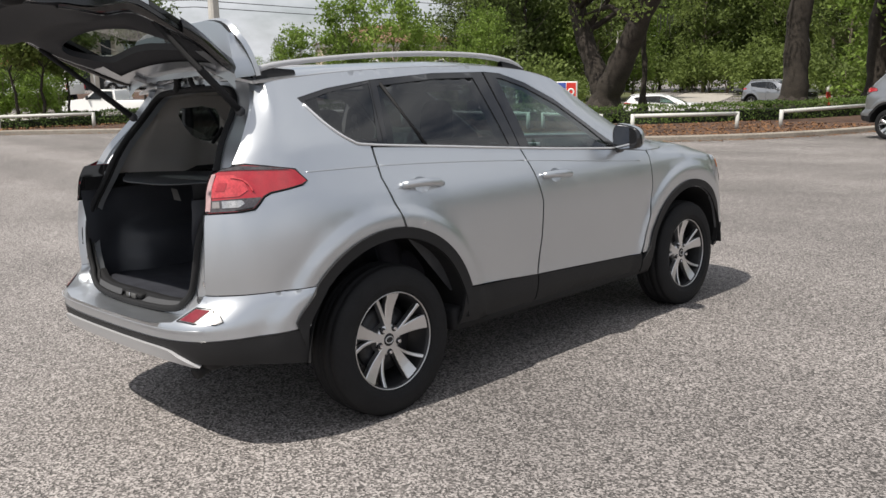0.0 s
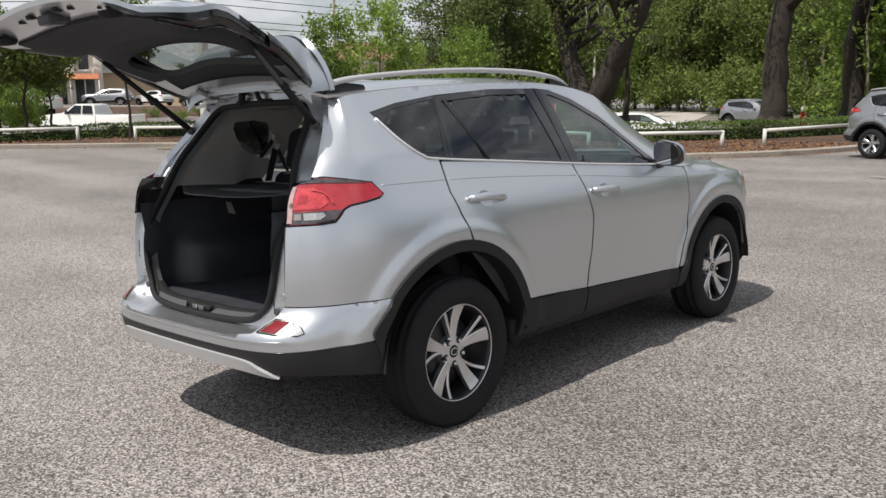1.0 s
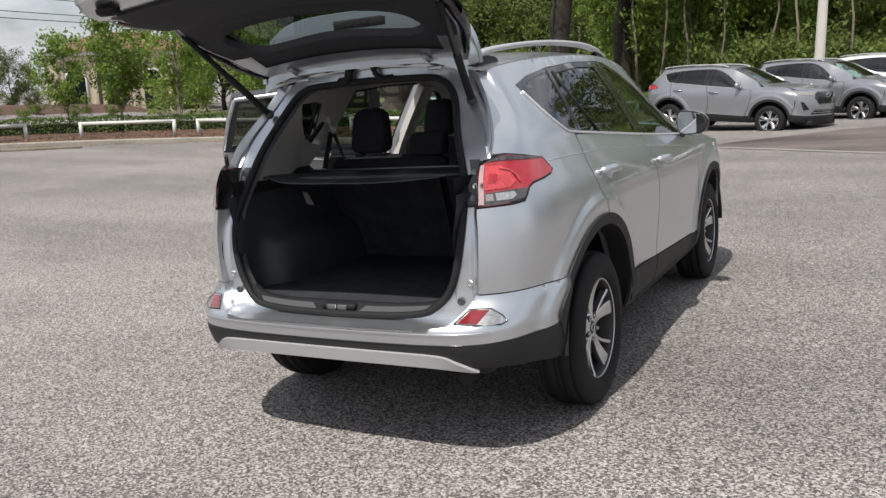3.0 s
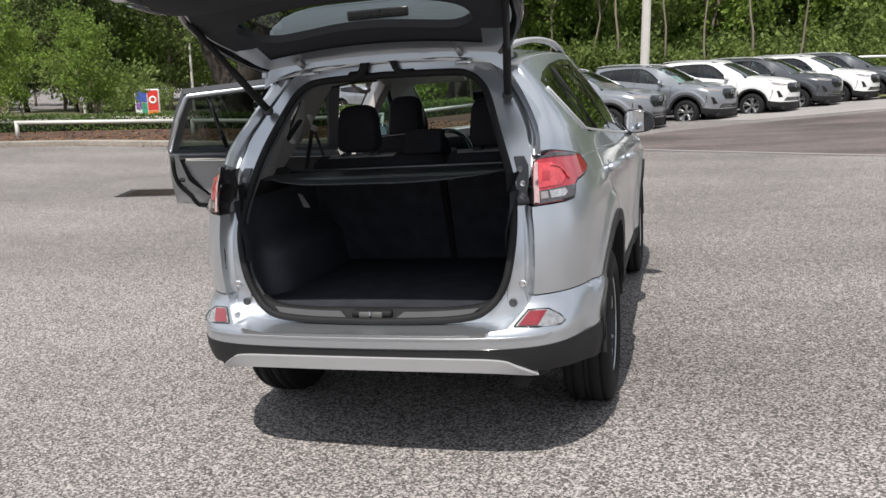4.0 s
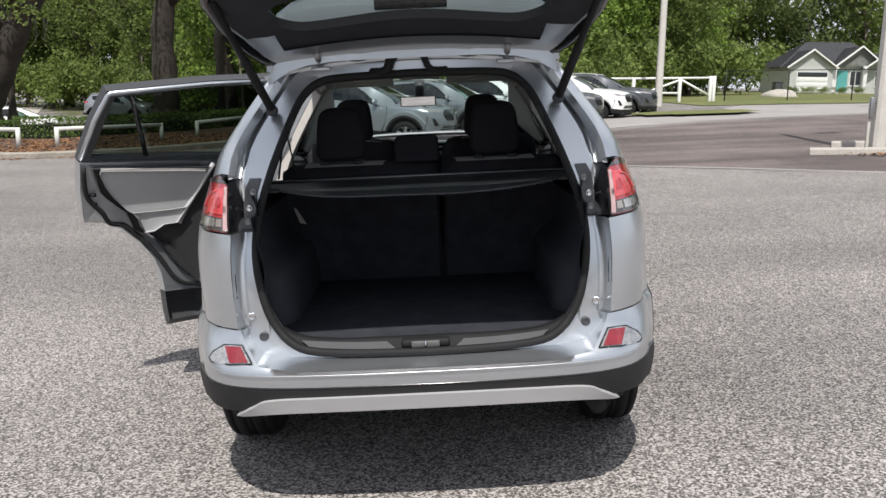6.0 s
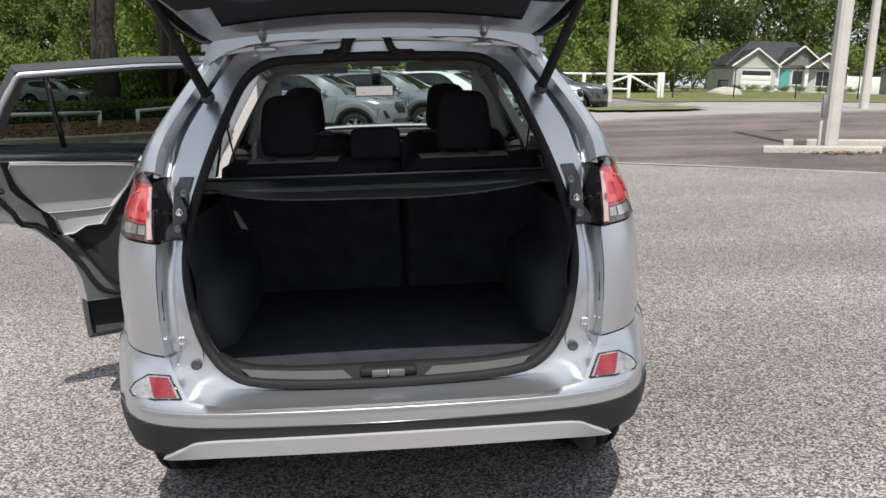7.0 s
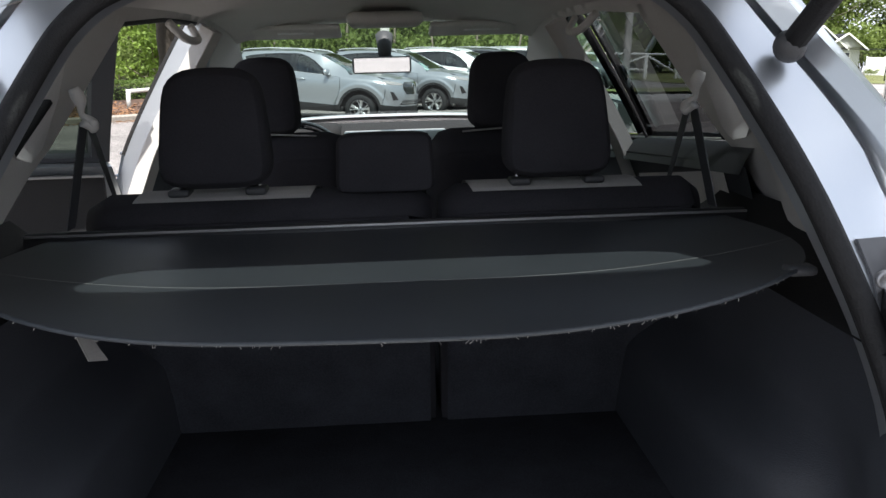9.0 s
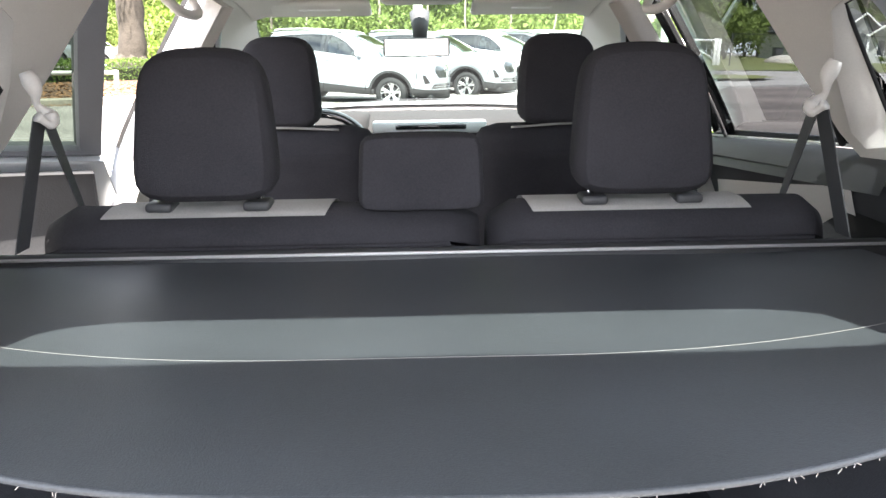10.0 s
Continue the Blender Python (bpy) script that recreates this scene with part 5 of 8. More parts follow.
for side in (1, -1):
    bm = bmesh.new()
    rows = [(-0.43, 1.602, 1.50), (-0.50, 1.592, 1.51), (-0.56, 1.58, 1.525), (-0.622, 1.562, 1.543)]
    prof = [(y, hi) for y, hi, lo in rows] + [(y, lo) for y, hi, lo in rows[::-1]]
    panel(bm, [(y, z) for y, z in prof], surface=lambda y, z: Vector((0.534 - 0.052 * ease((-0.43 - y) / 0.19) ** 1.5, y, z)), normal=lambda y, z: Vector((1, 0, 0)), lip=0.02, side=side)
    part("spoiler_end", bm, SILVER, spoiler, "silver spoiler end")
    # hinge, gas strut and wiring
    part("hinge", boxed((side * 0.345 - 0.035, -0.47, 1.575), (side * 0.345 + 0.035, -0.40, 1.592), 0.006), SILVER, suv, "silver painted tailgate hinge")
    part("hinge_arm", tubed([(side * 0.345, -0.44, 1.59), (side * 0.345, -0.50, 1.612), (side * 0.345, -0.56, 1.635)], 0.012, 8), STEEL, suv)
    foot = Vector((side * 0.528, frame_y(0.53, 1.44) - 0.035, 1.44))
    top = GATE @ (gate_inner(side * (gate_w(1.15) - 0.035), 1.15) + Vector((0, 0.01, 0)))
    strut = part("gas_strut", tubed([foot, foot.lerp(top, 0.5), foot.lerp(top, 0.5) + (top - foot) * 0.001, top], [0.016, 0.016, 0.013, 0.013], 10), RUBBER, suv, "black gas strut")
    bm = bmesh.new()
    bmesh.ops.create_uvsphere(bm, u_segments=14, v_segments=10, radius=0.022, matrix=Matrix.Translation(foot))
    part("strut_joint", bm, BLACK_PLASTIC, strut, "black ball joint")
for x, r, reach in ((-0.161, 0.016, 0.082), (0.124, 0.011, -0.088)):
    a = Vector((x, -0.436, 1.562))
    b = Vector((x + reach, -0.468, 1.622))
    mid = (a + b) / 2 + Vector((0.2 * reach, -0.01, -0.025))
    boot = part("wiring_boot", tubed(spline([a, mid, b], 8), [r + 0.003 * (k % 2) for k in range(17)], 10), RUBBER, suv, "black ribbed wiring boot")
    part("boot_gasket", boxed((x - 0.020, -0.452, 1.553), (x + 0.020, -0.425, 1.566), 0.005), RUBBER, boot, "black rubber gasket")
    bm = bmesh.new()
    bmesh.ops.create_uvsphere(bm, u_segments=12, v_segments=8, radius=r * 1.6, matrix=Matrix.Translation(b))
    part("boot_end", bm, RUBBER, boot)

# ---- left rear door, standing open ----
DHINGE = Vector((-0.845, 1.055, 0))
SWING = Matrix.Translation(DHINGE) @ Matrix.Rotation(radians(-52), 4, "Z") @ Matrix.Translation(-DHINGE)
LOWER = [(0.0, 1.25), (0.0, 1.115), (0.018, 0.965), (0.05, 0.942), (0.10, 0.922), (0.19, 0.872), (0.27, 0.788), (0.333, 0.700), (0.358, 0.62), (0.368, 0.525), (1.044, 0.49)] + shifted(DOOR_GAP[1:-1][::-1], -0.006) + [(0.994, 1.178), (0.5, 1.218)]
door = part("rear_door", paneled(LOWER, side=-1), SILVER, suv, "silver rear door standing wide open", matrix=SWING)
UPPER = [(0.0, 1.252), (0.05, 1.44), (0.105, 1.578), (0.6, 1.608), (0.985, 1.612), (0.99, 1.40), (0.998, 1.18), (0.5, 1.222)]
GLASS_HOLE = [(0.055, 1.262), (0.145, 1.546), (0.6, 1.578), (0.915, 1.581), (0.945, 1.200), (0.5, 1.238)]
part("window_frame", paneled(UPPER, side=-1, holes=[GLASS_HOLE], lip=0.05), BLACK_PLASTIC, door, "black door window frame")
part("window_frame_inner", paneled(UPPER, side=-1, holes=[GLASS_HOLE], off=-0.05, lip=0), BLACK_PLASTIC, door, "black inner window frame")
part("frame_edge", tubed(surf_line([(0.012, 1.262), (0.064, 1.445), (0.112, 1.560), (0.122, 1.566), (0.6, 1.594), (0.97, 1.598)], -0.050, -1), 0.013, 8), SILVER, door, "silver painted frame edge")
part("rear_window", paneled([(0.045, 1.255), (0.135, 1.555), (0.6, 1.586), (0.92, 1.588), (0.95, 1.19), (0.5, 1.228)], side=-1, off=-0.02, lip=0), glass("door_privacy_glass", (0.13, 0.16, 0.14)), door, "dark tinted rear door window")
part("window_divider", tubed(surf_line([(0.335, 1.232), (0.225, 1.56)], -0.025, -1), 0.013, 6), GLOSS_BLACK, door, "black window divider bar")
part("door_inner_panel", paneled(LOWER, side=-1, off=-0.075, lip=0), SILVER, door, "silver painted door inner panel")
bm = bmesh.new()
edge = LOWER + LOWER[:1]
for (a, b) in zip(edge, edge[1:]):
    q = []
    for (v, z), off in ((a, -0.012), (b, -0.012), (b, -0.076), (a, -0.076)):
        p = skin(v, z) + skin_normal(v, z) * off
        q.append(bm.verts.new((-p.x, p.y, p.z)))
    bm.faces.new(q)
bmesh.ops.remove_doubles(bm, verts=bm.verts, dist=0.001)
part("door_edge", bm, SILVER, door, smooth=False)
part("sill_cladding", paneled([(0.372, 0.338), (0.370, 0.520), (1.046, 0.486), (1.043, 0.32)], side=-1, off=0.006, lip=0.07), BLACK_PLASTIC, door, "black plastic door cladding")
part("belt_trim", tubed(surf_line(spline([(0.99, 1.181), (0.5, 1.221), (0.01, 1.262)], 6), 0.003, -1), 0.0058, 6), BRIGHT_TRIM, door, "thin bright belt-line trim")
part("door_handle", tubed([tuple(Vector(p) + Vector((-0.03 * math.sin(k / 8 * math.pi), 0, 0))) for k, p in enumerate(surf_line([(0.10 + 0.23 * k / 8, 1.068 - 0.012 * k / 8) for k in range(9)], 0.006, -1))], 0.013, 8), SILVER, door, "body-coloured pull handle")
part("door_trim", paneled([(0.05, 1.232), (0.09, 1.11), (0.184, 1.0), (0.314, 0.852), (0.443, 0.635), (0.51, 0.565), (0.98, 0.55), (1.0, 0.9), (0.96, 1.165), (0.5, 1.20)], side=-1, off=-0.092, lip=0.02), mat("charcoal_door_trim", (0.022, 0.022, 0.024), 0.65, vary=0.1, fine=300, bump=0.1), door, "charcoal plastic door trim")
part("trim_insert", paneled([(0.085, 1.222), (0.08, 1.205), (0.11, 1.135), (0.214, 0.985), (0.314, 0.888), (0.35, 0.874), (0.453, 0.874), (0.53, 0.985), (0.615, 1.150), (0.61, 1.175), (0.5, 1.188)], side=-1, off=-0.104, lip=0.015), mat("grey_door_insert", (0.40, 0.40, 0.405), 0.6, vary=0.06, fine=300), door, "mid-grey trim insert")
part("insert_piping", tubed(surf_line(spline([(0.085, 1.226), (0.35, 1.206), (0.62, 1.180)], 5), -0.108, -1), 0.005, 6), TRIM, door, "pale piping")
part("armrest", paneled([(0.232, 0.970), (0.316, 0.892), (0.352, 0.879), (0.452, 0.879), (0.512, 0.965), (0.40, 0.962)], side=-1, off=-0.118, lip=0.014), bpy.data.materials["grey_door_insert"], door, "grey armrest")
part("door_seal", tubed(surf_line(spline([(0.016, 1.23), (0.018, 1.15), (0.035, 1.08), (0.085, 1.005), (0.15, 0.945), (0.226, 0.865), (0.353, 0.700), (0.41, 0.60), (0.47, 0.545), (0.6, 0.53), (1.0, 0.52)], 3), -0.084, -1), 0.012, 6), RUBBER, door, "black door seal")
part("door_pull", tubed(surf_line(spline([(0.655, 1.205), (0.53, 0.977), (0.47, 0.87)], 5), -0.100, -1), 0.013, 8), bpy.data.materials["grey_door_insert"], door, "grey diagonal pull bar")
for v, z in ((0.058, 1.095), (0.062, 1.04)):
    x, y, z = surf_line([(v, z)], -0.080, -1)[0]
    part("door_lock", boxed((x - 0.012, y - 0.014, z - 0.009), (x + 0.012, y + 0.014, z + 0.009), 0.004), GLOSS_BLACK, door, "black door lock slot")

# ---- cabin ----
def trim_depth(v, z):
    """How far the rear pillar trim stands inside the skin."""
    return 0.055 + (0.050 * ease((0.02 - v) / 0.20) - 0.035 * ease((-0.42 - v) / 0.2)) * (1 - ease((z - 1.49) / 0.06))


def trim_skin(v, z):
    return skin(v, z) - skin_normal(v, z) * trim_depth(v, z)


for side in (1, -1):
    win = [(-0.06, 1.338), (0.05, 1.294), (0.130, 1.280), (0.158, 1.305), (0.105, 1.408), (0.0, 1.503), (-0.10, 1.526), (-0.235, 1.524), (-0.256, 1.503), (-0.211, 1.448), (-0.14, 1.386)]
    lite = [(-0.05, 1.302), (0.03, 1.294), (0.085, 1.292), (0.098, 1.318), (0.080, 1.40), (0.050, 1.492), (-0.08, 1.512), (-0.235, 1.490), (-0.215, 1.455), (-0.175, 1.385), (-0.115, 1.325)]
    part("pillar_trim", paneled([(-0.80, 1.15), (0.06, 1.15), (0.20, 1.30), (0.24, 1.42), (0.26, 1.572), (-0.3, 1.575), (-0.72, 1.556), (-0.78, 1.40)], side=side, holes=[win], surface=trim_skin, lip=0.0, step=0.04), TRIM, suv, "light grey rear pillar trim")
    bm = bmesh.new()
    loops = []
    for k in range(5):
        row = []
        for (v0, z0), (v1, z1) in zip(win, lite):
            v, z = v0 + (v1 - v0) * k / 4, z0 + (z1 - z0) * k / 4
            p = skin(v, z) - skin_normal(v, z) * (trim_depth(v0, z0) + (0.012 - trim_depth(v0, z0)) * (k / 4) ** 1.4)
            row.append(bm.verts.new((p.x * side, p.y, p.z)))
        loops.append(row)
    for p, q in zip(loops, loops[1:]):
        for k in range(len(p)):
            j = (k + 1) % len(p)
            bm.faces.new((p[k], p[j], q[j], q[k]))
    part("window_seal", tubed(surf_line(lite + lite[:1], -0.014, side), 0.0035, 6), RUBBER, suv, "black quarter window seal")
    part("window_reveal", bm, TRIM, suv, "light grey window reveal")
    part("roof_rail_trim", paneled([(0.2, 1.545), (0.6, 1.572), (1.0, 1.578), (1.3, 1.515), (1.6, 1.345), (1.92, 1.10), (2.1, 1.10), (2.0, 1.335), (1.6, 1.545), (1.3, 1.59), (0.6, 1.615), (0.0, 1.59)], side=side, off=-0.045, lip=0, step=0.05), TRIM, suv, "light grey roof rail trim")
    part("centre_pillar_trim", paneled([(0.96, 0.45), (0.965, 1.18), (0.955, 1.585), (1.085, 1.585), (1.09, 1.18), (1.13, 0.45)], side=side, off=-0.06, lip=0.04), TRIM, suv, "light grey centre pillar trim")
    if side < 0:
        part("centre_pillar", paneled([(0.99, 0.45), (1.0, 1.18), (0.99, 1.585), (1.06, 1.585), (1.07, 1.18), (1.10, 0.45)], side=side, off=-0.012, lip=0.04), SILVER, suv, "silver painted centre pillar")
        part("door_sill", boxed((-0.82, -0.1, 0.36), (-0.66, 1.1, 0.47), 0.03), SILVER, suv, "silver painted door sill")
        part("rear_pillar_edge", tubed(surf_line(DOOR_REAR + [(0.2, 0.80), (0.36, 0.68), (0.45, 0.53)], -0.02, side), 0.018, 8), SILVER, suv, "silver painted door aperture edge")
        part("aperture_seal", tubed(surf_line([(0.03, 1.25), (0.16, 1.50), (0.2, 1.545), (0.6, 1.575), (0.96, 1.58)], -0.035, side), 0.012, 8), RUBBER, suv, "black door aperture seal")
    else:
        part("door_trim", paneled([(0.02, 1.24), (0.12, 0.85), (0.45, 0.5), (0.98, 0.5), (0.98, 1.175), (0.5, 1.21)], side=side, off=-0.09, lip=0.0), BLACK_PLASTIC, suv, "charcoal rear door trim")
        part("door_insert", paneled([(0.14, 1.222), (0.233, 1.210), (0.44, 1.180), (0.88, 1.120), (0.92, 1.07), (0.5, 1.09), (0.16, 1.12)], side=side, off=-0.096, lip=0.0, step=0.05), TRIM, suv, "light grey door insert")
    part("front_door_trim", paneled([(1.10, 0.45), (1.10, 1.165), (1.8, 1.11), (2.08, 1.07), (2.08, 0.45)], side=side, off=-0.09, lip=0.0), BLACK_PLASTIC, suv, "charcoal front door trim")
    # caps of the door trims
    for y0, y1, z0, z1 in ((0.03, 0.985, 1.247, 1.172), (1.09, 2.05, 1.163, 1.075)):
        if side < 0 and y0 < 1:
            continue
        bm = bmesh.new()

        def cap(u, v):
            y, z = y0 + (y1 - y0) * u, z0 + (z1 - z0) * u
            p = skin(y, z) + skin_normal(y, z) * (-0.012 - 0.085 * v)
            return (p.x * side, p.y, z + 0.012 * math.sin(v * math.pi) ** 0.6 - 0.055 * v ** 3)
        part("door_trim_cap", grid(bm, cap, 14, 8), BLACK_PLASTIC, suv, "charcoal door trim top")
    # cargo side wall with its pocket
    bm = bmesh.new()

    def wall(u, v):
        y = -0.80 + 1.0 * u
        z = 0.64 + 0.445 * v
        arch = 0.085 * ease((y + 0.66) / 0.16) * (1 - ease((z - 0.815) / 0.10))
        x = 0.575 + 0.02 * ease((z - 0.7) / 0.3) - arch - 0.03 * ease((-y - 0.60) / 0.2)
        x += 0.030 * math.exp(-((y + 0.56) / 0.10) ** 2 - ((z - 0.84) / 0.10) ** 2) + 0.012 * math.sin(z * 19) * ease((z - 0.7) / 0.1) * ease((-y - 0.3) / 0.2)
        return (x * side, y, z)
    part("cargo_side_trim", grid(bm, wall, 30, 20), CARGO_PLASTIC, suv, "black moulded cargo side trim")
    bm = bmesh.new()
    grid(bm, lambda u, v: (side * (0.56 + 0.19 * v * ease(u / 0.5)), -0.78 + (0.98 if side > 0 else 0.83) * u, 1.085 + 0.065 * v ** 3), 10, 6)
    part("cargo_ledge", bm, RUBBER, suv, "black cargo ledge")
    part("cargo_hook", boxed((side * 0.512 - 0.012, -0.408, 0.772), (side * 0.512 + 0.012, -0.396, 0.782), 0.003), STEEL, suv, "small steel tie-down")
    # seat belt and grab handle
    out = 0.022 if side > 0 else 0.0
    guide = [(side * (0.597 + out), 0.045, 1.400), (side * (0.589 + out), 0.050, 1.375), (side * (0.592 + out), 0.060, 1.350), (side * (0.580 + out), 0.070, 1.332), (side * (0.574 + out), 0.052, 1.322), (side * (0.583 + out), 0.036, 1.335)]
    part("belt_anchor", tubed(spline(guide, 5), [0.0095 + 0.004 * math.sin(k * 0.5) for k in range(26)], 10), TRIM, suv, "light grey belt guide")
    part("seat_belt", thicken(grid(bmesh.new(), lambda u, v: (side * (0.578 + out - 0.02 * u), 0.04 + 0.09 * u + 0.035 * v * (1 - 0.6 * u), 1.330 - 0.21 * u), 6, 2), 0.002), BLACK_PLASTIC, suv, "black seat belt")
    part("seat_belt", thicken(grid(bmesh.new(), lambda u, v: (side * (0.590 + out + 0.03 * u), 0.04 - 0.05 * u + 0.045 * v, 1.335 - 0.20 * u), 6, 2), 0.002), BLACK_PLASTIC, suv, "black seat belt running to its reel")
    part("grab_handle", tubed(spline([(side * 0.50, 0.42, 1.535), (side * 0.475, 0.47, 1.50), (side * 0.475, 0.60, 1.50), (side * 0.50, 0.65, 1.535)], 4), 0.010, 8), TRIM, suv, "grey roof grab handle")
part("cargo_floor", boxed((-0.62, -0.785, 0.605), (0.62, 0.22, 0.641), 0.006), CARPET, suv, "black cargo carpet")
part("cabin_floor", boxed((-0.70, 0.15, 0.40), (0.70, 2.3, 0.44), 0.01), CARPET, suv, "black cabin carpet")
part("bulkhead", boxed((-0.72, 2.30, 0.40), (0.72, 2.36, 1.04), 0.01), BLACK_PLASTIC, suv)
bm = bmesh.new()
grid(bm, lambda u, v: roof_point((2 * u - 1) * (CANT_X(-0.42 + 1.98 * v) - 0.02), -0.42 + 1.98 * v) - Vector((0, 0, 0.040 + 0.02 * abs(2 * u - 1) ** 3)), 16, 20)
part("headliner", bm, HEADLINER, suv, "pale grey felt headliner")


def cushion(profile, x0, x1, soft=0.05, n=14, crown=0.012):
    """An upholstered block: a side profile in (y, z) drawn from x0 to x1 with soft ends."""
    bm = bmesh.new()
    ring = spline(profile, 4, closed=True)
    cy = sum(p[0] for p in ring) / len(ring)
    cz = sum(p[1] for p in ring) / len(ring)
    rows = []
    for i in range(n + 1):
        t = i / n
        d = min(t, 1 - t) * (x1 - x0)
        k = math.sqrt(max(0, 1 - (1 - min(d / soft, 1)) ** 2))
        size = 1 - (1 - k) * soft / 0.11
        puff = crown * math.sin(t * math.pi)
        rows.append([bm.verts.new((x0 + (x1 - x0) * t, cy + (p[0] - cy) * size + (p[0] - cy) * puff, cz + (p[1] - cz) * (1 - (1 - size) * 0.35))) for p in ring])
    for a, b in zip(rows, rows[1:]):
        for j in range(len(ring)):
            k = (j + 1) % len(ring)
            bm.faces.new((a[j], a[k], b[k], b[j]))
    bm.faces.new(rows[0][::-1])
    bm.faces.new(rows[-1])
    return bm


def headrest(seat, x, y, z, w, h, d, posts=True):
    bm = bmesh.new()
    bmesh.ops.create_cube(bm, size=2)
    bmesh.ops.subdivide_edges(bm, edges=bm.edges[:], cuts=9, use_grid_fill=True)
    for v in bm.verts:
        p = v.co.copy()
        e = 5 if posts else 8
        n = (abs(p.x) ** e + abs(p.y) ** (0.64 * e) + abs(p.z) ** (1.2 * e)) ** (1 / e)
        q = p / max(n, 0.3)
        q = Vector([max(-1, min(1, c)) for c in q])
        wide = 1 - 0.09 * (q.z + 1) - 0.02 * q.z * q.z if posts else 1 - 0.02 * q.z
        v.co = (x + q.x * w / 2 * wide, y + q.y * d / 2 * (1 - 0.15 * q.z) + 0.012 * q.z, z + q.z * h / 2 + (0.008 if posts else 0.002) * (1 - q.x * q.x) * (q.z > 0))
    ob = part("headrest", bm, CLOTH, seat, "charcoal cloth headrest")
    if posts:
        for dx in (-0.075, 0.075):
            bm = bmesh.new()
            tube(bm, [(x + dx, y, z - h / 2 - 0.07), (x + dx, y, z - h / 2 + 0.03)], 0.006, 8)
            part("headrest_post", bm, CHROME, seat, "headrest post")
            part("post_guide", boxed((x + dx - 0.021, y - 0.036, z - h / 2 - 0.016), (x + dx + 0.021, y + 0.014, z - h / 2 - 0.001), 0.006, 3), BLACK_PLASTIC, seat, "black post guide")


BACK = [(0.19, 0.55), (0.035, 1.08), (0.022, 1.13), (0.035, 1.165), (0.075, 1.185), (0.125, 1.180), (0.165, 1.14), (0.20, 1.05), (0.34, 0.60)]
for x0, x1, patch, rest in ((-0.615, 0.078, (-0.500, -0.155), -0.345), (0.092, 0.640, (0.150, 0.495), 0.332)):
    seat = part("rear_seat_back", cushion(BACK, x0, x1), CLOTH, suv, "charcoal cloth rear seat back")
    bm = bmesh.new()
    top = spline([(0.040, 1.176), (0.052, 1.184), (0.080, 1.190), (0.13, 1.184), (0.17, 1.14)], 5)
    grid(bm, lambda u, v: Vector((patch[0] + (patch[1] - patch[0]) * u + 0.02 * (v - 0.5) * (1 if patch[0] < 0 else -1), *(Vector(top[min(int(v * 20), 19)]).lerp(Vector(top[min(int(v * 20), 19) + 1]), v * 20 - min(int(v * 20), 19))))), 10, 20)
    part("pale_panel", bm, PALE_CLOTH, seat, "pale grey cloth panel on the seat top")
    headrest(seat, rest, 0.075, 1.312, 0.230, 0.224, 0.105)
    if x0 < 0:
        headrest(seat, -0.014, 0.085, 1.237, 0.196, 0.114, 0.085, posts=False)
    part("seat_rear", thicken(grid(bmesh.new(), lambda u, v: (x0 + 0.012 + (x1 - x0 - 0.024) * u, 0.168 - 0.156 * v, 0.56 + 0.53 * v), 4, 4), 0.004), CARPET, seat, "black carpeted rear of the seat back")
    part("seat_cushion", boxed((x0, 0.28, 0.55), (x1, 0.72, 0.72), 0.05, 3), CLOTH, seat, "charcoal cloth seat cushion")
FRONT = [(0.92, 0.55), (0.80, 1.10), (0.79, 1.18), (0.81, 1.225), (0.86, 1.24), (0.91, 1.21), (0.95, 1.10), (1.06, 0.60)]
for x in (-0.36, 0.36):
    seat = part("front_seat_back", cushion(FRONT, x - 0.255, x + 0.255, 0.09), CLOTH, suv, "charcoal cloth front seat back")
    headrest(seat, x + (0.005 if x < 0 else -0.03), 0.86, 1.342, 0.212, 0.212, 0.105)
    part("seat_cushion", boxed((x - 0.25, 0.98, 0.52), (x + 0.25, 1.48, 0.68), 0.05, 3), CLOTH, seat, "charcoal cloth seat cushion")
    part("seat_piping", tubed(spline([(x - 0.15, 0.812, 1.232), (x, 0.806, 1.240), (x + 0.15, 0.812, 1.232)], 5), 0.003, 6), PALE_CLOTH, seat, "pale seat piping")
# dashboard
bm = bmesh.new()
DASH = [(1.90, 0.70), (1.86, 0.90), (1.875, 1.10), (1.94, 1.155), (2.10, 1.172), (2.30, 1.158), (2.38, 1.11), (2.36, 0.70)]
DASH_SKIN = mat("dashboard_skin", (0.020, 0.020, 0.021), 0.85, vary=0.15, fine=300, bump=0.2, bump_scale=500, spec=0.2)
dash = part("dashboard", cushion(DASH, -0.70, 0.70, 0.04, crown=0.0), DASH_SKIN, suv, "black moulded dashboard")
part("instrument_hood", cushion([(1.84, 1.06), (1.86, 1.160), (1.95, 1.188), (2.08, 1.168), (2.0, 1.06)], -0.53, -0.20, 0.06), DASH_SKIN, dash, "black instrument hood")
part("centre_vent", boxed((-0.185, 1.845, 1.112), (0.235, 1.90, 1.158), 0.008), SKID, dash, "silver framed centre air vents")
part("vent_slot", boxed((-0.10, 1.840, 1.128), (0.16, 1.85, 1.146), 0.003), GLOSS_BLACK, dash, "dark vent slot")
part("dash_trim", boxed((0.25, 1.850, 1.075), (0.64, 1.88, 1.095), 0.006), SKID, dash, "silver dashboard trim strip")
part("centre_screen", boxed((-0.12, 1.840, 0.98), (0.12, 1.862, 1.095), 0.008), GLOSS_BLACK, dash, "black centre screen")
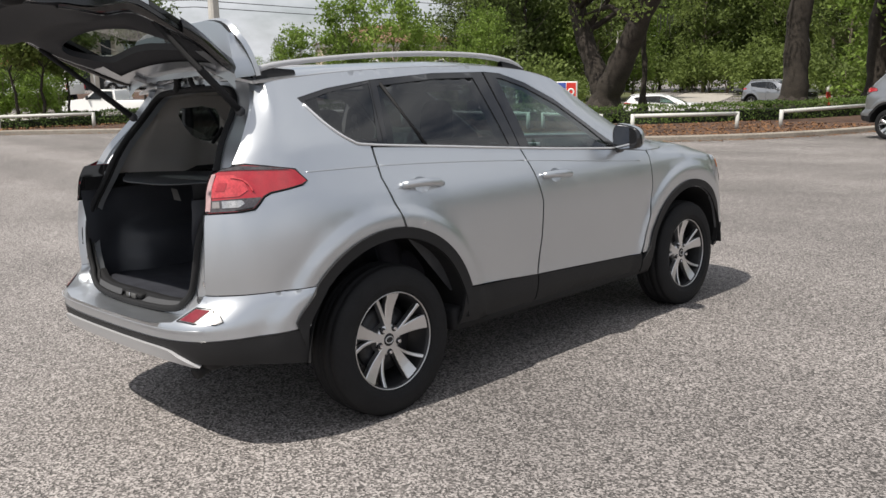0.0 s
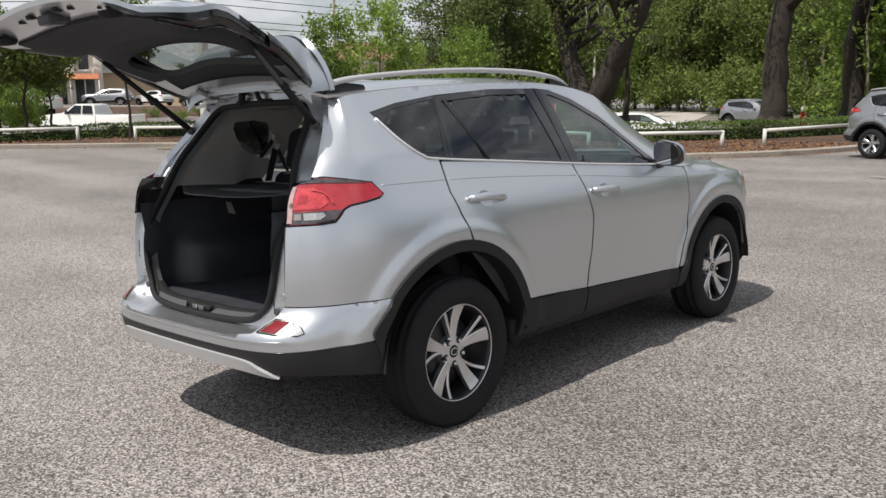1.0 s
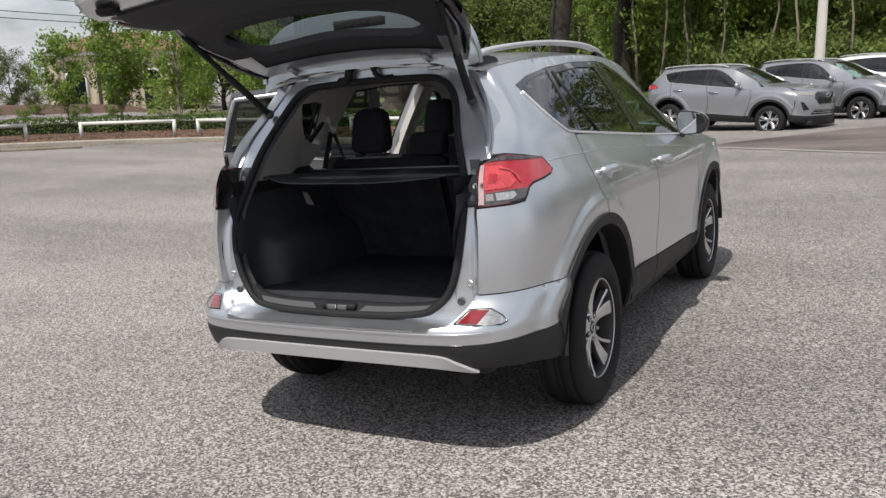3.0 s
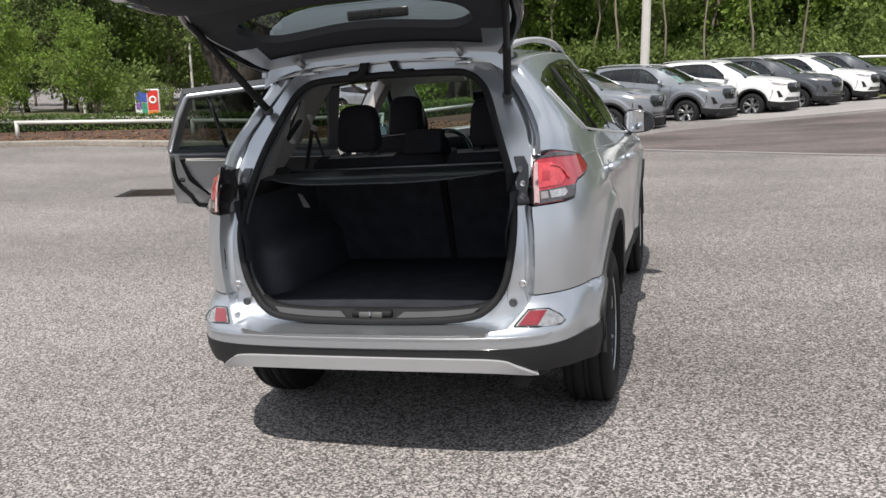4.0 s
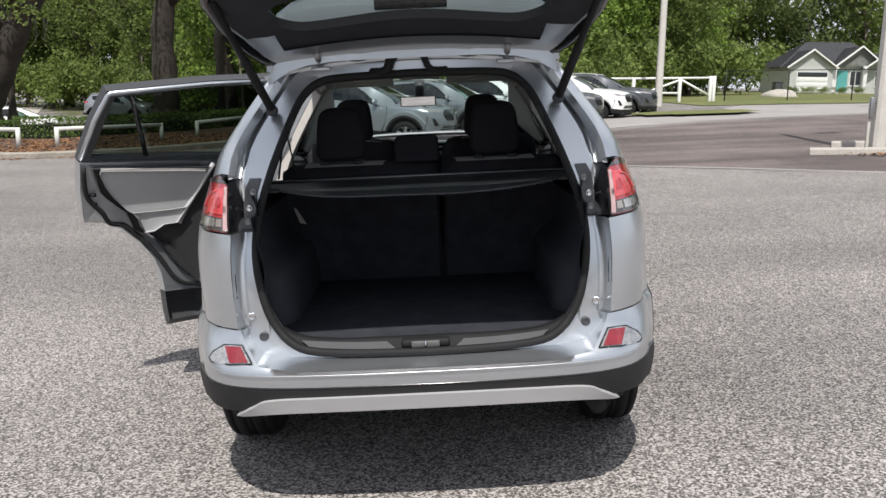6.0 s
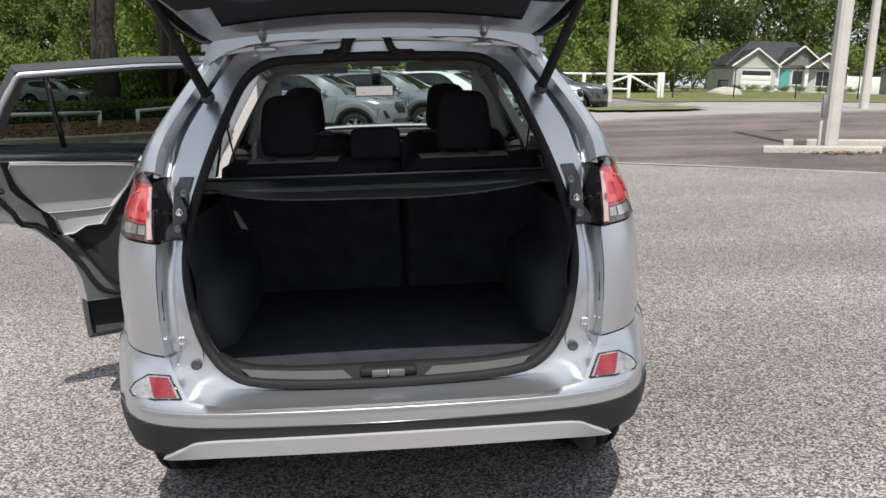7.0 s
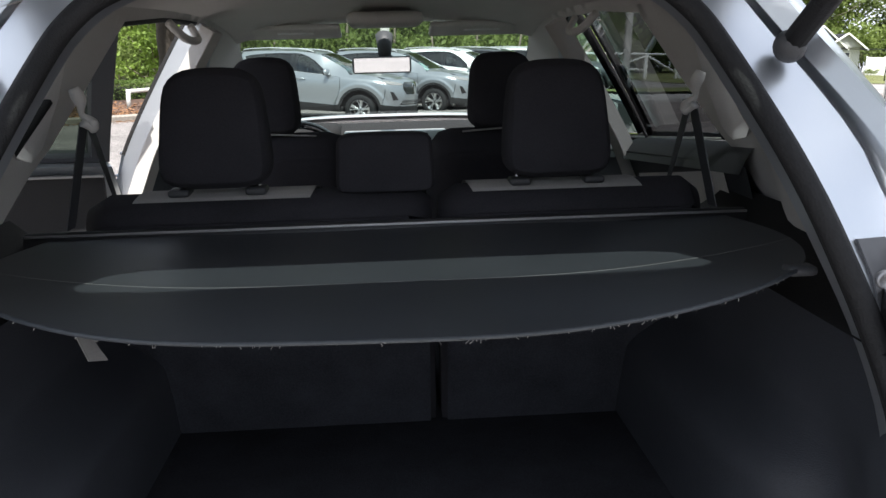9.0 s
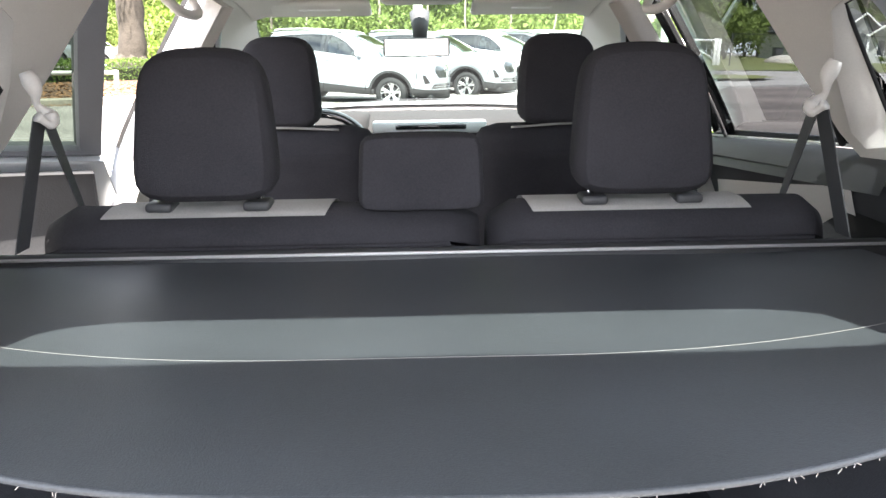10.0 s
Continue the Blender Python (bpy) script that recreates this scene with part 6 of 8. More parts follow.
ring = [Matrix.Translation((-0.36, 1.66, 1.03)) @ Matrix.Rotation(radians(68), 4, "X") @ Vector((0.185 * math.cos(k * math.tau / 40), 0.185 * math.sin(k * math.tau / 40), 0)) for k in range(40)]
wheel_ob = part("steering_wheel", tubed(ring, 0.016, 10, closed=True), GLOSS_BLACK, suv, "black leather steering wheel")
part("wheel_hub", cushion([(1.64, 0.97), (1.62, 1.04), (1.66, 1.09), (1.76, 1.04), (1.74, 0.96)], -0.44, -0.28, 0.05), BLACK_PLASTIC, wheel_ob, "black steering-wheel hub")
for a in (0, 180, 270):
    c, s = math.cos(radians(a)), math.sin(radians(a))
    m = Matrix.Translation((-0.36, 1.66, 1.03)) @ Matrix.Rotation(radians(68), 4, "X")
    part("wheel_spoke", tubed([m @ Vector((0.05 * c, 0.05 * s, 0)), m @ Vector((0.18 * c, 0.18 * s, 0))], 0.014, 8), GLOSS_BLACK, wheel_ob)
MIRROR_TILT = Matrix.Translation((0, 1.60, 1.424)) @ Matrix.Rotation(radians(1.2), 4, "X") @ Matrix.Translation((0, -1.60, -1.424))
mirror = part("interior_mirror", boxed((-0.127, 1.585, 1.393), (0.093, 1.625, 1.454), 0.010, 3), BLACK_PLASTIC, suv, "interior mirror on a black stem", matrix=MIRROR_TILT)
part("mirror_glass", boxed((-0.120, 1.580, 1.398), (0.086, 1.586, 1.449)), MIRROR, mirror, "mirror glass", smooth=False)
part("mirror_stem", tubed([(-0.005, 1.62, 1.44), (-0.005, 1.66, 1.50), (-0.005, 1.68, 1.53)], [0.022, 0.03, 0.035], 10), BLACK_PLASTIC, mirror, "black mirror stem")
part("roof_console", boxed((-0.13, 1.28, 1.555), (0.13, 1.56, 1.60), 0.02), TRIM, suv, "grey roof console")
for x in (-0.335, 0.335):
    visor = part("sun_visor", boxed((x - 0.175, 1.46, -0.010), (x + 0.175, 1.60, 0.010), 0.009, m=Matrix.Translation((0, 0, 1.563)) @ Matrix.Translation((0, 1.46, 0)) @ Matrix.Rotation(radians(-13), 4, "X") @ Matrix.Translation((0, -1.46, 0))), HEADLINER, suv, "pale grey sun visor")
    part("visor_label", boxed((x - 0.05, 1.50, 1.538), (x + 0.08, 1.53, 1.544), 0.0), WHITE_TRIM, visor, "white visor label")

# ---- cargo cover ----
cover = thing("cargo_cover", "black vinyl roll-out cargo cover with a frayed hem", "cargo cover", CAR_TILT)


def cover_point(u, v):
    k = 2 * u - 1
    back = -0.725 + 0.165 * abs(k) ** 2.6
    y = -0.015 + (back + 0.015) * v
    half = 0.655 - 0.115 * v ** 3
    return Vector((k * half, y, 1.116 + 0.016 * v + 0.022 * abs(k) ** 4 * v - 0.006 * math.sin(v * math.pi) * (1 - k * k) + 0.0012 * math.sin(7 * k + 3 * v)))


part("cover_sheet", thicken(grid(bmesh.new(), cover_point, 48, 24), 0.003), COVER, cover, "black vinyl cover sheet")
part("cover_hem", tubed([cover_point(k / 48, 1.0) for k in range(49)], 0.003, 6), COVER, cover, "stitched hem")
part("cover_seam", tubed([cover_point(k / 48, 0.60) + Vector((0, 0, 0.0035)) for k in range(49)], 0.00025, 5), PALE_CLOTH, cover, "fine pale seam")
part("cassette", tubed([(-0.70, 0.0, 1.110), (0.70, 0.0, 1.110)], 0.022, 12), BLACK_PLASTIC, cover, "black roller cassette")
part("cassette_strip", tubed([(-0.70, -0.016, 1.127), (0.70, -0.016, 1.127)], 0.003, 6), SKID, cover, "grey cassette edge")
for s in (1, -1):
    part("cover_handle", boxed((s * 0.535 - 0.02, -0.575, 1.142), (s * 0.535 + 0.02, -0.545, 1.156), 0.006), BLACK_PLASTIC, cover, "black end clip")
bm = bmesh.new()
rnd = random.Random(5)
for k in range(70):
    u = 0.04 + 0.92 * rnd.random()
    p = cover_point(u, 1.0)
    q = p + Vector((rnd.uniform(-0.003, 0.003), rnd.uniform(-0.005, -0.001), rnd.uniform(-0.006, -0.001)))
    tube(bm, [p, (p + q) / 2 + Vector((rnd.uniform(-0.003, 0.003), 0, 0)), q], 0.0004, 3)
tagged(part("loose_threads", bm, PALE_CLOTH, cover, "pale frayed threads"), kind="stuff")
# a pale tag hanging in the hold
tag = solo("fabric_tag", thicken(grid(bmesh.new(), lambda u, v: (-0.505 + 0.022 * v + (0.006 + 0.013 * v) * u, -0.35 + 0.03 * u, 1.055 - 0.062 * v - 0.010 * u), 3, 6), 0.002), PALE_CLOTH, "pale grey fabric tag hanging beside the cargo trim", "tag", matrix=CAR_TILT)

# ---- car park and beds ----
KERB_LINE = spline([(-60, -22), (-40, -6), (-30, 2), (-25, 8), (-21, 12.5), (-16, 15.5), (-12, 15.8), (-9.2, 15.9), (-7, 18), (-5.5, 20.5), (-4.6, 23.5), (-4.2, 28), (-4.5, 36), (-4.5, 60)], 5)


def offset_line(line, d):
    out = []
    for i, p in enumerate(line):
        t = (line[min(i + 1, len(line) - 1)] - line[max(i - 1, 0)]).normalized()
        out.append(p + Vector((-t.y, t.x)) * d)
    return out


strip("kerb", KERB_LINE, 0.35, 0.14, KERB, "worn concrete kerb with leaf litter along the bed", depth=0.18)
strip("mulch_bed", offset_line(KERB_LINE, 0.34), 5.2, 0.10, MULCH, "red-brown pine bark mulch bed", category="mulch bed")
strip("verge", spline([(-63, -17), (-44, -1), (-34, 7), (-29, 13), (-25, 17.5), (-18, 20.8), (-14, 22.2), (-11, 25), (-10, 30), (-10.2, 60)], 5), 6.5, 0.05, GRASS, "patchy green verge behind the hedge", category="grass")
# fresh dark asphalt with its pale gutter
DARK = [(-1.6, 14.8), (1.0, 12.86), (5.07, 9.82), (14, 3.2), (40, -14), (60, -6), (60, 40), (24, 27.5), (9.3, 23.4), (3.0, 19.4), (1.1, 18.2)]
bm = bmesh.new()
pts, faces = fill(DARK, 1.5)
vs = [bm.verts.new((p.x, p.y, height(p.x, p.y) + 0.006)) for p in pts]
for f in faces:
    bm.faces.new([vs[i] for i in f])
solo("dark_asphalt", bm, FRESH, "newer dark asphalt patch of the car park", "road", kind="structure")
strip("gutter", [(-1.8, 14.95), (1.0, 12.86), (5.07, 9.82), (14, 3.2), (40, -14)], -0.16, 0.011, ROAD_TOP, "pale concrete gutter along the dark asphalt")
ROAD = [(-4.0, 24.5), (3.0, 20.6), (9.3, 24.2), (24, 28.4), (60, 41), (60, 46), (24, 36.2), (15.2, 37.0), (13.0, 33.8), (12.6, 29.0), (9.2, 27.2), (8.0, 30.5), (10, 36), (-4, 40)]
bm = bmesh.new()
pts, faces = fill(ROAD, 1.5)
vs = [bm.verts.new((p.x, p.y, height(p.x, p.y) + 0.010)) for p in pts]
for f in faces:
    bm.faces.new([vs[i] for i in f])
solo("service_road", bm, ROAD_TOP, "pale concrete service road beside the parked cars", "road", kind="structure")
sheet("lawn", GRASS, "dry grass lawn in front of the houses", [13.5 + 3.5 * k for k in range(30)], [37.6 + 3 * k for k in range(26)], 0.03, inside=lambda x, y: y > 37.2 - (x - 15) * 0.28)
sheet("island", GRASS, "small green kerbed island at the lamp pole", [7.6 + 0.5 * k for k in range(11)], [26.9 + 0.4 * k for k in range(12)], 0.10, inside=lambda x, y: ((x - 10.3) / 2.6) ** 2 + ((y - 29.0) / 1.7) ** 2 < 1)
sheet("woodland_floor", EARTH, "leaf litter under the trees", [-70 + 4 * k for k in range(22)], [36 + 4 * k for k in range(28)], 0.02, inside=lambda x, y: x < -5 - (y - 36) * 0.0 and not (abs((x + 24) + (y - 44) * 0.52) < 6.5) and y > 36 + (0 if x > -24 else 12))
sheet("mulch_bank", MULCH, "red-brown mulched bank below the shops", [-58.4 + 0.7 * k for k in range(15)], [4 + 1.0 * k for k in range(46)], 0.03)
strip("far_road", spline([(-14, 30), (-20, 38), (-30, 58), (-44, 92), (-60, 130)], 5), 7.0, 0.06, CONCRETE, "pale concrete street rising beyond the hedge", category="road")
strip("side_street", spline([(-60, 0), (-46, 14), (-36, 26), (-24, 34), (-14, 38)], 5), 6.0, 0.055, CONCRETE, "pale street beyond the planted bed", category="road")

# storm drain
drain = thing("storm_drain", "dark iron storm drain grate set in the asphalt", "drain", on_ground(-6.9, 7.66, 0.0, 17))
part("drain_frame", thicken(grid(bmesh.new(), lambda u, v: ((u - 0.5) * 1.04, (v - 0.5) * 0.80, 0.008), 8, 8, keep=lambda u, v: not (0.08 < u < 0.92 and 0.1 < v < 0.9)), 0.02), RUBBER, drain, "iron frame")
part("drain_pit", boxed((-0.44, -0.32, -0.02), (0.44, 0.32, 0.005)), GLOSS_BLACK, drain, "dark pit")
for k in range(13):
    x = -0.40 + 0.80 * k / 12
    part("grate_bar", boxed((x - 0.014, -0.33, 0.004), (x + 0.014, 0.33, 0.014), 0.002), mat("rusted_iron", (0.05, 0.035, 0.025), 0.8, 0.3, vary=0.4) if k == 0 else bpy.data.materials["rusted_iron"], drain)

# low pipe rails
for a, b in (((-28.5, 7.2), (-26.4, 9.7)), ((-25.1, 11.2), (-22.6, 14.0)), ((-21.15, 14.95), (-18.6, 16.5)), ((-17.9, 16.85), (-13.2, 17.9)), ((-12.65, 17.95), (-10.5, 17.93)), ((-9.7, 18.35), (-7.8, 20.9)), ((-7.2, 22.5), (-6.4, 27.8)), ((-33, 1.8), (-29.2, 6.3))):
    rail = thing("guard_rail", "low white painted pipe rail in the mulch bed", "guard rail", group="pipe rails along the bed")
    za, zb = height(*a) + 0.1, height(*b) + 0.1
    part("rail", tubed([(a[0], a[1], za + 0.46), (b[0], b[1], zb + 0.46)], 0.058, 10), WHITE_STEEL, rail)
    for (x, y), z in ((a, za), (b, zb)):
        part("post", tubed([(x, y, z - 0.05), (x, y, z + 0.515)], 0.06, 10), WHITE_STEEL, rail)

# concrete lamp poles
for x, y, r, h in ((-22.8, 12.7, 0.19, 11), (-0.1, 26.1, 0.17, 10), (11.7, 39.4, 0.19, 11), (8.1, 11.4, 0.135, 9), (18.9, 28.5, 0.17, 10), (-49, 76, 0.15, 7.6), (-58, 70, 0.15, 7.8)):
    pole = thing("lamp_pole", "pale square-edged concrete lamp pole standing in the car park", "lamp pole", on_ground(x, y), group="lamp poles")
    bm = bmesh.new()
    rows = [[bm.verts.new((sx * rr, sy * rr, z)) for sx, sy in ((-1, -0.6), (-0.6, -1), (0.6, -1), (1, -0.6), (1, 0.6), (0.6, 1), (-0.6, 1), (-1, 0.6))] for z, rr in ((-0.1, r * 0.92), (h * 0.5, r * 0.78), (h, r * 0.62))]
    for p, q in zip(rows, rows[1:]):
        for k in range(8):
            bm.faces.new((p[k], p[(k + 1) % 8], q[(k + 1) % 8], q[k]))
    part("shaft", bm, POLE_PAINT, pole, smooth=False)
    part("lamp_arm", tubed([(0, 0, h - 0.1), (0.5, 0, h + 0.02), (1.0, 0, h + 0.05)], 0.04, 8), POLE_PAINT, pole, "grey lamp arm")
    part("lamp_head", boxed((0.8, -0.16, h - 0.02), (1.4, 0.16, h + 0.10), 0.03), STEEL, pole, "grey lamp head")
    if (x, y) == (8.1, 11.4):
        part("conduit", boxed((-0.245, -0.06, 0.0), (-0.195, -0.01, 0.95), 0.01), POLE_PAINT, pole, "pale conduit post")
        part("junction_box", boxed((-0.25, -0.10, 0.62), (-0.17, -0.05, 1.0), 0.01), STEEL, pole, "grey junction box")
for (ax, ay), (bx, by) in (((6.96, 11.58), (8.80, 10.90)), ((7.98, 12.88), (9.75, 12.18))):
    a = math.degrees(math.atan2(by - ay, bx - ax))
    m = pose((ax + bx) / 2, (ay + by) / 2, height((ax + bx) / 2, (ay + by) / 2), 0, -2.5, a)
    L = math.hypot(bx - ax, by - ay) / 2
    bm = bmesh.new()
    rows = [[bm.verts.new((x, y, z)) for y, z in ((-0.085, 0), (-0.075, 0.09), (-0.05, 0.125), (0.05, 0.125), (0.075, 0.09), (0.085, 0))] for x in (-L, -L + 0.03, L - 0.03, L)]
    for p, q in zip(rows, rows[1:]):
        for k in range(5):
            bm.faces.new((p[k], q[k], q[k + 1], p[k + 1]))
    bm.faces.new(rows[0])
    bm.faces.new(rows[-1][::-1])
    solo("wheel_stop", bm, CONCRETE, "pale concrete wheel stop on the dark asphalt", "wheel stop", group="wheel stops", smooth=False, matrix=m)
# a slab of timber lying by the kerb
solo("timber_plank", boxed((-2.0, -0.08, 0.0), (2.0, 0.08, 0.06), 0.01), WOOD_POLE, "weathered timber lying along the kerb", "plank", matrix=on_ground(-20.2, 11.6, 0, 43))

# leaf litter in the gutter
bm = bmesh.new()
rnd = random.Random(3)
line = offset_line(KERB_LINE, -0.15)
for k in range(1500):
    i = rnd.randrange(10, len(line) - 15)
    p = line[i].lerp(line[i + 1], rnd.random()) + Vector((rnd.gauss(0, 0.18), rnd.gauss(0, 0.18)))
    s = rnd.uniform(0.02, 0.05)
    a = rnd.random() * 6.28
    z = height(p.x, p.y) + 0.02
    bm.faces.new([bm.verts.new((p.x + s * math.cos(a + b), p.y + s * 0.6 * math.sin(a + b), z + rnd.uniform(0, 0.02))) for b in (0, 1.57, 3.14, 4.71)])
for k in range(160):
    p = Vector((8.3 + rnd.gauss(0, 0.45), 11.0 + rnd.gauss(0, 0.2)))
    s = rnd.uniform(0.02, 0.05)
    a = rnd.random() * 6.28
    z = height(p.x, p.y) + 0.02
    bm.faces.new([bm.verts.new((p.x + s * math.cos(a + b), p.y + s * math.sin(a + b), z + rnd.uniform(0, 0.03))) for b in (0, 1.57, 3.14, 4.71)])
bed = offset_line(KERB_LINE, 0.35)
for k in range(5200):
    i = rnd.randrange(10, len(bed) - 15)
    t = rnd.random()
    p, q = bed[i].lerp(bed[i + 1], t), line[i].lerp(line[i + 1], t)
    p = p + (p - q).normalized() * 4.6 * rnd.random() ** 1.5
    s = rnd.uniform(0.02, 0.065)
    a = rnd.random() * 6.28
    z = height(p.x, p.y) + 0.115
    bm.faces.new([bm.verts.new((p.x + s * math.cos(a + b), p.y + s * 0.6 * math.sin(a + b), z + rnd.uniform(0, 0.045))) for b in (0, 1.57, 3.14, 4.71)])
solo("leaf_litter", bm, mat("dead_leaves", (0.20, 0.10, 0.045), 0.9, vary=0.5, scale=3, fine=8), "brown fallen leaves along the kerb", "leaf litter", kind="stuff", smooth=False)

# ---- plants ----


def leaves_mesh(name, material, clumps, per, size, seed, up=0.3):
    """Leaves in clumps: (centre, radius)."""
    rnd = random.Random(seed)
    verts, faces = [], []
    for c, r in clumps:
        for k in range(per):
            d = Vector((rnd.gauss(0, 1), rnd.gauss(0, 1), rnd.gauss(0, 0.8)))
            p = Vector(c) + d.normalized() * r * rnd.random() ** 0.45
            n = Vector((rnd.gauss(0, 1), rnd.gauss(0, 1), rnd.gauss(up, 0.9))).normalized()
            t = Matrix.Rotation(rnd.random() * 6.28, 3, n) @ n.orthogonal().normalized()
            b = n.cross(t)
            s = size * rnd.uniform(0.6, 1.3)
            w = s * rnd.uniform(0.4, 0.65)
            i = len(verts)
            verts += [p + t * s, p + b * w + n * s * 0.15, p - t * s, p - b * w + n * s * 0.15]
            faces.append((i, i + 1, i + 2, i + 3))
    me = bpy.data.meshes.new(name)
    me.from_pydata(verts, [], faces)
    me.materials.append(material)
    return me


def branchy(bm, base, top, r0, r1, rnd, wob=0.25, n=8):
    base, top = Vector(base), Vector(top)
    pts = []
    for i in range(n + 1):
        t = i / n
        pts.append(base.lerp(top, t) + Vector((rnd.gauss(0, wob), rnd.gauss(0, wob), 0)) * math.sin(t * math.pi))
    tube(bm, pts, [r0 + (r1 - r0) * (i / n) ** 0.8 for i in range(n + 1)], 9)
    return pts


def tree(name, label, seed, h, spread, trunk_r, material, bark, leaf_size, clumps_n, per, low=0.3, shape="round", group="woods behind the car park"):
    rnd = random.Random(seed)
    ob = thing(name, label, "tree", group=group)
    bm = bmesh.new()
    lean = Vector((rnd.gauss(0, 0.03), rnd.gauss(0, 0.03), 1)) * h * 0.86
    trunk = branchy(bm, (0, 0, -0.3), lean, trunk_r, trunk_r * 0.2, rnd, h * 0.012, 10)
    clumps = []
    for k in range(clumps_n):
        t = low + (1 - low) * (k + rnd.random()) / clumps_n
        c = trunk[min(int(t * 10), 10)]
        if shape == "cone":
            reach = spread * (1.05 - t) * rnd.uniform(0.5, 1.1)
        elif shape == "tall":
            reach = spread * (0.35 + 0.65 * math.sin(min(1, (t - low) / (1 - low)) * 2.7)) * rnd.uniform(0.4, 1.0)
        else:
            reach = spread * (0.45 + 0.55 * math.sin((t - low) / (1 - low) * math.pi)) * rnd.uniform(0.45, 1.05)
        a = rnd.random() * 6.283
        tip = Vector((c.x + reach * math.cos(a), c.y + reach * math.sin(a), h * t + rnd.uniform(0.0, 0.10) * h))
        tube(bm, [c, (c + tip) / 2 + Vector((0, 0, -0.03 * h * rnd.random())), tip], [trunk_r * 0.28 * (1.1 - t), trunk_r * 0.18 * (1.1 - t), 0.015], 5)
        clumps.append((tip, spread * rnd.uniform(0.22, 0.42)))
        if k % 2:
            clumps.append(((c + tip) / 2 + Vector((0, 0, 0.3)), spread * rnd.uniform(0.18, 0.3)))
    part("trunk", bm, bark, ob, "tapered trunk with limbs")
    crown = new("crown", leaves_mesh("crown", material, clumps, per, leaf_size, seed + 7))
    crown.parent = ob
    crown["label"] = "crown of many small leaves"
    return ob


protos = [
    tree("woodland_tree", "tall mixed woodland tree with a dense green crown", 11, 15, 4.6, 0.22, LEAF, PALE_BARK, 0.20, 46, 90, 0.16),
    tree("woodland_tree", "slender woodland tree with bright green leaves", 12, 12, 3.8, 0.15, LEAF_BRIGHT, PALE_BARK, 0.19, 40, 90, 0.10),
    tree("pine_tree", "tall dark pine with a bare pale trunk", 13, 19, 3.4, 0.24, LEAF_DARK, PALE_BARK, 0.19, 44, 100, 0.34, "tall"),
    tree("woodland_tree", "broad dark woodland tree with hanging foliage", 14, 17, 5.6, 0.28, LEAF_DARK, BARK, 0.22, 52, 95, 0.14),
]
small = tree("street_tree", "young street tree with fresh green leaves", 15, 5.6, 1.7, 0.07, LEAF_BRIGHT, PALE_BARK, 0.10, 34, 80, 0.25, "round", "young trees along the street")
young_oak = tree("street_tree", "young oak with a clear forked stem in the mulch bed", 16, 5.0, 1.45, 0.07, LEAF, BARK, 0.075, 30, 95, 0.52, "round", "young trees along the street")
young_oak.matrix_basis = on_ground(-26.9, 11.9, 0.05, 40)
for x, y, turn, size in ((-30.6, 8.5, 10, 1.05), (-30.3, 9.5, 130, 1.10), (-31.2, 10.7, 250, 0.92), (-33.5, 7.6, 300, 1.2)):
    copy_thing(young_oak, on_ground(x, y, 0.0, turn)).scale = (size * 1.15, size * 1.15, size * 0.88)
shrub = thing("shrub", "rounded green shrub under the trees", "shrub", group="shrubs under the trees")
sc = new("foliage", leaves_mesh("foliage", LEAF, [((random.gauss(0, 0.9), random.gauss(0, 0.9), 0.7 + random.random() * 1.6), 0.8) for k in range(22)], 75, 0.13, 21))
sc.parent = shrub
bm = bmesh.new()
for k in range(5):
    tube(bm, [(0, 0, -0.1), (0.2 * math.cos(k * 1.3), 0.2 * math.sin(k * 1.3), 0.8), (0.7 * math.cos(k * 1.3), 0.7 * math.sin(k * 1.3), 1.8)], [0.03, 0.02, 0.01], 5)
part("woody_base", bm, PALE_BARK, shrub)
rnd = random.Random(42)


def plant(proto, x, y, s, first=[]):
    m = on_ground(x, y, -0.05, rnd.uniform(0, 360)) @ Matrix.Diagonal((1, 1, 1, 1))
    if proto not in first:
        first.append(proto)
        proto.scale = (s, s, s * rnd.uniform(0.9, 1.15))
        proto.matrix_basis = m @ Matrix.Diagonal((s, s, s, 1))
        return proto
    keep = proto.scale.copy()
    ob = copy_thing(proto, m)
    ob.scale = (s, s, s * rnd.uniform(0.88, 1.18))
    return ob


def wood(x0, y0, x1, y1, n, depth, kinds, s0=0.8, s1=1.25):
    d = Vector((x1 - x0, y1 - y0))
    side = Vector((-d.y, d.x)).normalized()
    for k in range(n):
        p = Vector((x0, y0)) + d * ((k + rnd.random()) / n) + side * rnd.random() * depth
        plant(protos[rnd.choice(kinds)], p.x, p.y, rnd.uniform(s0, s1))


slender = tree("slender_tree", "slender pale-barked tree with a high thin crown", 23, 9.5, 1.5, 0.085, LEAF, PALE_BARK, 0.11, 26, 60, 0.62, "round", "slender trees at the edge of the woods")
for k, (x, y) in enumerate(((-9.2, 38.6), (-7.9, 37.4), (-6.6, 38.2), (-5.2, 37.2), (-3.1, 37.9), (-1.6, 37.3), (0.4, 38.0), (2.2, 38.8), (4.6, 40.6), (6.8, 42.8))):
    m = on_ground(x, y, -0.05, rnd.uniform(0, 360))
    if k == 0:
        slender.matrix_basis = m
    else:
        copy_thing(slender, m).scale = (rnd.uniform(0.8, 1.2), rnd.uniform(0.8, 1.2), rnd.uniform(0.8, 1.15))
